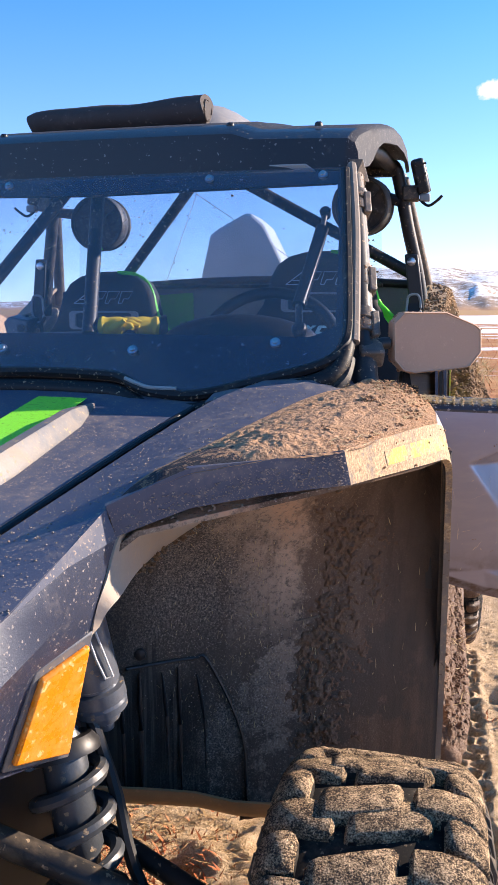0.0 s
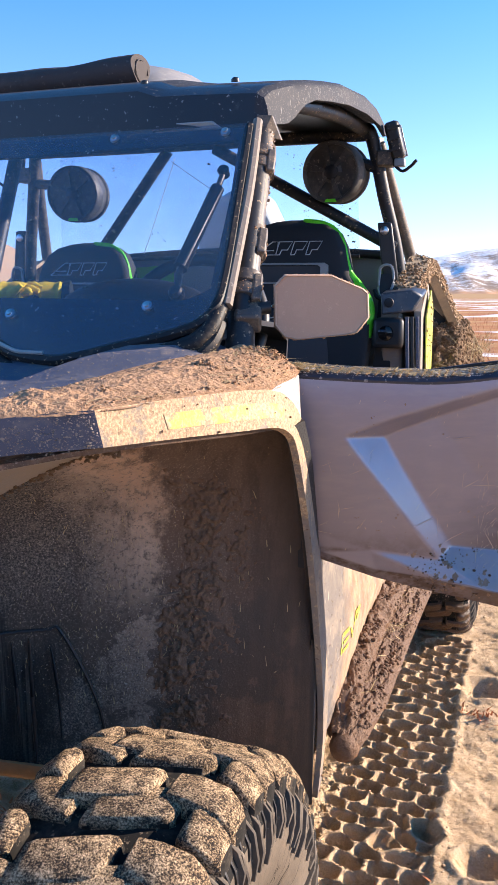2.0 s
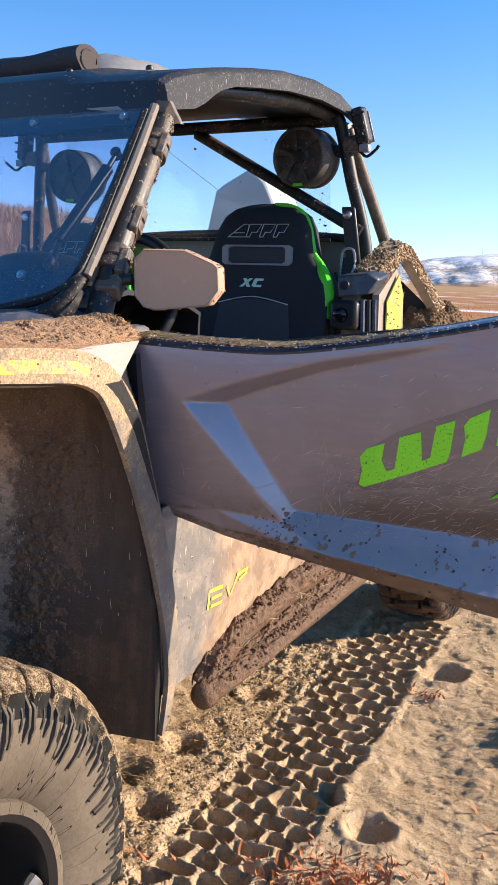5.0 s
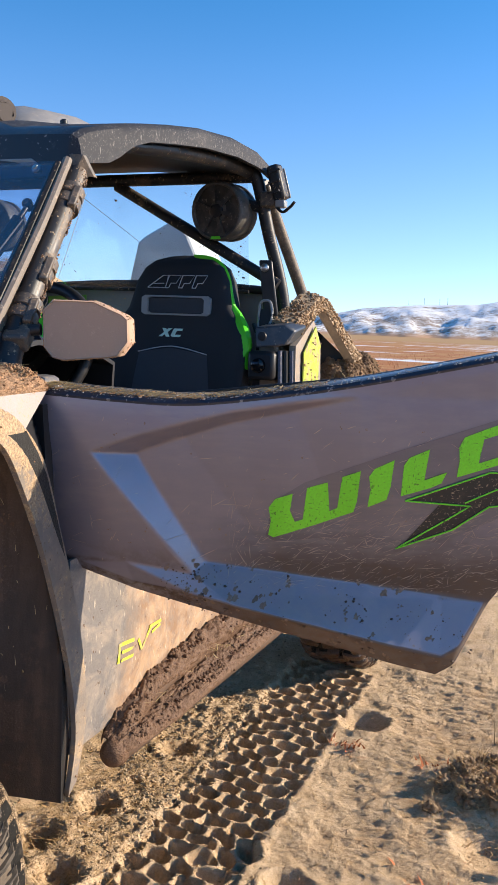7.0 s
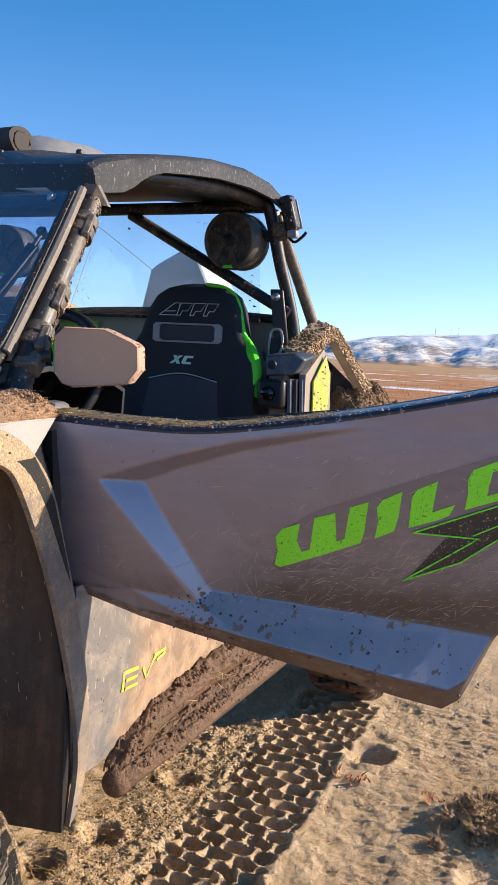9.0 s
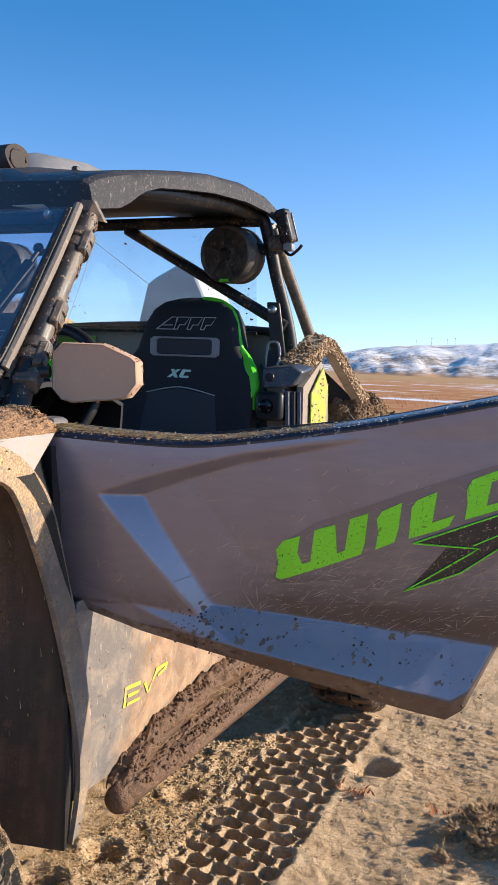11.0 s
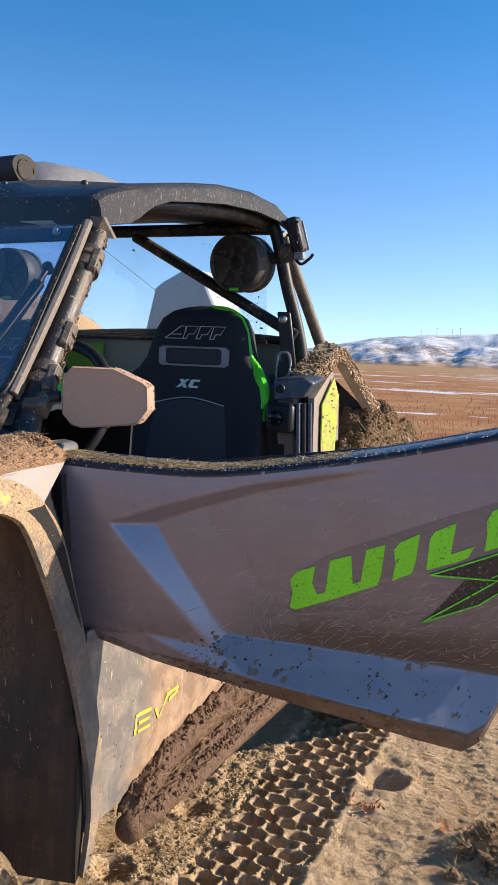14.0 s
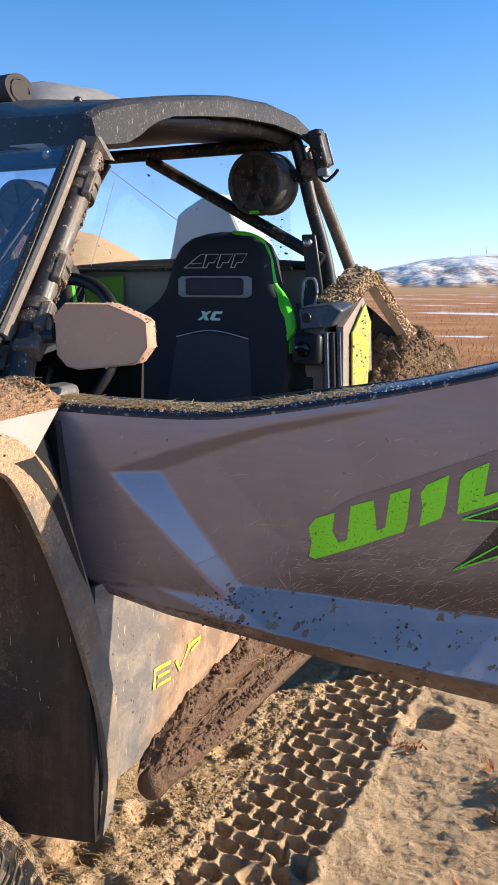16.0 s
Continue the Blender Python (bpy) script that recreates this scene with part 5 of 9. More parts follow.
pts, sz = [], []
rngm = random.Random(19)
for i in range(900):
    t, a = rngm.random(), rngm.uniform(0, 2 * math.pi)
    p = Vector((0.572, 1.498, 1.247)).lerp(Vector((0.518, 1.778, 1.590)), t)
    if float(fbm(np.array(t * 16), np.array(a * 1.2), 3, 44)) < 0.50:
        continue
    pts.append(p + Vector((math.cos(a), math.sin(a) * 0.77, -math.sin(a) * 0.64)) * 0.022)
    sz.append(abs(rngm.gauss(0, 0.0016)) + 0.001)
stuff("pillar_mud", clods(pts, sz, 43, 1.0, 0.0), M_WETMUD, cage)
pts, sz = [], []
for i in range(2600):
    t, a = rngm.random(), rngm.uniform(0, 2 * math.pi)
    p = Vector((0.572, 1.498, 1.247)).lerp(Vector((0.518, 1.778, 1.590)), t)
    if float(fbm(np.array(t * 22 + 5), np.array(a * 1.4), 3, 45)) > 0.47:
        pts.append(p + Vector((math.cos(a), math.sin(a) * 0.77, -math.sin(a) * 0.64)) * (0.0290 if min(abs(t - q) for q in (0.10, 0.33, 0.77)) < 0.05 else 0.0218))
        sz.append(0.0005 + 0.0017 * rngm.random() ** 2)
stuff("dried_mud", clods(pts, sz, 46, 1.0, 0.0), M_MUD, cage)

# mirror on its bracket
MIR = [(0.640, 1.309), (0.716, 1.309), (0.770, 1.286), (0.779, 1.278), (0.781, 1.236), (0.762, 1.210), (0.744, 1.206), (0.660, 1.197), (0.640, 1.202), (0.623, 1.222), (0.622, 1.290)]


def mir_pt(x, z, off):
    return Vector((x, 1.497 + 0.28 * (x - 0.62), z)) + Vector((-0.27, 0.963, 0)) * off


rows = []
cx, cz = 0.70, 1.253
for off, k in ((0.003, 0.90), (0.0, 0.925), (0.004, 0.955), (0.016, 0.965), (0.044, 0.955), (0.056, 0.88)):
    rows.append([mir_pt(cx + (x - cx) * k, cz + (z - cz) * k, off) for x, z in MIR])
mirror = part("side_mirror", closed_loft(rows), M_TAN, buggy, "dust-caked side mirror housing")
part("mirror_glass", prism([mir_pt(cx + (x - cx) * 0.82, cz + (z - cz) * 0.82, 0.0565) for x, z in MIR], (-0.0008, 0.003, 0)), M_CHROME, mirror)
part("mirror_arm", tube([(0.578, 1.475, 1.235), (0.600, 1.497, 1.250), (0.618, 1.506, 1.253)], 0.011, 6, 10), M_BLACK, mirror)
part("mirror_clamp", block((0.585, 1.485, 1.238), (0.045, 0.05, 0.035), pose(0, 0, 0, 30, 0, 20)), M_STEEL_MUD, mirror, bevel=0.006)
rng = random.Random(8)
pts, sz = [], []
for i in range(170):
    x, z = MIR[i % len(MIR)]
    x2, z2 = MIR[(i + 1) % len(MIR)]
    t = rng.random()
    p = mir_pt(cx + (lerp(x, x2, t) - cx) * 0.96, cz + (lerp(z, z2, t) - cz) * 0.96, rng.uniform(0.004, 0.045))
    pts.append(p)
    sz.append(abs(rng.gauss(0, 0.0011)) + 0.0005)
stuff("dried_mud", clods(pts, sz, 3, 0.9, 0.0), M_MUD, mirror)


# ---- body ----
def hood_z(x, y):
    z = table(y, [(0.30, 0.93), (0.45, 0.985), (0.70, 1.035), (1.0, 1.085), (1.25, 1.135), (1.40, 1.165)])
    return z + 0.012 * (1 - (x / 0.3) ** 2)


hood_rows = []
for y in (0.36, 0.45, 0.6, 0.8, 1.0, 1.2, 1.36, 1.42):
    e = table(y, [(0.36, 0.17), (0.8, 0.225), (1.1, 0.262), (1.42, 0.33)])
    hood_rows.append([(k * e, y, hood_z(k * e, y) - (0.02 if abs(k) == 1 else 0)) for k in (-1, -0.97, -0.8, -0.5, -0.2, 0, 0.2, 0.5, 0.8, 0.97, 1)])
hood = part("hood", sheet(hood_rows), M_DARK, buggy, "dark mud-spattered hood panel", solid=0.012, out=(0, 0, 1))
for sgn in (1, -1):
    part("hood_graphic", sheet([[(sgn * (x0 + (y - 0.5) * 0.05), y, hood_z(x0, y) + 0.005) for x0 in (0.0, 0.045, 0.09)] for y in (0.6, 0.75, 0.9, 1.05, 1.2, 1.315)]), M_GREEN, hood, "bright green hood graphic")
    # angled light-grey scoop wall beside the graphic
    scoop = []
    for y, w, h in ((0.62, 0.004, 0.004), (0.80, 0.03, 0.022), (1.00, 0.034, 0.030), (1.20, 0.03, 0.024), (1.30, 0.006, 0.004)):
        x0 = 0.105 + (y - 0.5) * 0.05
        zb = hood_z(x0, y)
        scoop.append([(sgn * (x0 - 0.002), y, zb), (sgn * x0, y, zb + h), (sgn * (x0 + w * 0.5), y, zb + h), (sgn * (x0 + w), y, zb + 0.002), (sgn * (x0 + w), y, zb - 0.004), (sgn * (x0 - 0.002), y, zb - 0.004)])
    part("hood_scoop", closed_loft(scoop), M_BODYPALE, hood, "pale grey raised hood rib")
    # Black tube laid in to draw the dark gap between hood and rail.
    part("hood_gap_line", tube([(sgn * 0.222, 0.78, hood_z(0.22, 0.78) - 0.001), (sgn * 0.262, 1.08, hood_z(0.26, 1.08) - 0.001), (sgn * 0.31, 1.33, hood_z(0.3, 1.33) - 0.001)], 0.005, 12, 8), M_BLACK, hood)


# front wings: rail beside the hood, mud-loaded top, folded front face
def wing(sgn):
    X = lambda p: (sgn * p[0], p[1], p[2])
    rail_in = [(0.20, 0.55, 1.00), (0.232, 0.75, 1.040), (0.262, 0.95, 1.078), (0.292, 1.12, 1.112), (0.335, 1.30, 1.150), (0.40, 1.42, 1.178)]
    rail_a = [(0.222, 0.55, 1.025), (0.256, 0.75, 1.068), (0.288, 0.95, 1.104), (0.322, 1.12, 1.138), (0.372, 1.30, 1.176), (0.455, 1.42, 1.204)]
    rail_b = [(0.285, 0.58, 1.040), (0.315, 0.75, 1.082), (0.345, 0.92, 1.112), (0.392, 1.10, 1.146), (0.452, 1.28, 1.178), (0.530, 1.43, 1.205)]
    rail_c = [(0.350, 0.62, 1.045), (0.376, 0.798, 1.104), (0.405, 0.893, 1.129), (0.455, 1.04, 1.147), (0.520, 1.26, 1.171), (0.575, 1.45, 1.184)]
    w = part("front_wing", sheet([[X(p) for p in spline(r, 20)] for r in (rail_in, rail_a, rail_b, rail_c)]), M_DARK, buggy, "dark blue-black wing rail flecked with mud" if sgn > 0 else "", solid=0.008, out=(0, 0, 1), smooth=20)
    edge = [(0.376, 0.800, 1.108), (0.455, 0.838, 1.146), (0.540, 0.883, 1.152), (0.608, 0.926, 1.157), (0.650, 1.03, 1.158), (0.685, 1.14, 1.156), (0.706, 1.22, 1.150), (0.704, 1.33, 1.152), (0.690, 1.44, 1.158)]
    root = [(0.376, 0.800, 1.106), (0.388, 0.840, 1.122), (0.402, 0.885, 1.133), (0.425, 0.950, 1.142), (0.455, 1.04, 1.153), (0.490, 1.15, 1.166), (0.524, 1.26, 1.178), (0.552, 1.36, 1.184), (0.578, 1.45, 1.187)]
    top_rows = []
    for k in (0.0, 0.2, 0.4, 0.6, 0.8, 1.0):
        row = []
        for p, q in zip(root, edge):
            r = Vector(p).lerp(Vector(q), k)
            r.z += 0.014 * math.sin(math.pi * k) * min(1.0, (Vector(q) - Vector(p)).length / 0.15)
            row.append(X(r))
        top_rows.append(row)
    part("wing_top", sheet(top_rows), M_WINGTOP, w, "wing top caked in straw-flecked dry mud", out=(0, 0, 1), smooth=40, solid=0.006)
    part("wing_gusset", prism([X(p) for p in ((0.350, 0.62, 1.043), (0.376, 0.797, 1.106), (0.385, 0.806, 1.074), (0.367, 0.722, 1.066))], (-0.006 * sgn, 0.004, 0)), M_DARK, w)
    # folded faces: shaded front facet and sunlit outer facet, their tones also split between two materials, flare
    # running down behind the wheel
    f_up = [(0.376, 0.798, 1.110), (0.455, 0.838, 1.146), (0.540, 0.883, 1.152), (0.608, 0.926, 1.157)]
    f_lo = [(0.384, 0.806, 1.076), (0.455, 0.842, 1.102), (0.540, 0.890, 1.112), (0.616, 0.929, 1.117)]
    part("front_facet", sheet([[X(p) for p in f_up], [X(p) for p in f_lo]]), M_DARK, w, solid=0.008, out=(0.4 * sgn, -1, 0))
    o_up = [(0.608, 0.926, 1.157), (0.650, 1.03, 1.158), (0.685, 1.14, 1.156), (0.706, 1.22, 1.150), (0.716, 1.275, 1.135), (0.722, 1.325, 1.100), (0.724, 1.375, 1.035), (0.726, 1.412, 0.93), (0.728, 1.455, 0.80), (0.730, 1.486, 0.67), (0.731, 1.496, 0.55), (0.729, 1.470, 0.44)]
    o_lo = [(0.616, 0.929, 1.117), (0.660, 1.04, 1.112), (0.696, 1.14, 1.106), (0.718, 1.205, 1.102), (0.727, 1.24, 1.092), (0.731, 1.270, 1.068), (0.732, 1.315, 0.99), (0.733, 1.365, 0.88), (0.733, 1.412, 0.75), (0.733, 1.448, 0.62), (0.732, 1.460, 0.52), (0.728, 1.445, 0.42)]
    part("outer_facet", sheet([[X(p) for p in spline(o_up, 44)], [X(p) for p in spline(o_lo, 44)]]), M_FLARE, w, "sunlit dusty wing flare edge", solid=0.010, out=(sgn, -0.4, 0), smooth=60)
    # inside of the flare wrapping back to the body, coloured black for the dark door gap
    i_a = [(0.716, 1.275, 1.135), (0.722, 1.325, 1.100), (0.724, 1.375, 1.035), (0.726, 1.412, 0.93), (0.728, 1.455, 0.80), (0.730, 1.486, 0.67), (0.731, 1.496, 0.55)]
    i_b = [(0.655, 1.43, 1.135), (0.650, 1.455, 1.105), (0.645, 1.475, 1.04), (0.640, 1.50, 0.93), (0.640, 1.53, 0.80), (0.640, 1.56, 0.67), (0.650, 1.565, 0.55)]
    part("flare_return", sheet([[X(p) for p in spline(i_a, 24)], [X(p) for p in spline(i_b, 24)]]), M_BLACK, w, solid=0.006)
    r_a = [(0.705, 1.26, 1.1515), (0.704, 1.33, 1.153), (0.692, 1.42, 1.152), (0.713, 1.395, 1.06), (0.720, 1.420, 0.96), (0.727, 1.452, 0.82)]
    r_b = [(0.707, 1.225, 1.148), (0.717, 1.275, 1.134), (0.7225, 1.323, 1.100), (0.7245, 1.373, 1.035), (0.7265, 1.411, 0.93), (0.7285, 1.453, 0.80)]
    # Black block added to darken the gap between flare and door.
    part("dark_gap_fill", prism([X(p) for p in ((0.650, 1.418, 0.84), (0.706, 1.418, 0.84), (0.690, 1.412, 1.13), (0.645, 1.412, 1.13))], (0, 0.02, 0)), M_BLACK, w)
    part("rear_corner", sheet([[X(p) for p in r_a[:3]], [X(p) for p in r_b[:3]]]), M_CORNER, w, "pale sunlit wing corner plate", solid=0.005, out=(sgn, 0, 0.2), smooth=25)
    # yellow strip sticker on the sunlit facet
    st = [[X(Vector(a).lerp(Vector(b), k) + Vector((0.0006, -0.0003, 0.0))) for a, b in zip(spline(o_up[:5], 24)[5:23], spline(o_lo[:5], 24)[5:23])] for k in (0.34, 0.74)]
    part("strip_sticker", sheet(st), M_WORNYEL, w, "dirty yellow strip sticker")
    if sgn > 0:
        rngf = random.Random(61)
        ua, ub = spline(o_up, 60), spline(o_lo, 60)
        fp, fs = [], []
        for i in range(50):
            q = rngf.uniform(0, 59.9) if rngf.random() < 0.5 else rngf.uniform(0, 26)
            k = int(q)
            p = ua[k].lerp(ua[k + 1], q - k).lerp(ub[k].lerp(ub[k + 1], q - k), rngf.random())
            fp.append(p + Vector((0.0015, -0.0005, 0)))
            fs.append(0.0003 + 0.0019 * rngf.random() ** 4)
        stuff("mud_fleck", clods(fp, fs, 62, 1.0, 0.0), M_MUD, w)
    # pale inner lip below the facet, and the wheel housing liner
    lip_a = [(0.374, 0.752, 0.987), (0.380, 0.780, 1.035), (0.386, 0.814, 1.082), (0.420, 0.833, 1.096), (0.460, 0.854, 1.108), (0.537, 0.900, 1.119), (0.598, 0.932, 1.124)]
    lip_b = [(0.378, 0.764, 0.993), (0.390, 0.786, 1.014), (0.362, 0.930, 1.004), (0.366, 1.045, 1.007), (0.420, 1.105, 1.039), (0.490, 1.090, 1.070), (0.595, 0.998, 1.105)]
    part("liner_lip", sheet([[X(p) for p in spline(lip_a, 30)], [X(p) for p in spline(lip_b, 30)]]), M_LIP, w, "pale dusty plastic lip", solid=0.003, smooth=60)
    rngl = random.Random(64)
    edge_line = spline(lip_b[2:], 60)
    ep = [edge_line[rngl.randrange(60)] + Vector((rngl.gauss(0, 0.004), rngl.gauss(0, 0.004), -0.004 + rngl.gauss(0, 0.003))) for i in range(420)]
    stuff("mud_crumb", clods([X(p) for p in ep], [0.0008 + 0.0032 * rngl.random() ** 2 for p in ep], 65, 0.8, 0.0), M_HEAP, w)
    return w


def liner(sgn):
    def ly(x, z):
        y = 1.258 + 0.47 * (x - 0.355)
        inner = max(0.0, min(1.0, (0.60 - x) / 0.30))
        up = max(0.0, z - 0.86)
        y -= (0.6 + 5.0 * inner) * up * up
        y -= max(0.0, z - 1.0) * (0.3 + 1.2 * inner)
        if x < 0.33:
            y -= (0.33 - x) * 0.35
        rim = table(z, [(0.42, 1.46), (0.55, 1.488), (0.67, 1.476), (0.80, 1.445), (0.93, 1.402), (1.035, 1.362), (1.10, 1.312), (1.135, 1.265)])
        return min(y, rim + 1.1 * max(0.0, 0.722 - x))
    rows = []
    xs = [0.14, 0.20, 0.26, 0.30, 0.34, 0.40, 0.46, 0.52, 0.58, 0.64, 0.69, 0.722]
    for k in range(19):
        row = []
        for x in xs:
            top = table(x, [(0.14, 1.0), (0.36, 1.050), (0.45, 1.09), (0.60, 1.115), (0.722, 1.095)])
            bot = table(x, [(0.14, 0.58), (0.26, 0.532), (0.41, 0.470), (0.60, 0.435), (0.722, 0.415)])
            z = lerp(top, bot, k / 18)
            row.append((sgn * x, ly(x, z), z))
        row.append((sgn * 0.716, table(z, [(0.42, 1.450), (0.52, 1.466), (0.62, 1.454), (0.75, 1.418), (0.88, 1.371), (0.99, 1.321), (1.068, 1.276), (1.10, 1.245)]), z))
        rows.append(row)
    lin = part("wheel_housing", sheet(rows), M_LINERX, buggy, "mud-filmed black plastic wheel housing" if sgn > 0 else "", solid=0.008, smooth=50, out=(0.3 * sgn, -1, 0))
    # roof of the housing, closing it forward under the wing
    roof_rows = []
    for t in (0.0, 0.25, 0.5, 0.75, 1.0):
        row = []
        for x in xs[4:]:
            top = table(x, [(0.14, 1.0), (0.36, 1.050), (0.45, 1.09), (0.60, 1.115), (0.722, 1.095)])
            yb = ly(x, top)
            yf = table(x, [(0.34, 0.80), (0.384, 0.815), (0.616, 0.94), (0.70, 1.16), (0.722, 1.24)])
            row.append((sgn * x, lerp(yb, yf, t), lerp(top, table(x, [(0.34, 1.03), (0.384, 1.075), (0.616, 1.118), (0.722, 1.10)]), t) + 0.012 * math.sin(math.pi * t)))
        roof_rows.append(row)
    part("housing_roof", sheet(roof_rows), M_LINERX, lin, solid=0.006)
    # tall ribs of the black splash panel on the inner side
    for x, z1, z0, lean, wd in ((0.236, 0.735, 0.555, 0.006, 0.9), (0.262, 0.745, 0.535, 0.002, 1.0), (0.291, 0.738, 0.580, 0.008, 0.7), (0.312, 0.742, 0.530, 0.004, 0.9), (0.338, 0.725, 0.56, 0.014, 0.6)):
        zm = lerp(z0, z1, 0.55)
        part("splash_rib", tube([(sgn * x, ly(x, z1) - 0.005, z1), (sgn * (x + lean), ly(x, zm) - 0.009, zm), (sgn * (x + lean), ly(x, z0) - 0.004, z0)], [wd * r for r in (0.002, 0.0045, 0.0060, 0.0042, 0.0058, 0.0045, 0.002)], 6, 8, flat=0.6), M_BLACK, lin)
    part("splash_edge", tube([(sgn * 0.245, ly(0.245, 0.755) - 0.004, 0.755), (sgn * 0.33, ly(0.33, 0.752) - 0.004, 0.752), (sgn * 0.356, ly(0.356, 0.742) - 0.003, 0.742), (sgn * 0.406, ly(0.406, 0.607) - 0.003, 0.607), (sgn * 0.412, ly(0.412, 0.47) - 0.003, 0.47)], 0.0028, 20, 6), M_BLACK, lin)
    part("liner_rivet", disc_solid((sgn * 0.262, ly(0.262, 0.775), 0.775), (0.3 * sgn, -1, 0), [(0, 0.010), (0.006, 0.009), (0.008, 0.004)], 10), M_BLACK, lin)
    part("liner_rivet", disc_solid((sgn * 0.366, 0.828, 1.018), (sgn, -0.4, 0), [(0, 0.009), (0.005, 0.008), (0.007, 0.003)], 10), M_BLACK, lin)
    part("panel_seam", tube([(sgn * 0.49, ly(0.49, 0.800) - 0.002, 0.800), (sgn * 0.545, ly(0.545, 0.81) - 0.002, 0.81)], 0.0012, 4, 6), M_LINER, lin)
    lip_x = [0.16, 0.22, 0.28, 0.34, 0.40, 0.46, 0.52, 0.58, 0.62]
    bot = lambda x: table(x, [(0.14, 0.58), (0.26, 0.532), (0.41, 0.470), (0.60, 0.435), (0.722, 0.415)])
    part("lower_lip", sheet([[(sgn * x, ly(x, bot(x)) - 0.030, bot(x) + 0.034) for x in lip_x], [(sgn * x, ly(x, bot(x)) - 0.026, bot(x) + 0.014) for x in lip_x], [(sgn * x, ly(x, bot(x)) - 0.012, bot(x)) for x in lip_x], [(sgn * x, ly(x, bot(x)) + 0.010, bot(x) - 0.008) for x in lip_x]]), M_LIPWARM, lin, "muddy curled lower edge in bounce-lit tan", solid=0.005, smooth=60)
    # caked mud in a vertical band
    if sgn > 0:
        gx, gz = np.meshgrid(np.linspace(0.40, 0.70, 230), np.linspace(0.45, 1.055, 460))
        base_y = np.vectorize(ly)(gx, gz)
        centre = 0.524 + 0.014 * np.sin(gz * 9) + 0.05 * (fbm(gz * 7, gz * 0 + 2.0, 3, 21) - 0.5)
        band = np.exp(-(((gx - centre) / np.where(gx > centre, 0.075, 0.028)) ** 2))
        lump = fbm(gx * 42, gz * 30, 4, 22) - 0.5
        crumb = fbm(gx * 150, gz * 120, 3, 23) - 0.5
        thick = -0.0045 + 0.0075 * band + 0.018 * lump * (0.30 + band) + 0.016 * crumb * (0.3 + band)
        thick = np.where(thick > 0, thick * 0.9, thick) - 0.02 * np.clip((gz - 1.0) / 0.05, 0, 1)
        cm = bpy.data.meshes.new("caked_mud")
        cm.from_pydata(np.stack([gx, base_y - thick, gz], -1).reshape(-1, 3).tolist(), [], [(q * 230 + p, q * 230 + p + 1, q * 230 + p + 231, q * 230 + p + 230) for q in range(459) for p in range(229)])
        cm.polygons.foreach_set("use_smooth", [True] * len(cm.polygons))
        stuff("caked_mud", cm, M_BROWNMUD, lin)
        rng = random.Random(21)
        pts = []
        for q in range(90):
            x, z = rng.uniform(0.30, 0.70), rng.uniform(0.60, 1.05)
            pts.append((x, ly(x, z) - 0.002, z))
        stuff("straw", straws(pts, [rng.uniform(0.006, 0.022) for p in pts], 6, 0.0006, 1.2, 0.1), M_STRAW, lin)
        pts, sz = [], []
        for q in range(1500):
            x, z = rng.gauss(0.41, 0.07), rng.uniform(0.62, 1.03)
            if 0.26 < x < 0.56:
                pts.append((x, ly(x, z) - 0.0045, z))
                sz.append(0.0004 + 0.0012 * rng.random() ** 3)
        stuff("grit", clods(pts, sz, 66, 0.7, 0.0), M_SPECK, lin)
        pts = []
        for q in range(500):
            x, z = rng.gauss(0.41, 0.07), rng.uniform(0.62, 1.03)
            pts.append((x, ly(x, z) - 0.0045, z))
        stuff("chaff", straws(pts, [rng.uniform(0.003, 0.010) for p in pts], 67, 0.0005, 1.0, 0.1), M_STRAW, lin)
    return lin


for sgn in (1, -1):
    wing(sgn)
    liner(sgn)
W = bpy.data.objects["front_wing"]
rng = random.Random(31)


def wing_point(u, v):
    a = Vector((0.430, 0.955, 1.140)).lerp(Vector((0.578, 1.45, 1.185)), u)
    b = Vector((0.610, 0.935, 1.157)).lerp(Vector((0.690, 1.43, 1.158)), u)
    p = a.lerp(b, v)
    p.x += 0.030 * math.sin(math.pi * u) * v
    p.z += 0.016 * math.sin(math.pi * v) * (0.4 + 0.6 * u)
    return p


WING_EDGE = [(0.376, 0.800, 1.108), (0.455, 0.838, 1.146), (0.540, 0.883, 1.152), (0.608, 0.926, 1.157), (0.650, 1.03, 1.158), (0.685, 1.14, 1.156), (0.706, 1.22, 1.150), (0.704, 1.33, 1.152), (0.690, 1.44, 1.158)]
WING_ROOT = [(0.376, 0.800, 1.106), (0.388, 0.840, 1.122), (0.402, 0.885, 1.133), (0.425, 0.950, 1.142), (0.455, 1.04, 1.153), (0.490, 1.15, 1.166), (0.524, 1.26, 1.178), (0.552, 1.36, 1.184), (0.578, 1.45, 1.187)]
wa, wb = np.array([list(p) for p in spline(WING_ROOT, 340)]), np.array([list(p) for p in spline(WING_EDGE, 340)])
kk = np.linspace(-0.12, 1.0, 190)[None, :, None]
crust = wa[:, None, :] * (1 - kk) + wb[:, None, :] * kk
kx = kk[:, :, 0]
span = np.minimum(1.0, np.linalg.norm(wb - wa, axis=1) / 0.15)[:, None]
cx_, cy_ = crust[:, :, 0], crust[:, :, 1]
cover = np.clip((cy_ + 0.9 * (cx_ - 0.55) + 0.5 * (fbm(cx_ * 9, cy_ * 9, 3, 52) - 0.5) - 0.755) / 0.16, 0, 1) * np.clip((kx + 0.12) / 0.16, 0, 1)
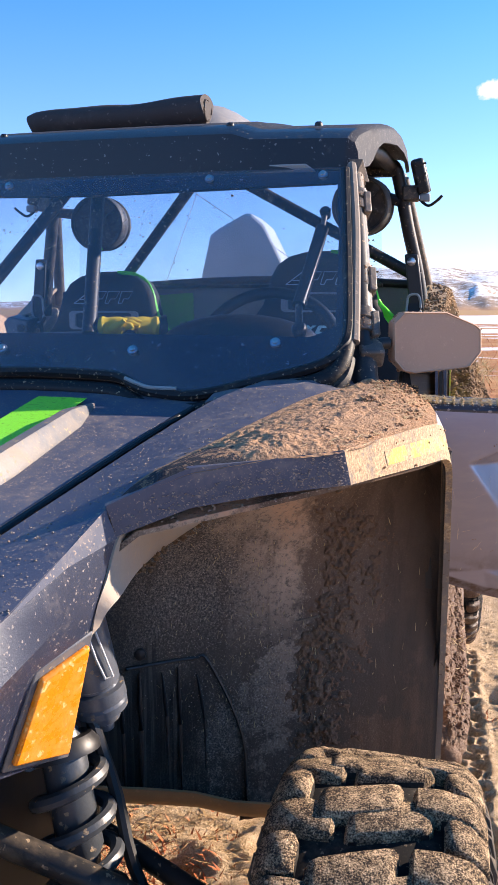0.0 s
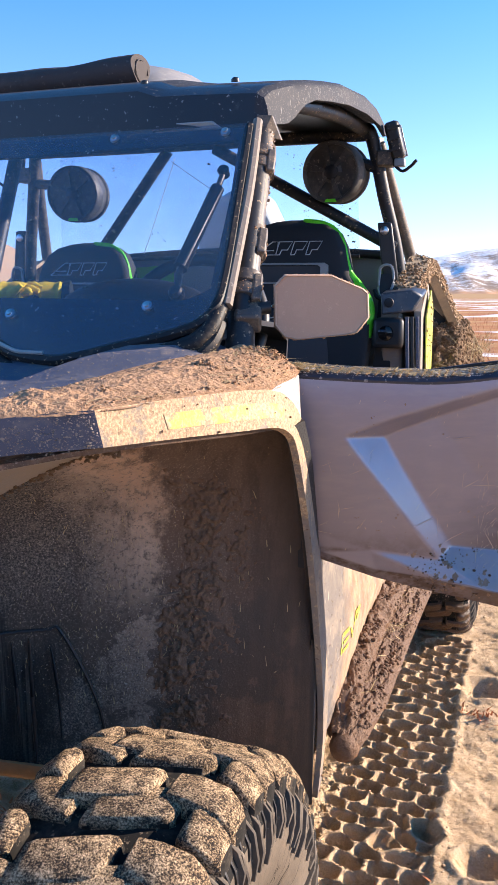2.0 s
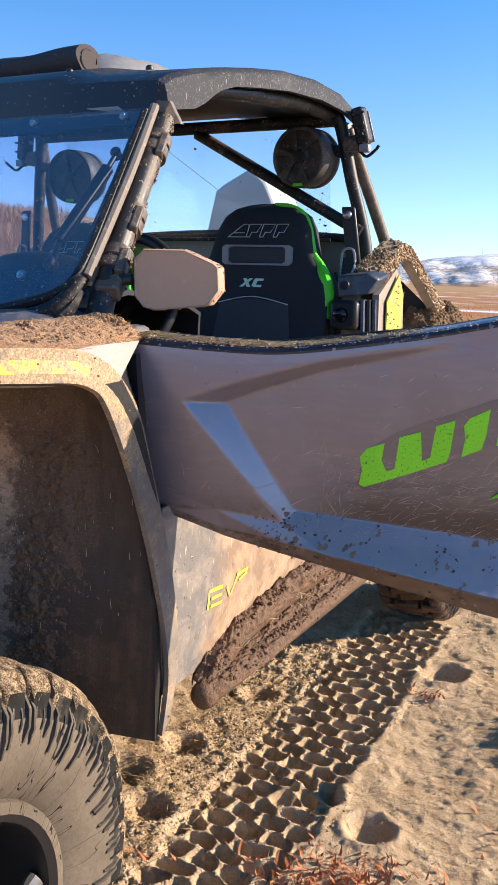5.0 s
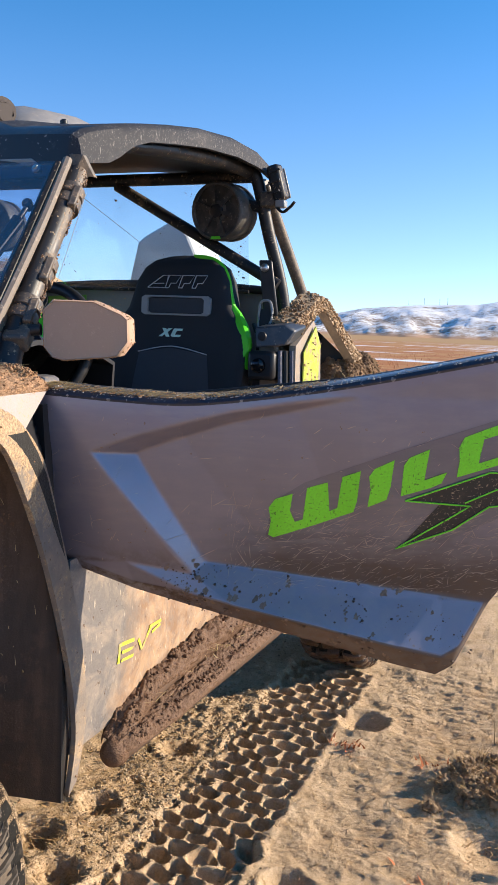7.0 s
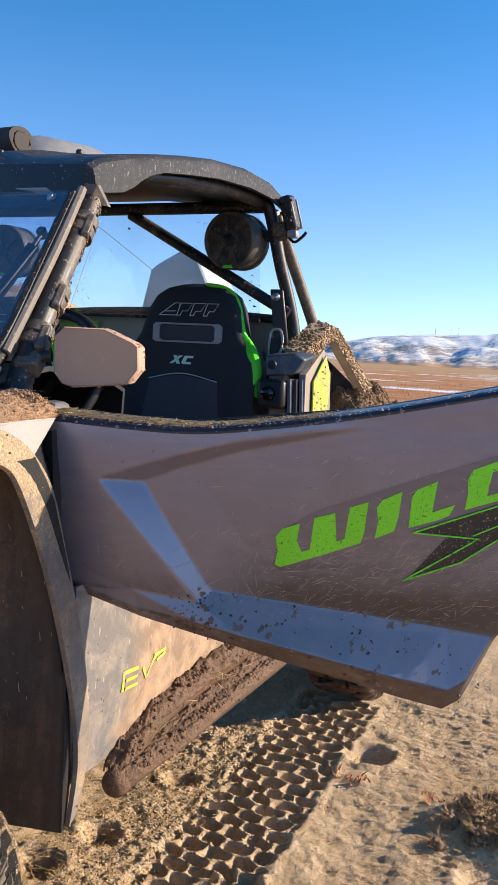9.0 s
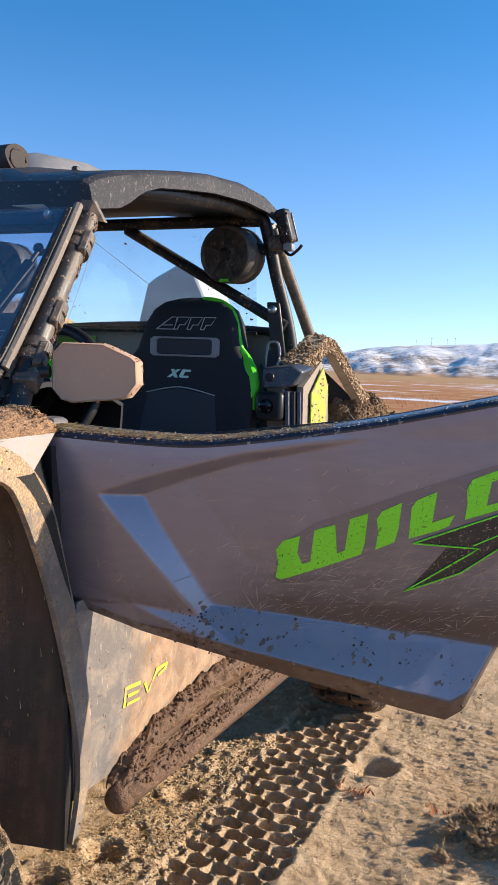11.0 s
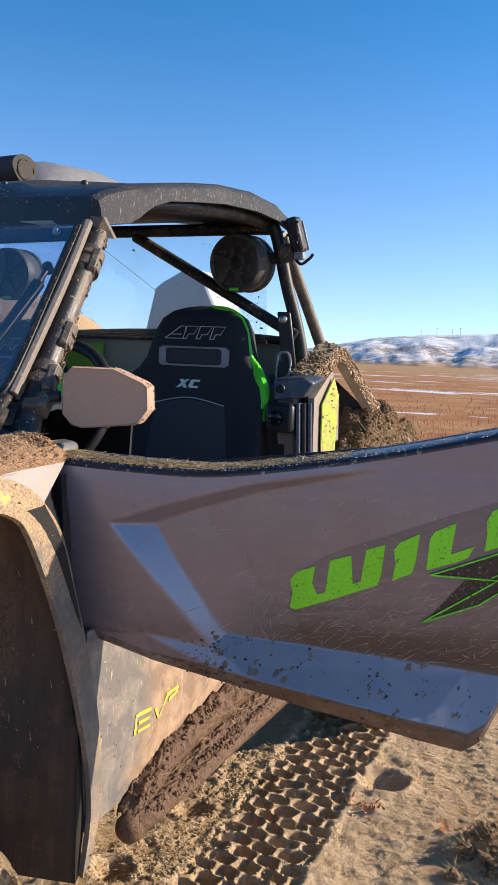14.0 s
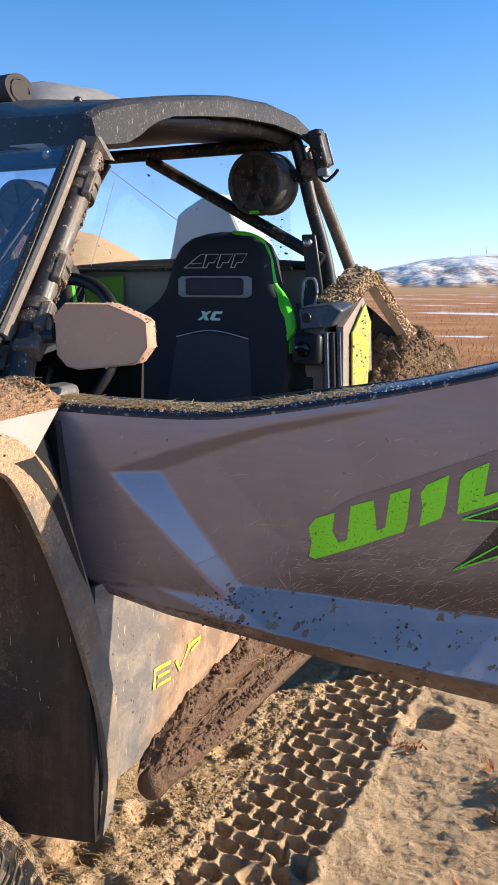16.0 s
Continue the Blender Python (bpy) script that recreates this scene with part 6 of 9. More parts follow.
hgt = 0.006 * (fbm(cx_ * 26, cy_ * 26, 4, 53) - 0.38) + 0.0040 * (fbm(cx_ * 85, cy_ * 85, 3, 54) - 0.5) + 0.0036 * (fbm(cx_ * 230, cy_ * 230, 2, 56) - 0.5)
hgt = hgt + 0.006 * np.clip(fbm(cx_ * 17, cy_ * 17, 3, 55) - 0.62, 0, 1) / 0.2
crust[:, :, 2] += 0.014 * np.sin(np.pi * np.clip(kx, 0, 1)) * span - 0.007 + cover * np.clip(hgt + 0.007, -0.002, 0.015) * (0.55 + 0.45 * np.clip((1 - kx) / 0.16, 0, 1))
cr = bpy.data.meshes.new("mud_crust")
cr.from_pydata(crust.reshape(-1, 3).tolist(), [], [(j * 190 + i, j * 190 + i + 1, j * 190 + i + 191, j * 190 + i + 190) for j in range(340) for i in range(189)])
cr.polygons.foreach_set("use_smooth", [True] * len(cr.polygons))
stuff("mud_crust", cr, M_CRUST, W)
pts = [wing_point(rng.random(), rng.random() ** 0.8) + Vector((0, 0, 0.004)) for i in range(450)]
stuff("mud_crumb", clods(pts, [min(0.0028, abs(rng.gauss(0, 0.0012)) + 0.0008) for p in pts], 7, 0.7, 0.0), M_CRUST, W)
heaps = [(0.606, 1.235, 1.178), (0.575, 1.01, 1.161), (0.63, 1.41, 1.183), (0.648, 1.42, 1.179)]
pts, sz = [], []
for h in heaps:
    for i in range(110):
        dx, dy = rng.gauss(0, 0.010), rng.gauss(0, 0.012)
        pts.append((h[0] + dx, h[1] + dy, h[2] - 0.002 + 0.014 * math.exp(-(dx * dx + dy * dy) / 0.0002) * rng.random()))
        sz.append(min(0.004, abs(rng.gauss(0, 0.0017)) + 0.0009))
stuff("mud_clump", clods(pts, sz, 9, 0.75, 0.0), M_CLUMP, W)
# flecks thrown over the rail and the shaded front facet
rail_lines = [[(0.222, 0.55, 1.025), (0.256, 0.75, 1.068), (0.288, 0.95, 1.104), (0.322, 1.12, 1.138), (0.372, 1.30, 1.176), (0.455, 1.42, 1.204)], [(0.285, 0.58, 1.040), (0.315, 0.75, 1.082), (0.345, 0.92, 1.112), (0.392, 1.10, 1.146), (0.452, 1.28, 1.178), (0.530, 1.43, 1.205)], [(0.350, 0.62, 1.045), (0.376, 0.798, 1.104), (0.405, 0.893, 1.129), (0.455, 1.04, 1.147), (0.520, 1.26, 1.171), (0.575, 1.45, 1.184)]]
rails = [spline(r, 60) for r in rail_lines]
pts, sz = [], []
for i in range(1500):
    k, e = rng.randrange(60), rng.random() * 2
    r0, r1 = (rails[0], rails[1]) if e < 1 else (rails[1], rails[2])
    pts.append(r0[k].lerp(r0[k + 1], rng.random()).lerp(r1[k].lerp(r1[k + 1], rng.random()), e % 1) + Vector((0, 0, 0.001)))
    sz.append(0.0003 + 0.0014 * rng.random() ** 4)
for i in range(1500):
    q = rng.random() ** 0.6
    a, b = Vector((0.376, 0.795, 1.108)).lerp(Vector((0.608, 0.922, 1.157)), q), Vector((0.384, 0.803, 1.078)).lerp(Vector((0.616, 0.925, 1.117)), q)
    pts.append(a.lerp(b, rng.random()))
    sz.append(0.0003 + 0.0013 * rng.random() ** 4)
stuff("mud_fleck", clods(pts, sz, 63, 0.6, 0.0), M_SPECK, W)
pts = [wing_point(rng.random(), rng.random()) + Vector((0, 0, 0.004)) for i in range(520)]
stuff("straw", straws(pts, [rng.uniform(0.012, 0.045) for p in pts], 11, 0.0009, 0.05, 0.12), M_STRAW, W)

part("cowl_corner", sheet([[(0.33, 1.335, 1.160), (0.44, 1.385, 1.185), (0.525, 1.425, 1.205), (0.570, 1.455, 1.205)], [(0.36, 1.425, 1.205), (0.45, 1.44, 1.225), (0.52, 1.465, 1.238), (0.56, 1.485, 1.235)]]), M_BODYPALE, W, "pale dusty cowl corner", solid=0.006, out=(0, -1, 1))

# nose: cowl in front of the wheel with amber reflector
nose = part("nose_cowl", sheet([
    [(0.0, 0.30, 0.94), (0.10, 0.31, 0.94), (0.19, 0.36, 0.95), (0.28, 0.47, 1.0), (0.350, 0.62, 1.045), (0.366, 0.725, 1.069), (0.384, 0.806, 1.076)],
    [(0.0, 0.25, 0.86), (0.12, 0.27, 0.86), (0.22, 0.33, 0.87), (0.315, 0.46, 0.935), (0.362, 0.605, 1.00), (0.372, 0.70, 1.02), (0.379, 0.775, 1.03)],
    [(0.0, 0.22, 0.78), (0.12, 0.24, 0.78), (0.22, 0.31, 0.79), (0.30, 0.42, 0.81), (0.33, 0.60, 0.95), (0.338, 0.690, 0.963), (0.374, 0.752, 0.987)],
    [(0.0, 0.24, 0.66), (0.10, 0.26, 0.66), (0.19, 0.33, 0.67), (0.26, 0.43, 0.69), (0.280, 0.57, 0.76), (0.302, 0.684, 0.858), (0.330, 0.775, 0.838)]]), M_NOSE, buggy, "dark nose panel with dried splashes", solid=0.010, out=(0.6, -1, 0.3))
part("nose_cowl_mirrored", sheet([
    [(-0.0, 0.30, 0.94), (-0.10, 0.31, 0.94), (-0.19, 0.36, 0.95), (-0.28, 0.47, 1.0), (-0.350, 0.62, 1.045), (-0.366, 0.725, 1.069), (-0.384, 0.806, 1.076)],
    [(-0.0, 0.25, 0.86), (-0.12, 0.27, 0.86), (-0.22, 0.33, 0.87), (-0.315, 0.46, 0.935), (-0.362, 0.605, 1.00), (-0.372, 0.70, 1.02), (-0.379, 0.775, 1.03)],
    [(-0.0, 0.24, 0.66), (-0.10, 0.26, 0.66), (-0.19, 0.33, 0.67), (-0.26, 0.43, 0.69), (-0.292, 0.54, 0.75), (-0.304, 0.63, 0.85), (-0.330, 0.775, 0.838)]]), M_NOSE, nose, solid=0.010, out=(-0.6, -1, 0.3))
amb = [Vector(p) for p in ((0.372, 0.752, 0.986), (0.340, 0.700, 0.966), (0.309, 0.690, 0.872), (0.331, 0.776, 0.843))]
n_amb = (amb[1] - amb[0]).cross(amb[3] - amb[0]).normalized()
if n_amb.x < 0:
    n_amb = -n_amb
mid = sum(amb, Vector()) / 4
part("reflector", prism([mid.lerp(p, 0.93) + n_amb * 0.003 for p in amb], n_amb * 0.008), M_AMBER, nose, "scratched amber side reflector", bevel=0.003)
part("reflector_bezel", prism([mid.lerp(p, 1.10) for p in amb], n_amb * 0.004), M_BODYPALE, nose, bevel=0.002)

# front suspension, driver's side visible under the wing
for sgn in (1, -1):
    X = lambda x, y, z: Vector((sgn * x, y, z))
    top, bot = X(0.218, 0.975, 0.80), X(0.318, 0.905, 0.43)
    d = (bot - top).normalized()
    shock = part("shock_body", disc_solid(top + d * 0.04, d, [(0, 0.022), (0.02, 0.030), (0.16, 0.030), (0.18, 0.018), (0.36, 0.016)], 20), M_SPRING, buggy, "grey coil-over shock absorber" if sgn > 0 else "")
    s1 = d.orthogonal().normalized()
    s2 = d.cross(s1)
    coil = []
    for k in range(150):
        a = k / 150 * 2 * math.pi * 5.4
        coil.append(top + d * (0.075 + 0.29 * k / 150) + (s1 * math.cos(a) + s2 * math.sin(a)) * 0.046)
    part("coil_spring", tube(coil, 0.0098, 1, 8, up=tuple(d)), M_SPRING, shock)
    part("spring_collar", disc_solid(top + d * 0.055, d, [(0, 0.042), (0.012, 0.05), (0.022, 0.05), (0.026, 0.03)], 24), M_BLACK, shock)
    part("spring_collar", disc_solid(top + d * 0.362, d, [(0, 0.03), (0.004, 0.05), (0.014, 0.05), (0.018, 0.03)], 24), M_BLACK, shock)
    r0, r1 = X(0.246, 1.000, 0.915), X(0.270, 1.02, 0.765)
    rd = (r1 - r0).normalized()
    part("reservoir", disc_solid(r0, rd, [(0, 0.02), (0.006, 0.034), (0.108, 0.034), (0.110, 0.031), (0.114, 0.031), (0.116, 0.038), (0.134, 0.038), (0.136, 0.034), (0.140, 0.037), (0.150, 0.036), (0.154, 0.026), (0.166, 0.022), (0.172, 0.012), (0.182, 0.010)], 28), M_RESV, shock, "silver shock reservoir")
    lab = [r0 + rd * k + Vector((sgn * 0.0290, -0.0245, 0)) + Vector((sgn * w * 0.6, w * 0.8, 0)) for k, w in ((0.018, -0.010), (0.018, 0.002), (0.090, 0.012), (0.090, 0.000), (0.060, -0.006))]
    part("reservoir_label", tube(lab + lab[:1], 0.0017, 1, 6), M_SILVER, shock)
    for y0, y1 in ((0.72, 0.86), (1.02, 0.94)):
        part("lower_arm", tube([X(0.16, y0, 0.40), X(0.36, lerp(y0, y1, 0.6), 0.40), X(0.56, y1, 0.36)], 0.017, 8, 10), M_STEEL, buggy)
        part("upper_arm", tube([X(0.18, y0 + 0.03, 0.60), X(0.56, y1, 0.50)], 0.014, 4, 10), M_STEEL, buggy)
    part("upper_arm", tube([X(0.12, 0.872, 0.672), X(0.25, 0.878, 0.632), X(0.36, 0.885, 0.592), X(0.56, 0.90, 0.50)], 0.018, 10, 12), M_STEEL, buggy)
    part("brake_hose", tube([X(0.262, 1.00, 0.76), X(0.300, 0.99, 0.66), X(0.345, 0.96, 0.55), X(0.45, 0.93, 0.45)], 0.009, 12, 8), M_BLACK, buggy)
    part("knuckle", block(X(0.555, 0.90, 0.42), (0.05, 0.09, 0.2)), M_STEEL, buggy, bevel=0.012)
    part("brake_disc", disc_solid(X(0.56, 0.90, 0.385), (sgn, 0, 0), [(0, 0.11), (0.006, 0.11)], 28), M_SPRING, buggy)
part("front_bulkhead", prism([(-0.15, 0.5, 0.36), (0.15, 0.5, 0.36), (0.19, 1.2, 0.36), (-0.19, 1.2, 0.36)], (0, 0, 0.52)), M_BLACK, buggy, bevel=0.02)

# lower side: sill panel with sticker, twin rock-slider tubes loaded with mud
for sgn in (1, -1):
    X = lambda p: (sgn * p[0], p[1], p[2])
    up = [(0.706, 1.475, 0.848), (0.715, 1.62, 0.85), (0.70, 1.90, 0.78), (0.70, 2.30, 0.72), (0.70, 2.62, 0.74)]
    mdl = [(0.722, 1.45, 0.66), (0.730, 1.70, 0.63), (0.715, 1.95, 0.60), (0.71, 2.30, 0.59), (0.70, 2.62, 0.60)]
    low = [(0.716, 1.465, 0.49), (0.715, 1.72, 0.485), (0.70, 1.95, 0.48), (0.69, 2.30, 0.48), (0.68, 2.62, 0.48)]
    und = [(0.62, 1.465, 0.44), (0.62, 1.72, 0.44), (0.62, 1.95, 0.44), (0.62, 2.30, 0.44), (0.62, 2.62, 0.44)]
    sill = part("sill_panel", sheet([[X(p) for p in spline(r, 24)] for r in (up, mdl, low, und)]), M_SILL, buggy, "grey sill panel smeared with sandy mud" if sgn > 0 else "", solid=0.008, smooth=25, out=(sgn, 0, 0))
    slider = part("rock_slider", tube([X(p) for p in ((0.746, 1.572, 0.450), (0.756, 1.65, 0.455), (0.764, 2.0, 0.447), (0.768, 2.4, 0.436), (0.770, 2.75, 0.432), (0.72, 2.93, 0.44))], 0.025, 30, 14), M_SLIDER, buggy, "round rock-slider tube under caked mud" if sgn > 0 else "")
    part("inner_tube", tube([X(p) for p in ((0.732, 1.60, 0.468), (0.722, 1.75, 0.500), (0.718, 2.2, 0.502), (0.716, 2.75, 0.50))], 0.026, 26, 12), M_SLIDER, slider)
    part("tube_cap", disc_solid(X((0.746, 1.573, 0.450)), (-0.05, -1, -0.05), [(-0.01, 0.028), (0.006, 0.0275), (0.016, 0.023), (0.023, 0.014), (0.026, 0.003)], 16), M_SLIDEMUD, slider)
    if sgn > 0:
        def mud_ridge(which, ay, aa):
            nose = np.clip((1.76 - ay) / 0.18, 0, 1)
            cx, cz = (0.743, 0.453) if which == 2 else (0.720 + 0.016 * nose, 0.504 - 0.040 * nose) if which else (0.766 - 0.012 * nose, 0.447 - 0.014 * np.clip((ay - 2.0) / 0.6, 0, 1) + 0.006 * nose)
            lump = fbm(ay * 15 + which * 40, aa * 1.3, 3, 33)
            clot = fbm(ay * 55 + which * 40, aa * 4.2, 3, 35)
            grain = fbm(ay * 190, aa * 13.0, 2, 36)
            load = np.clip(np.sin(np.clip(aa, 0, math.pi)), 0, 1) ** 0.7
            r = 0.0265 + load * ((0.024 if which == 1 else 0.010) * np.clip(lump - 0.22, 0, 1) + (0.026 if which == 1 else 0.018) * np.clip(clot - 0.44, 0, 1) + 0.004 * (grain - 0.5))
            taper = np.clip((ay - 1.565) / 0.04, 0.0, 1.0) ** 0.5
            r = r * (0.35 + 0.65 * taper)
            return cx + r * np.cos(aa), cz + r * np.sin(aa)

        for which, a0, a1 in ((1, -0.9, 3.1), (0, 0.1, 3.0), (2, 0.2, 2.9)):
            gy, ga = np.meshgrid(1.566 + 1.28 * np.linspace(0, 1, 420) ** 1.15, np.linspace(a0, a1, 64), indexing="ij")
            gx, gz = mud_ridge(which, gy, ga)
            ml = bpy.data.meshes.new("mud_load")
            ml.from_pydata(np.stack([gx, gy, gz], -1).reshape(-1, 3).tolist(), [], [(j * 64 + i, j * 64 + i + 1, j * 64 + i + 65, j * 64 + i + 64) for j in range(419) for i in range(63)])
            ml.polygons.foreach_set("use_smooth", [True] * len(ml.polygons))
            stuff("mud_load", ml, M_SLIDEMUD, slider)
        pts, sz = [], []
        for i in range(2600):
            y, which = 1.60 + 1.22 * rng.random() ** 1.25, i % 2
            aa = rng.gauss(1.5, 0.55)
            px, pz = mud_ridge(which, np.array(y), np.array(aa))
            if float(fbm(np.array(y * 22), np.array(aa * 2), 2, 44)) > 0.46:
                pts.append((float(px), y, float(pz)))
                sz.append(abs(rng.gauss(0, 0.0022)) + 0.0012)
        stuff("mud_crumb", clods(pts, sz, 13, 0.85, 0.0), M_SLIDEMUD, slider)
        pts = [(rng.uniform(0.72, 0.79), rng.uniform(1.62, 2.8), 0.51) for i in range(45)]
        stuff("straw", straws(pts, [rng.uniform(0.02, 0.06) for p in pts], 15, 0.0009, 0.2, 0.2), M_STRAW, slider)
        for (y0, z0, y1, z1, wd) in ((1.615, 0.660, 1.612, 0.600, 0.010), (1.615, 0.656, 1.668, 0.648, 0.009), (1.622, 0.630, 1.665, 0.624, 0.008), (1.622, 0.604, 1.668, 0.598, 0.008), (1.685, 0.640, 1.702, 0.600, 0.009), (1.702, 0.600, 1.742, 0.655, 0.009), (1.735, 0.655, 1.790, 0.650, 0.008), (1.745, 0.632, 1.785, 0.640, 0.007)):
            z0, z1 = 0.632 + 0.66 * (z0 - 0.632), 0.632 + 0.66 * (z1 - 0.632)
            a, b = Vector((0, y0, z0)), Vector((0, y1, z1))
            n2 = (b - a).normalized().cross(Vector((1, 0, 0))) * wd * 0.40
            quad = [Vector((0.7318 - (0.045 if p.y > 1.70 else -0.022) * (p.y - 1.69) - 0.1 * max(0, 0.63 - p.z) - 0.04 * max(0, p.z - 0.63), p.y, p.z)) for p in (a + n2, b + n2, b - n2, a - n2)]
            part("sticker_bar", prism(quad, (0.0004, 0, 0)), M_YELBAR, sill)

# cab floor, firewall and dash
part("cab_floor", prism([(-0.60, 1.40, 0.42), (0.60, 1.40, 0.42), (0.62, 2.80, 0.42), (-0.62, 2.80, 0.42)], (0, 0, 0.05)), M_BLACK, buggy)
part("firewall", prism([(-0.62, 1.47, 0.45), (0.62, 1.47, 0.45), (0.60, 1.49, 1.14), (-0.60, 1.49, 1.14)], (0, 0.03, 0)), M_BLACK, buggy)
dash_rows = []
for y, z, w in ((1.455, 1.16, 0.55), (1.50, 1.235, 0.55), (1.60, 1.25, 0.545), (1.80, 1.235, 0.54), (1.90, 1.20, 0.535), (1.90, 1.08, 0.53), (1.80, 0.98, 0.52)):
    dash_rows.append([(k * w, y, z + (0.018 * math.cos(k * 3.0))) for k in (-1, -0.9, -0.6, -0.3, 0, 0.3, 0.6, 0.9, 1)])
dash = part("dashboard", sheet(dash_rows), M_BLACK, buggy, "black moulded dashboard", solid=0.01, out=(0, -0.2, 1))
part("dash_corner", prism([(0.560, 1.475, 1.02), (0.622, 1.495, 1.02), (0.612, 1.57, 1.02), (0.556, 1.60, 1.02)], (0, 0.01, 0.148)), M_BODYPALE, dash, "grey moulded dash corner", bevel=0.012)
# instrument hood dome in front of the wheel
dome = []
for t in range(7):
    a = t / 6 * math.pi / 2
    dome.append([(0.325 + 0.165 * math.cos(a) * math.cos(b), 1.60 + 0.075 * math.cos(a) * math.sin(b), 1.238 + 0.065 * math.sin(a)) for b in [2 * math.pi * k / 24 for k in range(24)]])
part("instrument_hood", sheet(dome, close_u=True), M_BLACK, dash)
wheel_c = Vector((0.325, 1.86, 1.20))
ax = Vector((0, -0.9, 0.43)).normalized()
s1 = Vector((1, 0, 0))
s2 = ax.cross(s1)
ring = [wheel_c + (s1 * math.cos(a) + s2 * math.sin(a)) * 0.165 for a in [2 * math.pi * k / 48 for k in range(49)]]
steer = part("steering_wheel", tube(ring, 0.014, 1, 10, up=tuple(ax)), M_BLACK, buggy)
for a in (0.3, math.pi - 0.3, 1.5 * math.pi):
    part("spoke", tube([wheel_c - ax * 0.01, wheel_c + (s1 * math.cos(a) + s2 * math.sin(a)) * 0.16], 0.012, 1, 8), M_STEEL, steer)
part("hub", disc_solid(wheel_c - ax * 0.02, ax, [(0, 0.045), (0.03, 0.045), (0.035, 0.03)], 20), M_BLACK, steer)
part("column", tube([wheel_c + ax * 0.02, (0.325, 1.70, 1.16)], 0.025, 1, 10), M_BLACK, steer)


# seats
SEAT_W = [(0.62, 0.235), (0.85, 0.235), (1.00, 0.238), (1.12, 0.250), (1.20, 0.252), (1.25, 0.243), (1.29, 0.208), (1.325, 0.182), (1.36, 0.172), (1.41, 0.160), (1.45, 0.138), (1.473, 0.105), (1.486, 0.060), (1.490, 0.015)]


def seat(cx, group):
    st = part("seat", bmesh_seat(cx), M_FABRIC, buggy, "black bucket seat with bright green bolster edge", smooth=60)
    zs = [1.488, 1.474, 1.45, 1.41, 1.36, 1.325, 1.29, 1.25, 1.20, 1.15]
    prev = [Vector((cx + table(z, SEAT_W) - 0.011, seat_y(z) - (0.030 if z > 1.28 else 0.062), z)) for z in zs]
    radii = [table(1.488 - k / 40 * 0.338, [(0.0, 0.016), (1.15, 0.016), (1.20, 0.024), (1.25, 0.025), (1.30, 0.018), (1.36, 0.012), (1.46, 0.010), (1.488, 0.004)]) for k in range(41)]
    part("bolster_edge", tube(prev, radii, 40, 10, flat=0.8), M_LIME, st, "glossy green bolster edge")
    part("centre_panel", sheet([[(cx + k * w, seat_y(z) - seat_t(z) - 0.006 + 0.012 * abs(k) ** 3, z + (0.018 * (1 - abs(k)) if z > 1.17 else 0)) for k in (-1, -0.6, 0, 0.6, 1)] for z, w in ((1.185, 0.115), (1.10, 0.128), (1.0, 0.138), (0.88, 0.145))]), M_FABRIC2, st, solid=0.006)
    part("seam", tube([(cx - 0.118, seat_y(1.185) - seat_t(1.185) - 0.004, 1.187), (cx, seat_y(1.2) - seat_t(1.2) - 0.010, 1.208), (cx + 0.118, seat_y(1.185) - seat_t(1.185) - 0.004, 1.187)], 0.0016, 10, 6), M_SILVER, st)
    for sgn in (1, -1):
        part("seam", tube([(cx + sgn * 0.235, seat_y(1.15) - 0.045, 1.165), (cx + sgn * 0.175, seat_y(1.13) - seat_t(1.13) + 0.010, 1.13), (cx + sgn * 0.160, seat_y(1.0) - seat_t(1.0) + 0.004, 1.0), (cx + sgn * 0.16, seat_y(0.9) - seat_t(0.9) + 0.004, 0.9)], 0.0014, 14, 6), M_SILVER, st)
    # harness slot
    slot = []
    for k, dd in ((1.0, 0.0), (1.0, 0.010), (0.82, 0.012), (0.78, -0.006)):
        slot.append([(cx + sx * 0.118 * k, seat_y(1.33) - seat_t(1.33) - dd + 0.004, 1.332 + sz * 0.030 * k - (0.0)) for sx, sz in ((-1, 0.75), (-0.9, 1), (0.9, 1), (1, 0.75), (1, -0.75), (0.9, -1), (-0.9, -1), (-1, -0.75))])
    part("harness_slot", sheet(slot, close_u=True), M_ALU, st, "silver oval harness slot")
    part("slot_back", prism([(cx + sx * 0.095, seat_y(1.33) - seat_t(1.33) + 0.001, 1.332 + sz * 0.022) for sx, sz in ((-1, -1), (1, -1), (1, 1), (-1, 1))], (0, -0.003, 0)), M_FABRIC2, st)
    # outlined marks on the headrest, plain shapes
    f = lambda x, z: Vector((cx + x, seat_y(z) - seat_t(z) - 0.001, z))
    for x0, w in ((-0.038, 0.040), (0.008, 0.040), (0.054, 0.038)):
        q = [f(x0 - 0.006, 1.386), f(x0 + 0.004, 1.424), f(x0 + 0.004 + w, 1.424), f(x0 - 0.006 + w * 0.9, 1.400), f(x0 + 0.012, 1.400), f(x0 + 0.006, 1.386)]
        part("headrest_mark", tube(q + [q[0]], 0.0016, 1, 5), M_SILVER, st)
    q = [f(-0.105, 1.386), f(-0.055, 1.424), f(-0.038, 1.424), f(-0.042, 1.386)]
    part("headrest_mark", tube(q + [q[0]], 0.0016, 1, 5), M_SILVER, st)
    part("headrest_mark", tube([f(-0.085, 1.398), f(-0.05, 1.399)], 0.0016, 1, 5), M_SILVER, st)
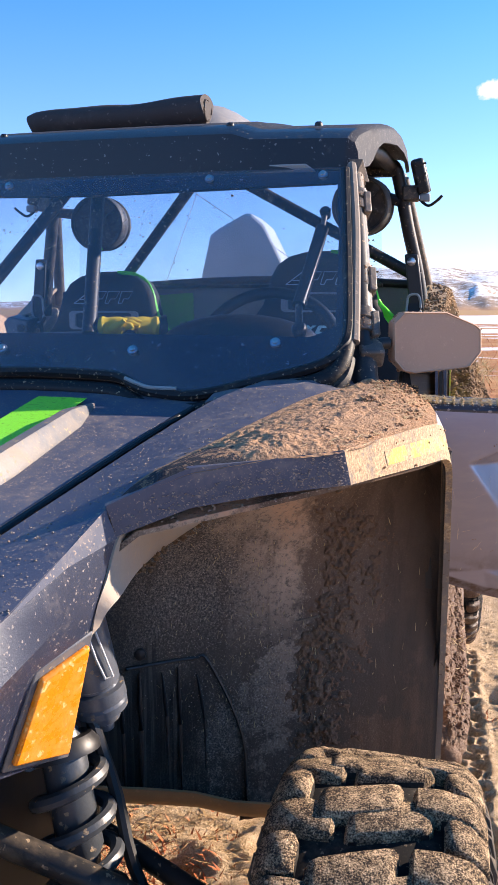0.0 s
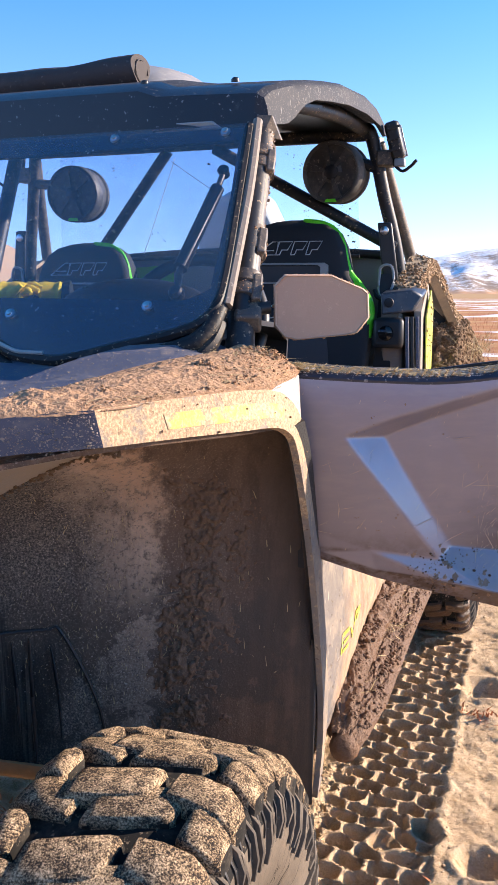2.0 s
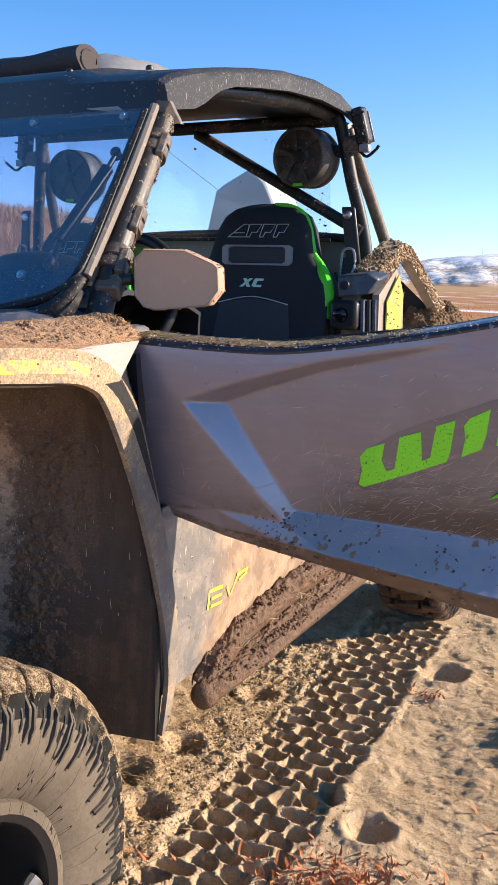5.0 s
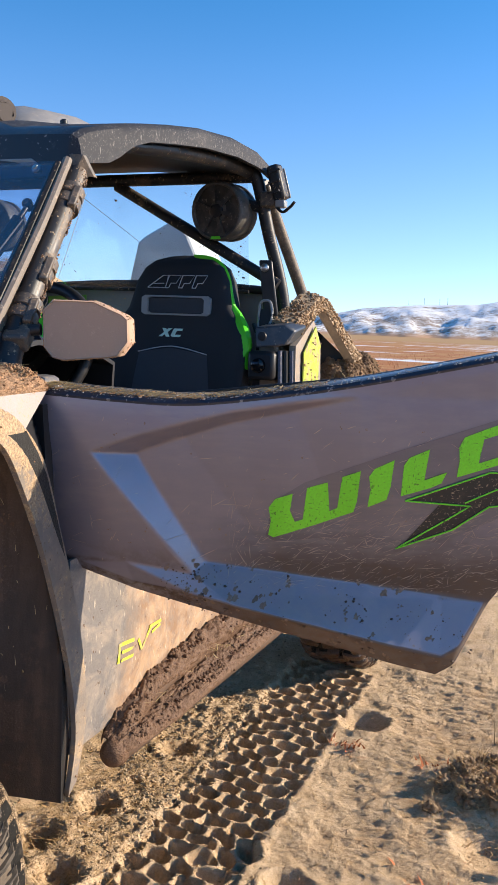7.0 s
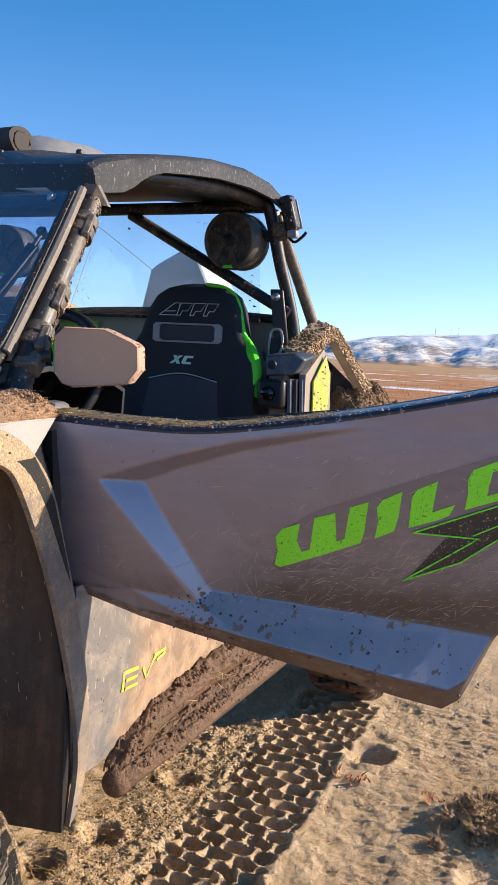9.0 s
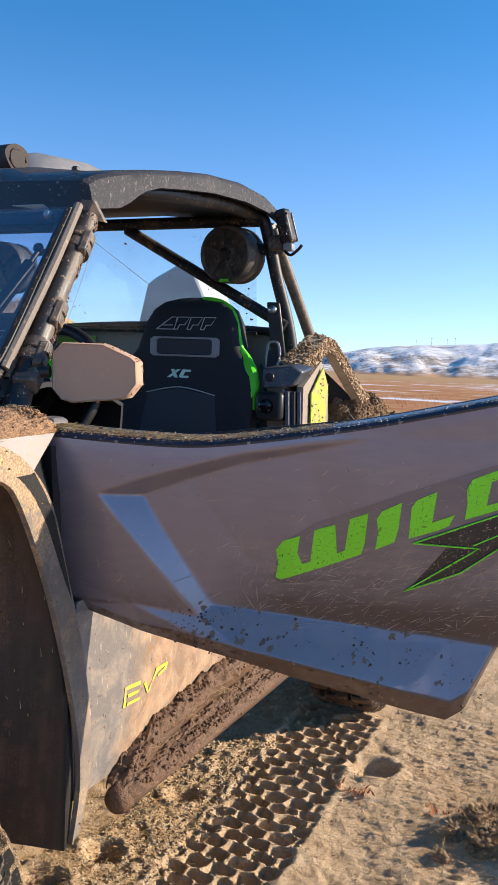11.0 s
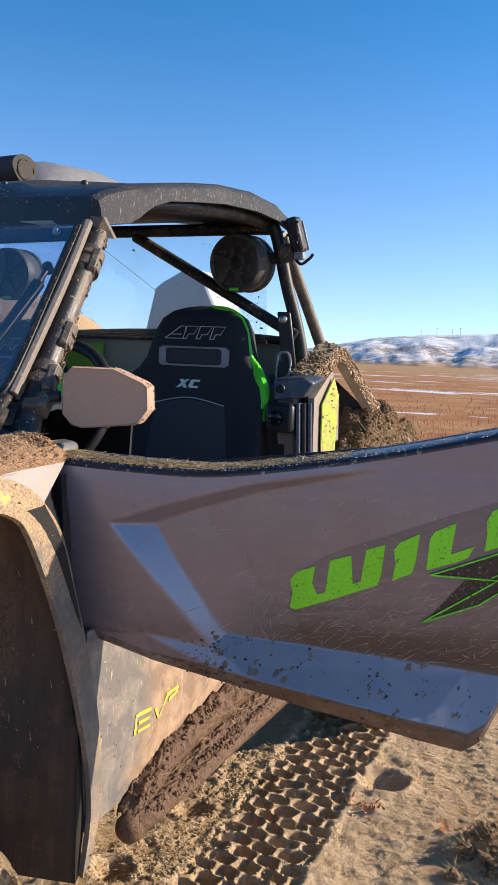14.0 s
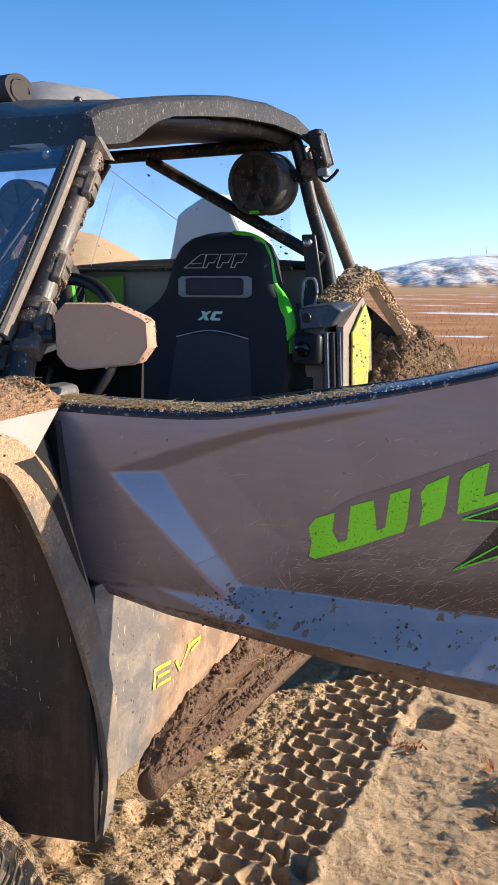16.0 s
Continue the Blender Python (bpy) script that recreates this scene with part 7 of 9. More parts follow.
    for a, b in (((-0.052, 1.236), (-0.018, 1.262)), ((-0.040, 1.262), (-0.026, 1.236))):
        part("small_mark", prism([f(a[0], a[1]), f(a[0] + 0.012, a[1]), f(b[0] + 0.012, b[1]), f(b[0], b[1])], (0, -0.002, 0)), M_MINT, st)
    part("small_mark", prism([f(-0.010, 1.240), f(-0.004, 1.236), f(0.022, 1.236), f(0.024, 1.243), f(0.004, 1.243), f(0.010, 1.255), f(0.028, 1.255), f(0.030, 1.262), f(0.002, 1.262), f(-0.002, 1.258)], (0, -0.002, 0)), M_MINT, st)
    part("cushion", closed_loft([[(cx + 0.24 * a * k, y, z) for a, z in ((-1, 0.62), (-1, h - 0.02), (-0.85, h + 0.02), (-0.5, h - 0.015), (0.5, h - 0.015), (0.85, h + 0.02), (1, h - 0.02), (1, 0.62))] for y, h, k in ((2.08, 0.76, 0.9), (2.12, 0.79, 1.0), (2.35, 0.78, 1.0), (2.58, 0.76, 0.95))]), M_FABRIC2, st)
    return st


def seat_y(z):
    return 2.652 + 0.15 * (z - 1.30)


def seat_t(z):
    return table(z, [(0.6, 0.06), (1.1, 0.062), (1.28, 0.066), (1.36, 0.070), (1.44, 0.064), (1.475, 0.045), (1.49, 0.012)])


def bmesh_seat(cx):
    rows = []
    for z, w in SEAT_W:
        t = seat_t(z)
        row = []
        for k in range(28):
            a = 2 * math.pi * k / 28
            c, s_ = math.cos(a), math.sin(a)
            ex = 0.55
            px = w * math.copysign(abs(c) ** ex, c)
            py = t * math.copysign(abs(s_) ** ex, s_)
            hug = 0.055 * max(0.0, abs(px / max(w, 0.01)) - 0.72) / 0.28 if z < 1.29 else 0.012 * max(0.0, abs(px / max(w, 0.01)) - 0.72) / 0.28
            row.append((cx + px, seat_y(z) + py - hug, z))
        rows.append(row)
    return closed_loft(rows)


seat(0.335, "seats")
seat(-0.368, "seats").location.z -= 0.056


# ---- driver's door, swung open ----
def door_pt(x, z, off=0.0):
    crown = 0.62 * max(0.0, (1.17 - z) * (z - 0.80)) + 0.05 * max(0.0, (x - 0.67) * (1.50 - x))
    return Vector((x, 1.41 + 0.32 * (x - 0.68) + 0.25 * (1.16 - z) + off - crown * 0.7 + 0.5 * max(0.0, z - 0.98) ** 2, z))


DOOR_V = dict(
    t0=(0.672, 1.150, 0), t1=(0.804, 1.143, 0), t2=(0.918, 1.142, 0), t3=(1.039, 1.158, 0), t4=(1.188, 1.186, 0), t5=(1.382, 1.232, 0), t6=(1.500, 1.262, 0),
    l1=(0.664, 1.04, 0.004), l2=(0.666, 0.900, 0.006), l3=(0.690, 0.856, 0.004),
    g0=(0.760, 1.053, 0), g1=(0.833, 1.082, 0), g2=(0.916, 1.109, 0), g3=(0.996, 1.132, 0), g4=(1.092, 1.151, 0), g5=(1.189, 1.166, 0), g6=(1.500, 1.245, 0),
    r0=(0.810, 1.0472, 0.050), r1=(0.892, 1.0804, 0.052), r2=(0.980, 1.1123, 0.042), r3=(1.086, 1.1384, 0.022),
    p0=(0.9217, 0.8499, 0.0365), p1=(1.053, 0.837, 0.040), p2=(1.196, 0.8227, 0.042), p3=(1.3195, 0.8113, 0.040), p4=(1.403, 0.805, 0.037), p5=(1.49, 0.95, 0.03),
    c0=(0.905, 0.832, 0.006), c1=(0.793, 0.849, 0.004),
    k0=(0.711, 0.8448, 0.005), k1=(0.804, 0.810, -0.001), k2=(0.9065, 0.798, -0.016), k3=(0.985, 0.781, -0.024), k4=(1.072, 0.764, -0.030), k5=(1.166, 0.743, -0.032), k6=(1.259, 0.720, -0.030), k7=(1.331, 0.704, -0.026), k8=(1.360, 0.723, -0.015), k9=(1.394, 0.798, 0.034),
    b0=(0.704, 0.831, 0.010), b1=(0.797, 0.794, 0.008), b2=(0.890, 0.769, 0.006), b3=(0.969, 0.750, 0.002), b4=(1.059, 0.725, 0.0), b5=(1.155, 0.701, 0.0), b6=(1.243, 0.676, 0.0), b7=(1.318, 0.659, 0.0), b8=(1.348, 0.681, 0.0), b9=(1.3964, 0.796, 0.046))
DOOR_F = ["t0 t1 g1", "t0 g1 g0", "l1 t0 g0", "t1 t2 g2", "t1 g2 g1", "t2 t3 g3", "t2 g3 g2", "t3 t4 g4", "t3 g4 g3", "t4 g5 g4", "t4 t5 g5", "t5 t6 g6", "t5 g6 g5",
          "g0 g1 r0", "g1 g2 r1", "g1 r1 r0", "g2 g3 r2", "g2 r2 r1", "g3 g4 r3", "g3 r3 r2", "g4 g5 r3", "g0 r0 p0", "g0 p0 c0",
          "l1 g0 c1", "l1 c1 l2", "g0 c0 c1", "l2 c1 l3", "l3 c1 k0", "c1 k1 k0", "c1 c0 k2", "c1 k2 k1", "c0 p0 k3", "c0 k3 k2", "p0 p1 k4", "p0 k4 k3", "p1 p2 k5", "p1 k5 k4", "p2 p3 k6", "p2 k6 k5", "p3 p4 k9", "p3 k9 k8", "p3 k8 k7", "p3 k7 k6",
          "r0 r1 p0", "r1 p1 p0", "r1 r2 p1", "r2 r3 p1", "r3 p2 p1", "r3 g5 p2", "g5 p3 p2", "g5 g6 p3", "g6 p4 p3", "g6 p5 p4",
          "l3 k0 b0", "k0 k1 b1", "k0 b1 b0", "k1 k2 b2", "k1 b2 b1", "k2 k3 b3", "k2 b3 b2", "k3 k4 b4", "k3 b4 b3", "k4 k5 b5", "k4 b5 b4", "k5 k6 b6", "k5 b6 b5", "k6 k7 b7", "k6 b7 b6", "k7 k8 b8", "k7 b8 b7", "k8 k9 b9", "k8 b9 b8", "p4 b9 k9"]


def door_raw(x, z):
    """Depth of the door's folded skin before its edges are rounded."""
    out, best = np.zeros_like(x), np.full_like(x, -1e9)
    for f in DOOR_F:
        (x0, z0, a), (x1, z1, b), (x2, z2, c) = [DOOR_V[k] for k in f.split()]
        d = (z1 - z2) * (x0 - x2) + (x2 - x1) * (z0 - z2)
        if abs(d) < 1e-9:
            continue
        u = ((z1 - z2) * (x - x2) + (x2 - x1) * (z - z2)) / d
        v = ((z2 - z0) * (x - x2) + (x0 - x2) * (z - z2)) / d
        inside = np.minimum(np.minimum(u, v), 1 - u - v)
        hit = inside > best
        best = np.where(hit, inside, best)
        u, v = np.clip(u, 0, 1), np.clip(v, 0, 1)
        out = np.where(hit, a * u + b * v + c * (1 - u - v), out)
    return out


def door_off(x, z):
    """The skin with edges rounded to a few millimetres, as in a moulding."""
    x, z = np.asarray(x, float), np.asarray(z, float)
    tot, wsum = 2.0 * door_raw(x, z), 2.0
    for r, w, n in ((0.0015, 1.0, 6), (0.0032, 0.5, 8)):
        for k in range(n):
            a = 2 * math.pi * k / n + r * 99
            tot, wsum = tot + w * door_raw(x + r * math.cos(a), z + r * math.sin(a)), wsum + w
    return tot / wsum


def door_on(x, z, lift=0.0):
    return door_pt(x, z, float(door_off(np.array([x]), np.array([z]))[0]) - lift)


def chain(pts, step=0.012):
    """Even points along straight lines through pts."""
    out = []
    for a, b in zip(pts, pts[1:]):
        a, b = Vector((a[0], 0, a[1])), Vector((b[0], 0, b[1]))
        k = max(1, int((b - a).length / step))
        out += [a.lerp(b, i / k) for i in range(k)]
    return out + [Vector((pts[-1][0], 0, pts[-1][1]))]


def door_plate(outline, lift):
    """Thin vinyl that follows the door's skin, with a closed rim."""
    bm = bmesh.new()
    rim = chain(list(outline) + [outline[0]])[:-1]
    f = bm.faces.new([bm.verts.new(p) for p in rim])
    bmesh.ops.triangulate(bm, faces=[f], ngon_method="EAR_CLIP")
    for i in range(2):
        bmesh.ops.subdivide_edges(bm, edges=[e for e in bm.edges if e.calc_length() > 0.025], cuts=1)
        bmesh.ops.triangulate(bm, faces=bm.faces, quad_method="SHORT_EDGE", ngon_method="EAR_CLIP")
    vs = list(bm.verts)
    off = door_off([v.co.x for v in vs], [v.co.z for v in vs])
    for v, o in zip(vs, off):
        v.co = door_pt(v.co.x, v.co.z, float(o) - lift)
    bm.normal_update()
    if sum(f.normal.y * f.calc_area() for f in bm.faces) > 0:
        bmesh.ops.reverse_faces(bm, faces=bm.faces)
    ext = bmesh.ops.extrude_face_region(bm, geom=bm.faces[:])
    bmesh.ops.translate(bm, vec=Vector((0, -0.0003, 0)), verts=[v for v in ext["geom"] if isinstance(v, bmesh.types.BMVert)])
    return bm


def edge_line(names, n):
    pts = chain([DOOR_V[k][:2] for k in names], 0.004)
    L = np.cumsum([0] + [(b - a).length for a, b in zip(pts, pts[1:])])
    q = np.linspace(0, L[-1], n)
    return np.stack([np.interp(q, L, [p.x for p in pts]), np.interp(q, L, [p.z for p in pts])], -1)


def door_skin():
    """A fine sheet stretched between the door's four outline curves."""
    nu, nv = 250, 150
    T, B = edge_line(["t0", "t1", "t2", "t3", "t4", "t5", "t6"], nu), edge_line(["b0", "b1", "b2", "b3", "b4", "b5", "b6", "b7"], nu)
    Lf, R = edge_line(["t0", "l1", "l2", "l3", "b0"], nv), edge_line(["t6", "p5", "b9", "b8", "b7"], nv)
    for C in (T, B, Lf, R):
        for k in range(6):
            C[1:-1] = 0.25 * C[:-2] + 0.5 * C[1:-1] + 0.25 * C[2:]
    u, v = np.linspace(0, 1, nu)[:, None, None], np.linspace(0, 1, nv)[None, :, None]
    g = (1 - v) * T[:, None] + v * B[:, None] + (1 - u) * Lf[None] + u * R[None] - ((1 - u) * (1 - v) * T[0] + u * (1 - v) * T[-1] + (1 - u) * v * B[0] + u * v * B[-1])
    off = door_off(g[:, :, 0], g[:, :, 1])
    verts = [tuple(door_pt(float(g[i, j, 0]), float(g[i, j, 1]), float(off[i, j]))) for i in range(nu) for j in range(nv)]
    bm = bmesh.new()
    vs = [bm.verts.new(p) for p in verts]
    for i in range(nu - 1):
        for j in range(nv - 1):
            bm.faces.new((vs[i * nv + j], vs[i * nv + j + 1], vs[(i + 1) * nv + j + 1], vs[(i + 1) * nv + j]))
    return bm


def door_slivers(marks):
    """Thin dried splash lines lying on the door: (x, z, angle, length, width)."""
    V, F = [], []
    q = np.array([(x + math.cos(a) * L * t, z + math.sin(a) * L * t) for x, z, a, L, w in marks for t in (0.0, 0.4, 1.0)])
    off = door_off(q[:, 0], q[:, 1])
    for i, (x, z, a, L, w) in enumerate(marks):
        k = len(V)
        for j, ww in enumerate((0.25, 1.0, 0.15)):
            px, pz = q[3 * i + j]
            for sg in (-1, 1):
                V.append(tuple(door_pt(px - math.sin(a) * sg * w * ww, pz + math.cos(a) * sg * w * ww, float(off[3 * i + j]) - 0.0012)))
        F += [(k, k + 1, k + 3, k + 2), (k + 2, k + 3, k + 5, k + 4)]
    me = bpy.data.meshes.new("splash_line")
    me.from_pydata(V, [], F)
    return me


def door_blots(blots, rng):
    """Thin irregular patches of dried mud on the door: (x, z, radius)."""
    V, F, q = [], [], []
    for x, z, r in blots:
        q.append((x, z))
        for k in range(11):
            rr = r * rng.uniform(0.45, 1.25)
            q.append((x + rr * math.cos(k * 2 * math.pi / 11), z + rr * 1.2 * math.sin(k * 2 * math.pi / 11)))
    off = door_off([p[0] for p in q], [p[1] for p in q])
    for i, (p, o) in enumerate(zip(q, off)):
        V.append(tuple(door_pt(p[0], p[1], float(o) - (0.0016 if i % 12 == 0 else 0.0002))))
    for b in range(len(blots)):
        F += [(12 * b, 12 * b + 1 + k, 12 * b + 1 + (k + 1) % 11) for k in range(11)]
    me = bpy.data.meshes.new("mud_smear")
    me.from_pydata(V, [], F)
    me.polygons.foreach_set("use_smooth", [True] * len(F))
    return me


def door():
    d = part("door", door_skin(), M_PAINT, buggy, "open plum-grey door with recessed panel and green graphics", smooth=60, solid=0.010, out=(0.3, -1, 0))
    # capped top edge, wide and mud-spattered
    cap_f = [DOOR_V[k][:2] for k in ("t0", "t1", "t2", "t3", "t4", "t5", "t6")]
    rows = []
    for dy, dz in ((0.001, -0.006), (-0.002, 0.000), (0.003, 0.006), (0.014, 0.009), (0.044, 0.013), (0.056, 0.010), (0.056, -0.02)):
        rows.append([door_pt(p.x, p.z + dz, dy) for p in spline([Vector((x, 0, z)) for x, z in cap_f], 60)])
    part("door_cap", sheet(rows), M_CAP, d, "dark textured top edge with mud specks", solid=0.004, out=(0, -0.2, 1))
    part("inner_lip", tube([door_pt(p.x, p.z + 0.012, 0.061) for p in spline([Vector((x, 0, z)) for x, z in cap_f], 40)], 0.0035, 1, 6), M_BODYPALE, d, "pale inner panel edge")
    # Black tube added in place of the dark gap along the door's left edge.
    part("edge_gap_line", tube([door_pt(0.668, 1.146, 0.006), door_pt(0.658, 1.04, 0.008), door_pt(0.660, 0.900, 0.010), door_pt(0.684, 0.856, 0.010)], 0.0070, 16, 8), M_RUBBERSEAL, d)
    part("inner_panel", prism([door_pt(x, z, 0.068) for x, z in ((0.70, 1.13), (1.48, 1.24), (1.44, 0.84), (1.33, 0.76), (0.74, 0.90))], (-0.002, 0.006, 0)), M_BLACK, d, bevel=0.002)
    part("door_hinge", block((0.672, 1.475, 1.04), (0.03, 0.03, 0.06)), M_STEEL, d, bevel=0.006)
    part("door_hinge", block((0.672, 1.505, 0.90), (0.03, 0.03, 0.06)), M_STEEL, d, bevel=0.006)
    part("decal", door_plate(((1.097, 1.013), (1.248, 1.078), (1.402, 1.139), (1.458, 1.162), (1.468, 1.001), (1.337, 0.926), (1.245, 0.892), (1.189, 0.895), (1.115, 0.910), (1.038, 0.899), (1.025, 0.908), (1.043, 0.974)), 0.0006), M_DECAL, d)
    bars = [((1.035, 0.963), (1.048, 0.980), (1.078, 0.992), (1.073, 0.966), (1.067, 0.952), (1.065, 0.934), (1.092, 0.945), (1.102, 1.004), (1.136, 1.016), (1.123, 0.957), (1.150, 0.970), (1.161, 1.028), (1.192, 1.041), (1.184, 0.986), (1.177, 0.965), (1.117, 0.938), (1.039, 0.906), (1.030, 0.910), (1.040, 0.950)),
            ((1.205, 1.032), (1.214, 1.046), (1.245, 1.063), (1.239, 1.016), (1.232, 0.992), (1.201, 0.976), (1.207, 1.009), (1.211, 1.036)),
            ((1.260, 1.055), (1.268, 1.068), (1.299, 1.084), (1.291, 1.030), (1.327, 1.046), (1.318, 1.026), (1.301, 1.017), (1.255, 1.000), (1.264, 1.058)),
            ((1.344, 1.090), (1.352, 1.107), (1.384, 1.122), (1.375, 1.064), (1.368, 1.048), (1.342, 1.038), (1.349, 1.094)), ((1.384, 1.122), (1.442, 1.147), (1.439, 1.127), (1.381, 1.105)), ((1.368, 1.048), (1.375, 1.064), (1.433, 1.087), (1.425, 1.070)), ((1.418, 1.119), (1.439, 1.127), (1.433, 1.087), (1.414, 1.080))]
    for b in bars:
        part("graphic_bar", door_plate(b, 0.0016), M_GREEN, d)
    bolt = [(1.262, 0.992), (1.394, 1.049), (1.474, 1.051), (1.477, 1.001), (1.394, 0.988), (1.337, 0.942), (1.245, 0.900), (1.365, 0.988)]
    part("bolt_mark", door_plate(bolt, 0.0012), M_DECALDARK, d)
    part("bolt_outline", tube([door_on(p.x, p.z, 0.0030) for p in chain(bolt + bolt[:1])], 0.0015, 1, 6), M_GREEN, d, "thin green outline")
    part("bolt_outline", tube([door_on(p.x, p.z, 0.0030) for p in chain([(1.356, 0.993), (1.408, 1.021), (1.457, 1.044)])], 0.0013, 1, 6), M_GREEN, d)
    rng = random.Random(51)
    marks = []
    for i in range(1300):
        low = rng.random() < 0.62
        x, z = (rng.uniform(0.96, 1.48), rng.uniform(0.81, 0.97)) if low else (rng.uniform(0.68, 1.48), rng.uniform(0.84, 1.13))
        if not low and rng.random() < 0.55:
            continue
        a = rng.gauss(0.42, 0.35) if x > 1.0 else rng.gauss(1.1, 0.6)
        if rng.random() < 0.15:
            a = rng.uniform(0, math.pi)
        marks.append((x, z, a, 0.004 + 0.036 * rng.random() ** 2.6, 0.00022 + 0.0006 * rng.random() ** 2.5))
    stuff("splash_line", door_slivers(marks), M_SPLASH, d)
    path = spline([Vector((x, 0, z)) for x, z in cap_f], 60)
    pts, sz = [], []
    for i in range(3200):
        q = rng.uniform(0, 59.99)
        p = path[int(q)].lerp(path[int(q) + 1], q % 1)
        dy = rng.uniform(0.0, 0.056)
        pts.append(door_pt(p.x, p.z + (0.006 if dy < 0.006 else 0.0075 + 0.10 * dy), dy))
        sz.append(0.0004 + 0.0020 * rng.random() ** 3)
    for i in range(14):
        p = path[rng.randrange(60)]
        q = door_pt(p.x, p.z + 0.012, rng.uniform(0.01, 0.05))
        for j in range(6):
            pts.append(q + Vector((rng.gauss(0, 0.004), rng.gauss(0, 0.004), 0)))
            sz.append(rng.uniform(0.001, 0.0028))
    stuff("speckled_mud", clods(pts, sz, 17, 0.5, 0.1), M_FLECK, d)
    # brown lumps and thin smears on the lower flange and by the strip's foot
    def flange_spot():
        x = rng.uniform(0.86, 1.38) if rng.random() < 0.75 else rng.gauss(0.915, 0.022)
        z = lerp(lerp(0.850, 0.805, (x - 0.9) / 0.5), lerp(0.765, 0.665, (x - 0.89) / 0.43), rng.random())
        return x, z

    blots = []
    for i in range(150):
        x, z = flange_spot() if i < 120 else (rng.uniform(0.70, 1.45), rng.uniform(0.88, 1.12))
        r = (0.0010 + 0.0050 * rng.random() ** 2.5) * (1.0 if i < 120 else 0.4)
        for j in range(rng.randrange(1, 4)):
            blots.append((x + rng.gauss(0, r), z + rng.gauss(0, r), r * rng.uniform(0.5, 1.1)))
    stuff("mud_smear", door_blots(blots, rng), M_SMEAR, d)
    pts, sz = [], []
    for i in range(110):
        x, z = flange_spot()
        for j in range(rng.randrange(1, 5)):
            pts.append((x + rng.gauss(0, 0.004), z + rng.gauss(0, 0.004)))
            sz.append(0.0005 + 0.0030 * rng.random() ** 3)
    off = door_off([p[0] for p in pts], [p[1] for p in pts])
    stuff("mud_spatter", clods([door_pt(p[0], p[1], float(o)) for p, o in zip(pts, off)], sz, 19, 0.8, 0.0), M_WETMUD, d)
    pts = [door_pt(p.x, p.z + 0.0085 + 0.10 * e + rng.uniform(0, 0.002), e) for p, e in [(path[int(60 * rng.random() ** 1.8 * 0.62)], rng.uniform(0.002, 0.054)) for i in range(1500)]]
    stuff("straw", straws(pts, [rng.uniform(0.008, 0.030) for p in pts], 23, 0.0009, 0.04, 0.1), M_STRAW, d)
    pts = [door_pt(p.x, p.z + 0.008 + 0.10 * e, e) for p, e in [(path[int(60 * rng.random() ** 1.8 * 0.62)], rng.uniform(0.0, 0.054)) for i in range(900)]]
    stuff("mud_crumb", clods(pts, [0.0006 + 0.0026 * rng.random() ** 2 for p in pts], 24, 0.6, 0.1), M_MUD, d)
    return d


door()

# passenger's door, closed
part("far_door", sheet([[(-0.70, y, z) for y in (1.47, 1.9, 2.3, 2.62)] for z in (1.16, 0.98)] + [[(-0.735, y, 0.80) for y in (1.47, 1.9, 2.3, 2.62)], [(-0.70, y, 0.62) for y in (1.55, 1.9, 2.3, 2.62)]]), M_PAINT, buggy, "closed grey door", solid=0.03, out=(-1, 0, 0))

# ---- rear of the cab ----
rear = part("rear_bulkhead", sheet([[(x, 2.80 + 0.02 * (1 - (x / 0.6) ** 2), z + 0.055 * (1 - ((x - 0.15) / 0.8) ** 2) * k) for x in (-0.60, -0.5, -0.4, -0.3, -0.2, -0.1, 0, 0.1, 0.2, 0.3, 0.4, 0.5, 0.60)] for z, k in ((1.345, 1), (1.27, 1), (1.10, 0.5), (0.5, 0))]), M_BULK, buggy, "grey rear bulkhead behind the seats", solid=0.012, out=(0, -1, 0))
part("bulkhead_rim", tube([(x, 2.795, 1.352 + 0.055 * (1 - ((x - 0.15) / 0.8) ** 2)) for x in (-0.60, -0.45, -0.3, -0.15, 0, 0.15, 0.3, 0.45, 0.60)], 0.014, 30, 10), M_BLACK, rear)
part("green_graphic", sheet([[(x, 2.788 + 0.018 * (1 - (x / 0.6) ** 2), z + 0.055 * (1 - ((x - 0.15) / 0.8) ** 2)) for x in (-0.58, -0.45, -0.3, -0.2, -0.13)] for z in (1.318, 1.25, 1.15)]), M_PANELGREEN, rear, solid=0.003, out=(0, -1, 0))
pane = part("rear_window", prism([(-0.515, 2.735, 1.385), (0.515, 2.735, 1.385), (0.50, 2.725, 1.715), (-0.50, 2.725, 1.715)], (0, 0.004, 0)), M_REARPANE, buggy, "clear spattered rear window sheet")
pane.visible_shadow = False
part("window_edge", tube([(-0.515, 2.735, 1.385), (0.515, 2.735, 1.385)], 0.006, 1, 8), M_TRIM, pane)
pts, sz = [], []
for i in range(150):
    pts.append((0.47 + rng.gauss(0, 0.035), 2.731, 1.46 + rng.gauss(0, 0.05)))
    sz.append(0.0006 + 0.0035 * rng.random() ** 3)
for i in range(60):
    pts.append((rng.uniform(-0.5, 0.45), 2.731, rng.uniform(1.42, 1.68)))
    sz.append(abs(rng.gauss(0, 0.0012)) + 0.0006)
stuff("spatter", clods([p for p in pts if p[0] < 0.51 and p[2] > 1.39], sz, 25, 1.0, 0.0), M_WETMUD, pane)
part("crack_line", tube([(-0.12, 2.728, 1.70), (0.27, 2.728, 1.44)], 0.0009, 1, 5), M_SILVER, pane)
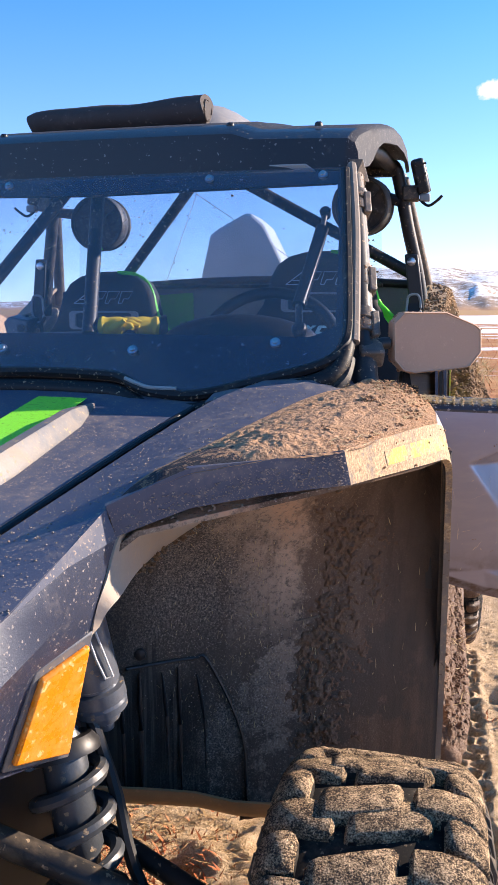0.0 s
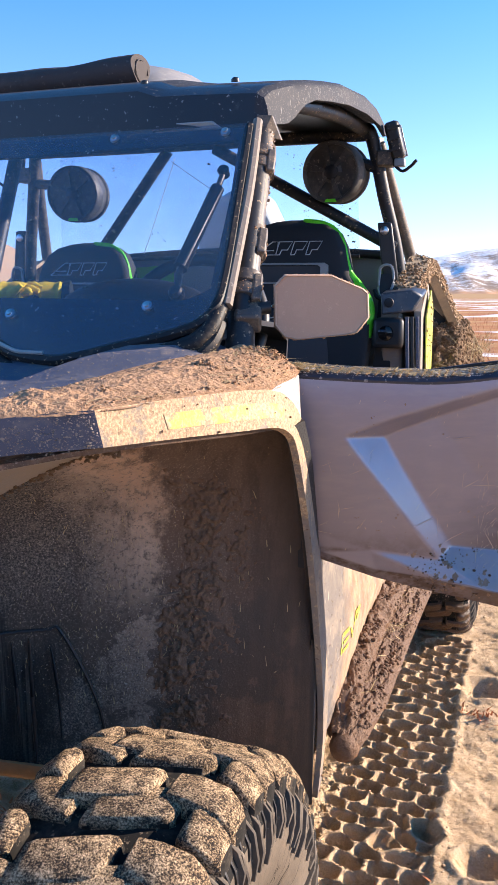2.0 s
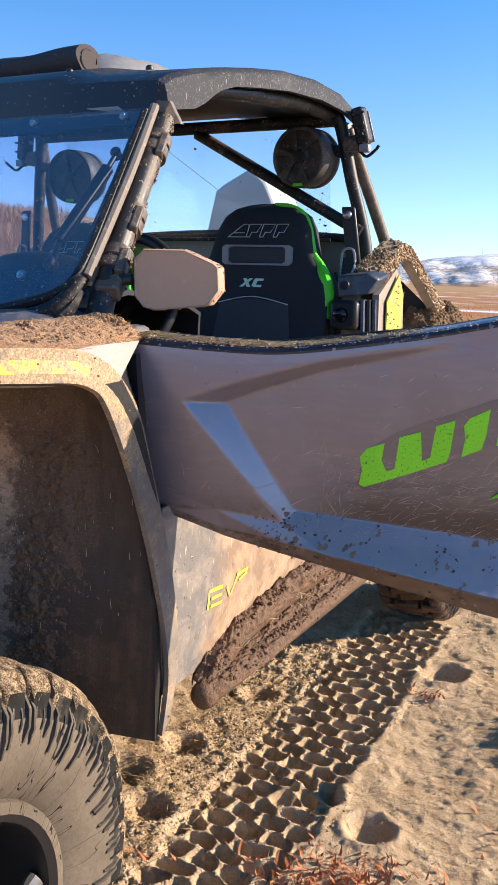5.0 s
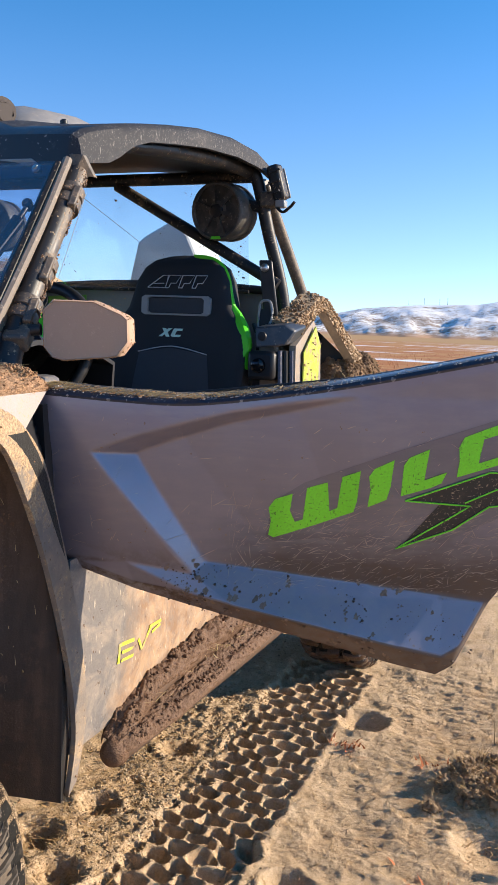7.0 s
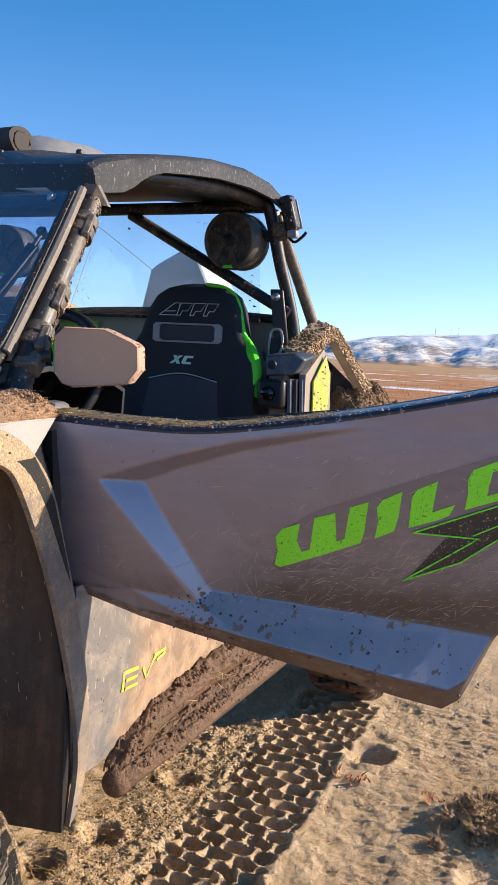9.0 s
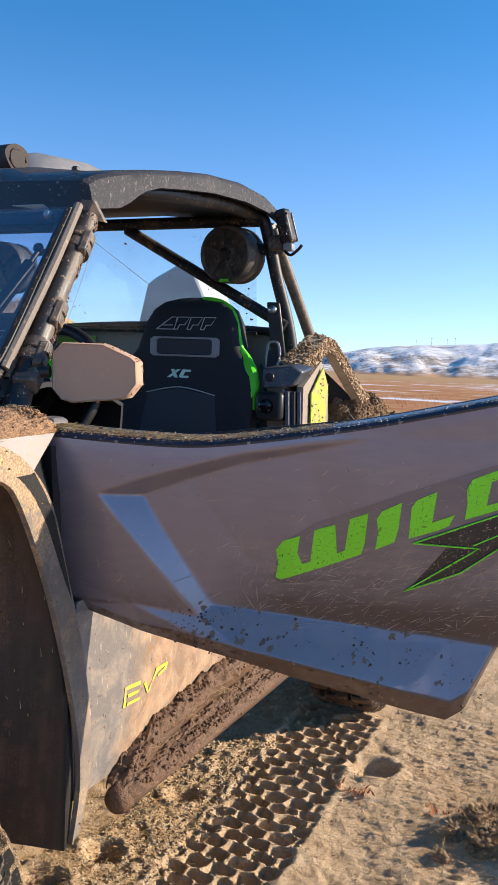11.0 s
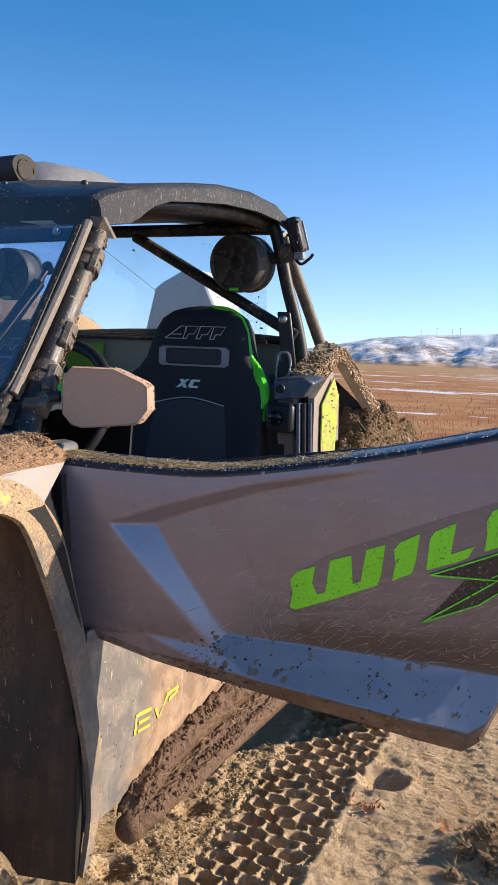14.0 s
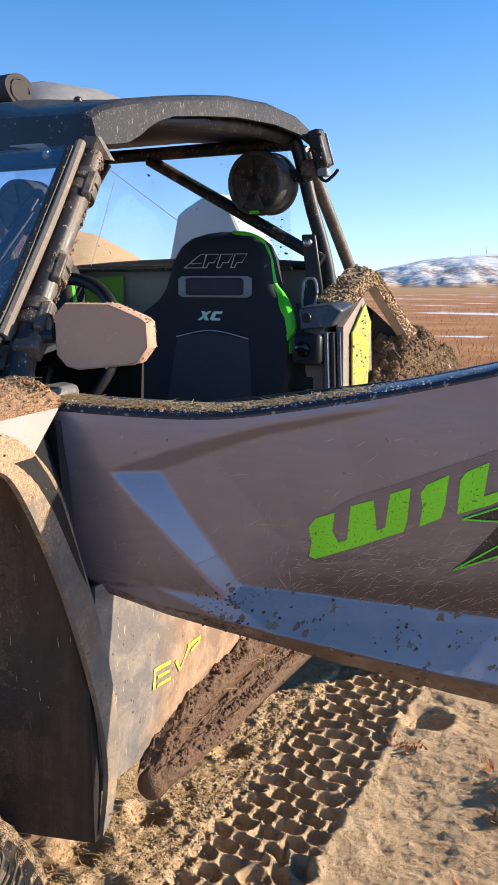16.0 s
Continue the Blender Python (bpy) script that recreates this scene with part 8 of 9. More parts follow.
part("crack_line", tube([(-0.085, 2.728, 1.70), (-0.20, 2.728, 1.40)], 0.0009, 1, 5), M_SILVER, pane)


def speaker(sx, name):
    c = Vector((0.452, 2.615, 1.617)) if sx > 0 else Vector((-0.392, 2.615, 1.584))
    ax = Vector((-0.10 * sx, -1, -0.06)).normalized()
    sp = part(name, disc_solid(c, -ax, [(0.0, 0.074), (0.0, 0.084), (0.012, 0.088), (0.035, 0.088), (0.04, 0.084), (0.075, 0.082), (0.08, 0.087), (0.095, 0.086), (0.115, 0.060), (0.12, 0.02)], 32), M_SPK, buggy, "black round speaker pod on the cage")
    part("cone", disc_solid(c + ax * 0.001, -ax, [(-0.004, 0.02), (0.0, 0.03), (0.020, 0.035), (0.004, 0.073)], 28), M_GRILLE, sp)
    s1 = ax.cross(Vector((0, 0, 1))).normalized()
    s2 = s1.cross(ax)
    for k in range(6):
        a = k * math.pi / 3 + 0.25
        r = s1 * math.cos(a) + s2 * math.sin(a)
        t = s1 * -math.sin(a) + s2 * math.cos(a)
        part("grille_spoke", prism([c + ax * 0.006 + r * 0.018 + t * 0.004, c + ax * 0.006 + r * 0.018 - t * 0.004, c + ax * 0.004 + r * 0.082 - t * 0.013, c + ax * 0.004 + r * 0.082 + t * 0.013], ax * 0.005), M_SPK, sp)
    part("grille_ring", tube([c + ax * 0.006 + (s1 * math.cos(a) + s2 * math.sin(a)) * 0.081 for a in [2 * math.pi * k / 40 for k in range(41)]], 0.006, 1, 8, up=tuple(ax)), M_SPK, sp)
    part("dust_cap", disc_solid(c + ax * 0.006, ax, [(0, 0.022), (0.004, 0.021), (0.008, 0.012)], 18), M_BLACK, sp)
    part("light_tab", prism([c + ax * 0.008 + s1 * a + s2 * b for a, b in ((-0.018, -0.083), (0.018, -0.083), (0.014, -0.074), (-0.014, -0.074))], ax * 0.004), M_LIME, sp, "small green light tab")
    part("clamp", tube([c - ax * 0.06 + Vector((sx * 0.06, 0, 0.03)), (sx * 0.575, 2.678, 1.63)], 0.016, 2, 8), M_STEEL, sp)
    return sp


speaker(1, "speaker_pod")
speaker(-1, "speaker_pod")

# work lamps at the rear corners of the cage
for sgn in (1, -1):
    lc = Vector((sgn * 0.624, 2.660, 1.702))
    q = pose(0, 0, 0, 8, sgn * -14, 0)
    lamp = part("work_lamp", block(lc, (0.040, 0.05, 0.105), q), M_STEEL, buggy, "small black work lamp on the cage corner" if sgn > 0 else "", bevel=0.010)
    part("lens", block(lc + Vector((sgn * 0.006, 0.027, 0.0)), (0.034, 0.006, 0.088), q), M_ALU, lamp, "pale lamp lens", bevel=0.002)
    for dz in (-0.03, 0.0, 0.03):
        part("fin", block(lc + Vector((0, -0.033, dz)), (0.036, 0.008, 0.006), q), M_STEEL, lamp)
    part("lamp_clamp", block((sgn * 0.598, 2.672, 1.655), (0.05, 0.05, 0.045)), M_STEEL_MUD, lamp, bevel=0.006)
    part("foot", block((sgn * 0.640, 2.655, 1.640), (0.03, 0.03, 0.022)), M_ALU, lamp, bevel=0.004)
    part("cable", tube([(sgn * 0.625, 2.65, 1.635), (sgn * 0.650, 2.64, 1.615), (sgn * 0.675, 2.635, 1.628), (sgn * 0.690, 2.63, 1.642)], 0.0045, 14, 6), M_BLACK, lamp)

# belts at the pillars
for sgn in (1, -1):
    X = lambda x, y, z: (sgn * x, y, z)
    belt = part("belt_guide", prism([X(0.585, 2.640, 1.475), X(0.625, 2.645, 1.475), X(0.650, 2.655, 1.30), X(0.605, 2.650, 1.30)], (0, -0.012, 0)), M_BLACK, buggy, "black seat-belt guide on the pillar" if sgn > 0 else "", bevel=0.005)
    part("bolt", disc_solid(X(0.606, 2.630, 1.452), (0, -1, 0), [(0, 0.013), (0.006, 0.012), (0.008, 0.006)], 12), M_CHROME, belt)
    part("buckle", tube([X(0.598, 2.622, 1.345), X(0.610, 2.620, 1.355), X(0.632, 2.622, 1.350), X(0.638, 2.622, 1.305), X(0.622, 2.618, 1.272), X(0.598, 2.620, 1.275), X(0.598, 2.622, 1.345)], 0.0042, 24, 6), M_ALU, belt)
    part("webbing", prism([X(0.600, 2.625, 1.33), X(0.640, 2.628, 1.33), X(0.640, 2.60, 1.05), X(0.590, 2.60, 1.05)], (0, -0.003, 0)), M_FABRIC, belt)
    part("loop", tube([X(0.585, 2.61, 1.285), X(0.60, 2.60, 1.262), X(0.635, 2.60, 1.262), X(0.652, 2.61, 1.290)], 0.006, 10, 6), M_BLACK, belt)

# rear body side: bevelled boxes, sticker panel, rear arch
for sgn in (1, -1):
    X = lambda x, y, z: (sgn * x, y, z)
    body = part("rear_body", prism([X(0.665, 2.60, 1.245), X(0.690, 2.80, 1.318), X(0.690, 2.83, 1.30), X(0.690, 2.90, 1.19), X(0.70, 3.0, 1.10), X(0.70, 3.0, 0.9), X(0.69, 2.60, 0.60)], (sgn * -0.06, 0, 0)), M_BODY, buggy, "muddy grey rear body side" if sgn > 0 else "", bevel=0.008)
    part("latch_box", closed_loft([[X(x, y, z) for x, y, z in r] for r in (((0.615, 2.545, 1.275), (0.700, 2.570, 1.285), (0.728, 2.590, 1.268), (0.705, 2.565, 1.225), (0.620, 2.540, 1.215)), ((0.615, 2.66, 1.29), (0.700, 2.68, 1.30), (0.728, 2.69, 1.285), (0.705, 2.67, 1.235), (0.620, 2.65, 1.225)))]), M_LATCH, body, bevel=0.006)
    part("latch_button", disc_solid(X(0.640, 2.543, 1.250), (0, -1, 0), [(0, 0.014), (0.004, 0.013), (0.005, 0.008)], 14), M_BLACK, body)
    part("latch_box", block(X(0.640, 2.57, 1.165), (0.085, 0.07, 0.085)), M_BLACK, body, bevel=0.012)
    part("latch_knob", disc_solid(X(0.635, 2.535, 1.165), (0, -1, 0), [(0, 0.022), (0.012, 0.020), (0.016, 0.010)], 16), M_GLOSSBLACK, body)
    for k in range(3):
        part("jamb_rib", prism([X(0.684 + 0.012 * k, 2.560 + 0.018 * k, 1.21), X(0.692 + 0.012 * k, 2.562 + 0.018 * k, 1.21), X(0.706 + 0.012 * k, 2.562 + 0.018 * k, 0.9), X(0.698 + 0.012 * k, 2.560 + 0.018 * k, 0.9)], (0, 0.03, 0)), M_DARK if k != 1 else M_BLACK, body)
    part("side_sticker", prism([X(0.728, 2.66, 1.205), X(0.724, 2.78, 1.285), X(0.726, 2.83, 1.225), X(0.730, 2.80, 1.05), X(0.732, 2.66, 1.02)], (sgn * 0.004, 0, 0)), M_YELMUD, body, "mud-splashed yellow panel sticker")
    if sgn > 0:
        yp = []
        for i in range(60):
            y = rng.uniform(2.66, 2.83)
            yp.append((0.7345 + 0.0006 * rng.random(), y, rng.uniform(1.02, 1.19 + 0.65 * (y - 2.66) * (1 if y < 2.78 else 0.6))))
        stuff("dried_mud", clods(yp, [abs(rng.gauss(0, 0.0013)) + 0.0005 for p in yp], 71, 1.0, 0.0), M_MUD, body)
    part("side_skin", prism([X(0.722, 2.61, 1.225), X(0.716, 2.79, 1.305), X(0.720, 2.86, 1.23), X(0.728, 2.87, 0.95), X(0.730, 2.61, 0.80)], (sgn * -0.02, 0, 0)), M_BODY, body)
    slab = [[(0.640, 2.62, 1.300), (0.650, 2.845, 1.390), (0.655, 2.885, 1.393), (0.700, 3.20, 1.215)],
            [(0.705, 2.63, 1.285), (0.714, 2.845, 1.380), (0.722, 2.88, 1.380), (0.790, 3.13, 1.185)],
            [(0.716, 2.66, 1.258), (0.722, 2.838, 1.338), (0.730, 2.870, 1.334), (0.790, 3.035, 1.172)],
            [(0.690, 2.66, 1.250), (0.695, 2.838, 1.325), (0.706, 2.864, 1.322), (0.762, 3.026, 1.168)]]
    fine = [[Vector(r[k]).lerp(Vector(r[k + 1]), j / n) for k, n in ((0, 8), (1, 2), (2, 10)) for j in range(n)] + [Vector(r[3])] for r in slab]
    arch = part("rear_arch", sheet([[X(*p) for p in r] for r in fine]), M_ARCH, buggy, "angular rear arch flare coated in straw and mud" if sgn > 0 else "", solid=0.010, smooth=30, out=(sgn * 0.6, 0, 1))
    # Black sheet added behind the leg so the arch's opening reads dark.
    part("arch_inner", sheet([[X(0.62, 2.90, 1.33), X(0.67, 3.03, 1.26), X(0.745, 3.05, 1.19)], [X(0.62, 2.90, 1.02), X(0.67, 3.03, 1.02), X(0.745, 3.05, 1.02)]]), M_BLACK, arch)
    flare = part("rear_wing", sheet([[X(*p) for p in r] for r in (
        [(0.60, 2.98, 1.13), (0.60, 3.2, 1.15), (0.60, 3.45, 1.13), (0.60, 3.75, 1.05)],
        [(0.78, 2.96, 1.10), (0.80, 3.2, 1.13), (0.81, 3.45, 1.10), (0.80, 3.75, 1.0)],
        [(0.80, 2.92, 1.0), (0.83, 3.2, 1.05), (0.84, 3.45, 1.03), (0.82, 3.78, 0.92)])]), M_BODY, buggy, solid=0.012, out=(sgn * 0.3, 0, 1))
    if sgn > 0:
        def heap_z(x, y):
            big = fbm(x * 11, y * 11, 3, 36) - 0.5
            mid = fbm(x * 34, y * 34, 3, 37) - 0.5
            fin = fbm(x * 110, y * 110, 2, 39) - 0.5
            hgt = 0.105 * np.exp(-((y - 3.16) / 0.22) ** 2) * np.exp(-((x - 0.75) / 0.12) ** 2)
            foot = np.clip((y - 2.70) / 0.22, 0, 1)
            return 1.005 + 0.085 * foot + hgt + (0.09 * big + 0.055 * mid + 0.018 * fin) * (0.4 + 0.6 * foot) - 0.12 * np.clip((x - 0.80) / 0.06, 0, 2)

        hx, hy = np.meshgrid(np.linspace(0.655, 0.885, 70), np.linspace(2.70, 3.62, 230))
        hz = heap_z(hx, hy)
        keep_low = (hx < 0.735) & (hy < 2.93)
        hz = np.where(keep_low, 0.98, hz)
        hm = bpy.data.meshes.new("heaped_mud")
        hm.from_pydata(np.stack([hx, hy, hz], -1).reshape(-1, 3).tolist(), [], [(j * 70 + i, j * 70 + i + 1, j * 70 + i + 71, j * 70 + i + 70) for j in range(229) for i in range(69)])
        hm.polygons.foreach_set("use_smooth", [True] * len(hm.polygons))
        stuff("heaped_mud", hm, M_HEAP, flare)
        top_p, top_s = [], []
        for i in range(5200):
            x, y = rng.uniform(0.745, 0.885) if rng.random() < 0.4 else rng.uniform(0.66, 0.88), rng.uniform(2.74, 3.60)
            if x < 0.74 and y < 2.94:
                continue
            top_p.append((x, y, float(heap_z(np.array(x), np.array(y)))))
            top_s.append(abs(rng.gauss(0, 0.0034)) + 0.0012)
        stuff("mud_crumb", clods(top_p, top_s, 27, 0.9, 0.0), M_HEAP, flare)
        ptsg = [(rng.uniform(0.66, 0.88), rng.uniform(2.92, 3.5), 1.06 + rng.uniform(0, 0.06)) for i in range(900)]
        stuff("straw", straws(ptsg, [rng.uniform(0.02, 0.06) for p in ptsg], 29, 0.0011, 0.4, 0.2), M_STRAW, flare)
        pts, sz = [], []
        for i in range(3000):
            k = min(19, int(20 * rng.random()))
            t, e = rng.random(), rng.random()
            p = fine[0][k].lerp(fine[0][k + 1], t).lerp(fine[1][k].lerp(fine[1][k + 1], t), e)
            if rng.random() < 0.5:
                p = fine[1][k].lerp(fine[1][k + 1], t).lerp(fine[2][k].lerp(fine[2][k + 1], t), e)
            pts.append((p.x, p.y, p.z + rng.uniform(-0.003, 0.005) + 0.012 * (float(fbm(np.array(p.y * 25), np.array(p.x * 25), 2, 38)) - 0.45)))
            sz.append(0.0008 + 0.0065 * rng.random() ** 3)
        stuff("mud_crust", clods(pts, sz, 33, 0.8, 0.0), M_CLOD, arch)
part("cargo_bed", prism([(-0.60, 2.82, 0.95), (0.60, 2.82, 0.95), (0.58, 3.85, 0.95), (-0.58, 3.85, 0.95)], (0, 0, 0.04)), M_BLACK, buggy)
part("bed_side", prism([(0.60, 2.85, 0.98), (0.60, 3.85, 0.98), (0.60, 3.85, 1.12), (0.60, 2.85, 1.16)], (0.03, 0, 0)), M_BODY, buggy)
part("bed_side", prism([(-0.60, 2.85, 0.98), (-0.60, 3.85, 0.98), (-0.60, 3.85, 1.12), (-0.60, 2.85, 1.16)], (-0.03, 0, 0)), M_BODY, buggy)
part("rear_frame", prism([(-0.3, 2.7, 0.40), (0.3, 2.7, 0.40), (0.28, 3.7, 0.45), (-0.28, 3.7, 0.45)], (0, 0, 0.5)), M_BLACK, buggy, bevel=0.02)
part("rear_axle", tube([(-0.70, 3.37, 0.375), (0.70, 3.37, 0.375)], 0.03, 1, 12), M_BLACK, buggy)

# ---- things carried ----
box = thing("cargo_box", (-0.07, 3.42, 0.99), "white plastic cargo box with chamfered lid in the bed", "box")
out = [(-0.240, 0.99), (-0.240, 1.45), (-0.205, 1.600), (-0.170, 1.625), (-0.062, 1.680), (-0.040, 1.678), (0.010, 1.635), (0.080, 1.500), (0.085, 0.99)]
part("shell", closed_loft([[(x * k + (-0.07) * (1 - k), y, 0.99 + (z - 0.99) * h) for x, z in out] for y, k, h in ((3.292, 0.97, 0.985), (3.300, 1.0, 1.0), (3.50, 1.0, 1.0), (3.60, 0.98, 0.93), (3.61, 0.95, 0.90))]), M_WHITE, box, smooth=20)
part("lid_seam", tube([(-0.243, 3.30, 1.44), (0.083, 3.298, 1.44)], 0.003, 1, 6), M_ALU, box)

roll = thing("roof_roll", (-0.07, 2.0, 1.735), "dark rolled cloth bundle lying on the roof", "cloth roll")
rows = []
for k in range(25):
    t = k / 24
    x = lerp(-0.292, 0.150, t)
    zc = lerp(1.755, 1.769, t) + 0.002 * math.sin(t * 7) + 0.001 * math.sin(t * 17)
    r0 = lerp(0.031, 0.036, t) * (0.86 if k in (0,) else 1.0)
    rows.append([(x + 0.006 * math.sin(a * 2), 2.0 + 1.25 * r0 * math.cos(a), zc + r0 * math.sin(a) * (1 + 0.05 * math.sin(3 * a + t * 9))) for a in [2 * math.pi * j / 22 for j in range(22)]])
cloth = part("cloth", closed_loft(rows), M_ROLL, roll, smooth=50)
spiral = [(0.1515, 2.0 + 1.2 * 0.029 * (1 - k / 44) * math.cos(k * 0.42), 1.769 + 0.029 * (1 - k / 44) * math.sin(k * 0.42)) for k in range(40)]
part("rolled_end", tube(spiral[:14], 0.0022, 1, 5), M_ROLL, cloth)


def glove(base, turn, name="work_glove"):
    g = thing(name, base, "yellow leather work glove lying on the dashboard", "glove", "gloves on the dash")
    m = Matrix.Translation(base) @ pose(0, 0, 0, 0, 0, turn)
    P = lambda x, y, z: m @ (Vector((x, y, z)) * 0.52)
    part("palm", tube([P(-0.06, 0, 0.018), P(-0.03, 0, 0.024), P(0.01, 0, 0.028), P(0.035, 0, 0.022)], [0.0187, 0.0216, 0.0230, 0.0187], 8, 12, flat=1.35), M_GLOVE, g)
    for i, (dx, dy, dz) in enumerate(((0.075, -0.036, 0.0), (0.095, -0.012, 0.010), (0.098, 0.014, 0.022), (0.082, 0.036, 0.004))):
        part("finger", tube([P(0.025, dy * 0.7, 0.024), P(0.06, dy, 0.03 + dz), P(dx, dy * 1.25, 0.018 + dz)], [0.0094, 0.0086, 0.0079, 0.0065, 0.0043], 5, 10), M_GLOVE, g)
    part("thumb", tube([P(-0.01, -0.03, 0.02), P(0.02, -0.055, 0.03), P(0.045, -0.06, 0.05)], [0.0094, 0.0086, 0.0072, 0.0050], 4, 10), M_GLOVE, g)
    part("cuff", tube([P(-0.055, 0, 0.018), P(-0.09, 0.004, 0.020)], [0.0223, 0.0259], 1, 12, flat=1.3), M_BLACK, g)
    return g


glove((0.075, 1.585, 1.264), 12)
glove((0.120, 1.625, 1.264), -150)


# ---- distance ----
def hill_el(az):
    return table(az, [(-180, 1.2), (-120, 1.6), (-60, 1.0), (-30, 0.5), (-20, 0.75), (-17.5, 1.2), (-16, 1.55), (-14.5, 1.9), (-11.0, 2.26), (-9.5, 2.30), (-7, 2.45), (-4.5, 2.95), (-1.2, 3.20), (3, 2.72), (8, 2.35), (20, 2.6), (40, 1.8), (70, 1.2), (120, 1.6), (180, 1.2)])


def make_hills():
    azs = np.concatenate([np.arange(-180, -24, 3.0), np.arange(-24, 10, 0.22), np.arange(10, 180.1, 3.0)])
    ts = np.linspace(0, 1, 26)
    V = []
    for az in azs:
        top = hill_el(az) + 0.10 * (float(fbm(np.array(az * 0.6 + 300), np.array(3.0), 3, 70)) - 0.5)
        for t in ts:
            r = lerp(700.0, 1700.0, t)
            prof = t ** 1.25 if t < 0.9 else 0.9 ** 1.25 + (t - 0.9) * 0.6
            z = math.tan(radians(top)) * 1650 * prof
            gul = float(fbm(np.array(az * 0.55 + t * 2.2 + 400), np.array(t * 4.5), 4, 80)) - 0.5
            z += gul * 24 * math.sin(math.pi * min(1, t * 1.02)) ** 0.8
            a = radians(az)
            V.append((r * math.sin(a), r * math.cos(a), z - 6 * (1 - t)))
    n = len(ts)
    F = [(i * n + j, i * n + j + 1, (i + 1) * n + j + 1, (i + 1) * n + j) for i in range(len(azs) - 1) for j in range(n - 1)]
    me = bpy.data.meshes.new("hills")
    me.from_pydata(V, [], F)
    me.polygons.foreach_set("use_smooth", [True] * len(F))
    return me


def hill_mat():
    m, nt, out = mat_new("snowy_sagebrush_hill")
    geo = node(nt, "ShaderNodeNewGeometry")
    pos = geo.outputs["Position"]
    big = noise_tex(nt, pos, 0.006, 6, 0.62)
    fine = noise_tex(nt, pos, 0.032, 6, 0.72)
    tiny = noise_tex(nt, pos, 0.16, 5, 0.78)
    micro = noise_tex(nt, pos, 0.55, 4, 0.75)
    brush = mixc(nt, ramp(nt, big, 0.4, 0.62), (0.25, 0.19, 0.15), (0.36, 0.265, 0.185))
    sep = node(nt, "ShaderNodeSeparateXYZ", {0: pos})
    s1 = mathn(nt, "ADD", mathn(nt, "ADD", mathn(nt, "MULTIPLY", big, 0.5), mathn(nt, "MULTIPLY", micro, 0.5)), mathn(nt, "MULTIPLY", fine, 0.7))
    s1 = mathn(nt, "ADD", s1, mathn(nt, "MULTIPLY", tiny, 0.70))
    s1 = mathn(nt, "ADD", s1, mathn(nt, "MULTIPLY", ramp(nt, sep.outputs[2], 0.0, 45.0), 0.10))
    s1 = mathn(nt, "SUBTRACT", s1, mathn(nt, "MULTIPLY", ramp(nt, mathn(nt, "DIVIDE", sep.outputs[0], mathn(nt, "MAXIMUM", sep.outputs[1], 1.0)), -0.11, -0.03), 0.045))
    c = mixc(nt, ramp(nt, s1, 1.195, 1.27), brush, (0.80, 0.82, 0.86))
    c = mixc(nt, mathn(nt, "MULTIPLY", ramp(nt, sep.outputs[2], 5.0, 1.0), 0.9), c, (0.44, 0.255, 0.14))
    finish(nt, out, c, 0.95, 0, None, 0, 0, 0, 0.1)
    return m


hills = new("backdrop_hills", make_hills())
hills.data.materials.append(hill_mat())
tagged(hills, "distant brown hills patched with old snow", "hills", kind="structure")

# one small fair-weather cloud low in the sky
M_CLOUD, nt, outn = mat_new("cloud_vapour")
gen = node(nt, "ShaderNodeTexCoord").outputs["Generated"]
sep = node(nt, "ShaderNodeSeparateXYZ", {0: gen})
dx = mathn(nt, "MULTIPLY", mathn(nt, "SUBTRACT", sep.outputs[0], 0.62), 2.3)
dz = mathn(nt, "MULTIPLY", mathn(nt, "SUBTRACT", mathn(nt, "SUBTRACT", sep.outputs[2], 0.48), mathn(nt, "MULTIPLY", dx, 0.10)), 2.6)
rr = mathn(nt, "SQRT", mathn(nt, "ADD", mathn(nt, "MULTIPLY", dx, dx), mathn(nt, "MULTIPLY", dz, dz)))
puff = node(nt, "ShaderNodeMapping", {"Vector": gen, "Scale": (5.0, 1.0, 2.2)}).outputs[0]
dens = mathn(nt, "SUBTRACT", mathn(nt, "ADD", mathn(nt, "MULTIPLY", noise_tex(nt, puff, 1.0, 5, 0.55), 1.5), 0.20), rr)
# White is emitted here in place of sunlight scattered by the vapour.
vap = node(nt, "ShaderNodeMixShader", {0: mathn(nt, "MULTIPLY", ramp(nt, dens, 0.10, 0.38), 0.95), 1: node(nt, "ShaderNodeBsdfTransparent").outputs[0], 2: node(nt, "ShaderNodeEmission", {"Color": (1.0, 1.0, 1.0, 1), "Strength": 0.55}).outputs[0]})
nt.links.new(vap.outputs[0], outn.inputs["Surface"])
cl_rows = []
for j in range(7):
    e = radians(12.3 + 2.2 * j / 6)
    cl_rows.append([(2600 * math.sin(a) * math.cos(e), 2600 * math.cos(a) * math.cos(e), 2600 * math.sin(e)) for a in [radians(-0.4 + 5.6 * k / 12) for k in range(13)]])
cloud = new("backdrop_cloud", mesh_from("backdrop_cloud", sheet(cl_rows), M_CLOUD, 80))
tagged(cloud, "small white cloud low over the plain", "cloud", kind="structure")

# a grassy bank with rust-coloured brush beyond the far side of the buggy
def bank_top(az):
    return table(az, [(-75, 0.0), (-66, 2.6), (-50, 4.2), (-42, 4.35), (-36, 4.6), (-34, 4.2), (-32, 3.3), (-29.5, 1.7), (-27, 0.0)])


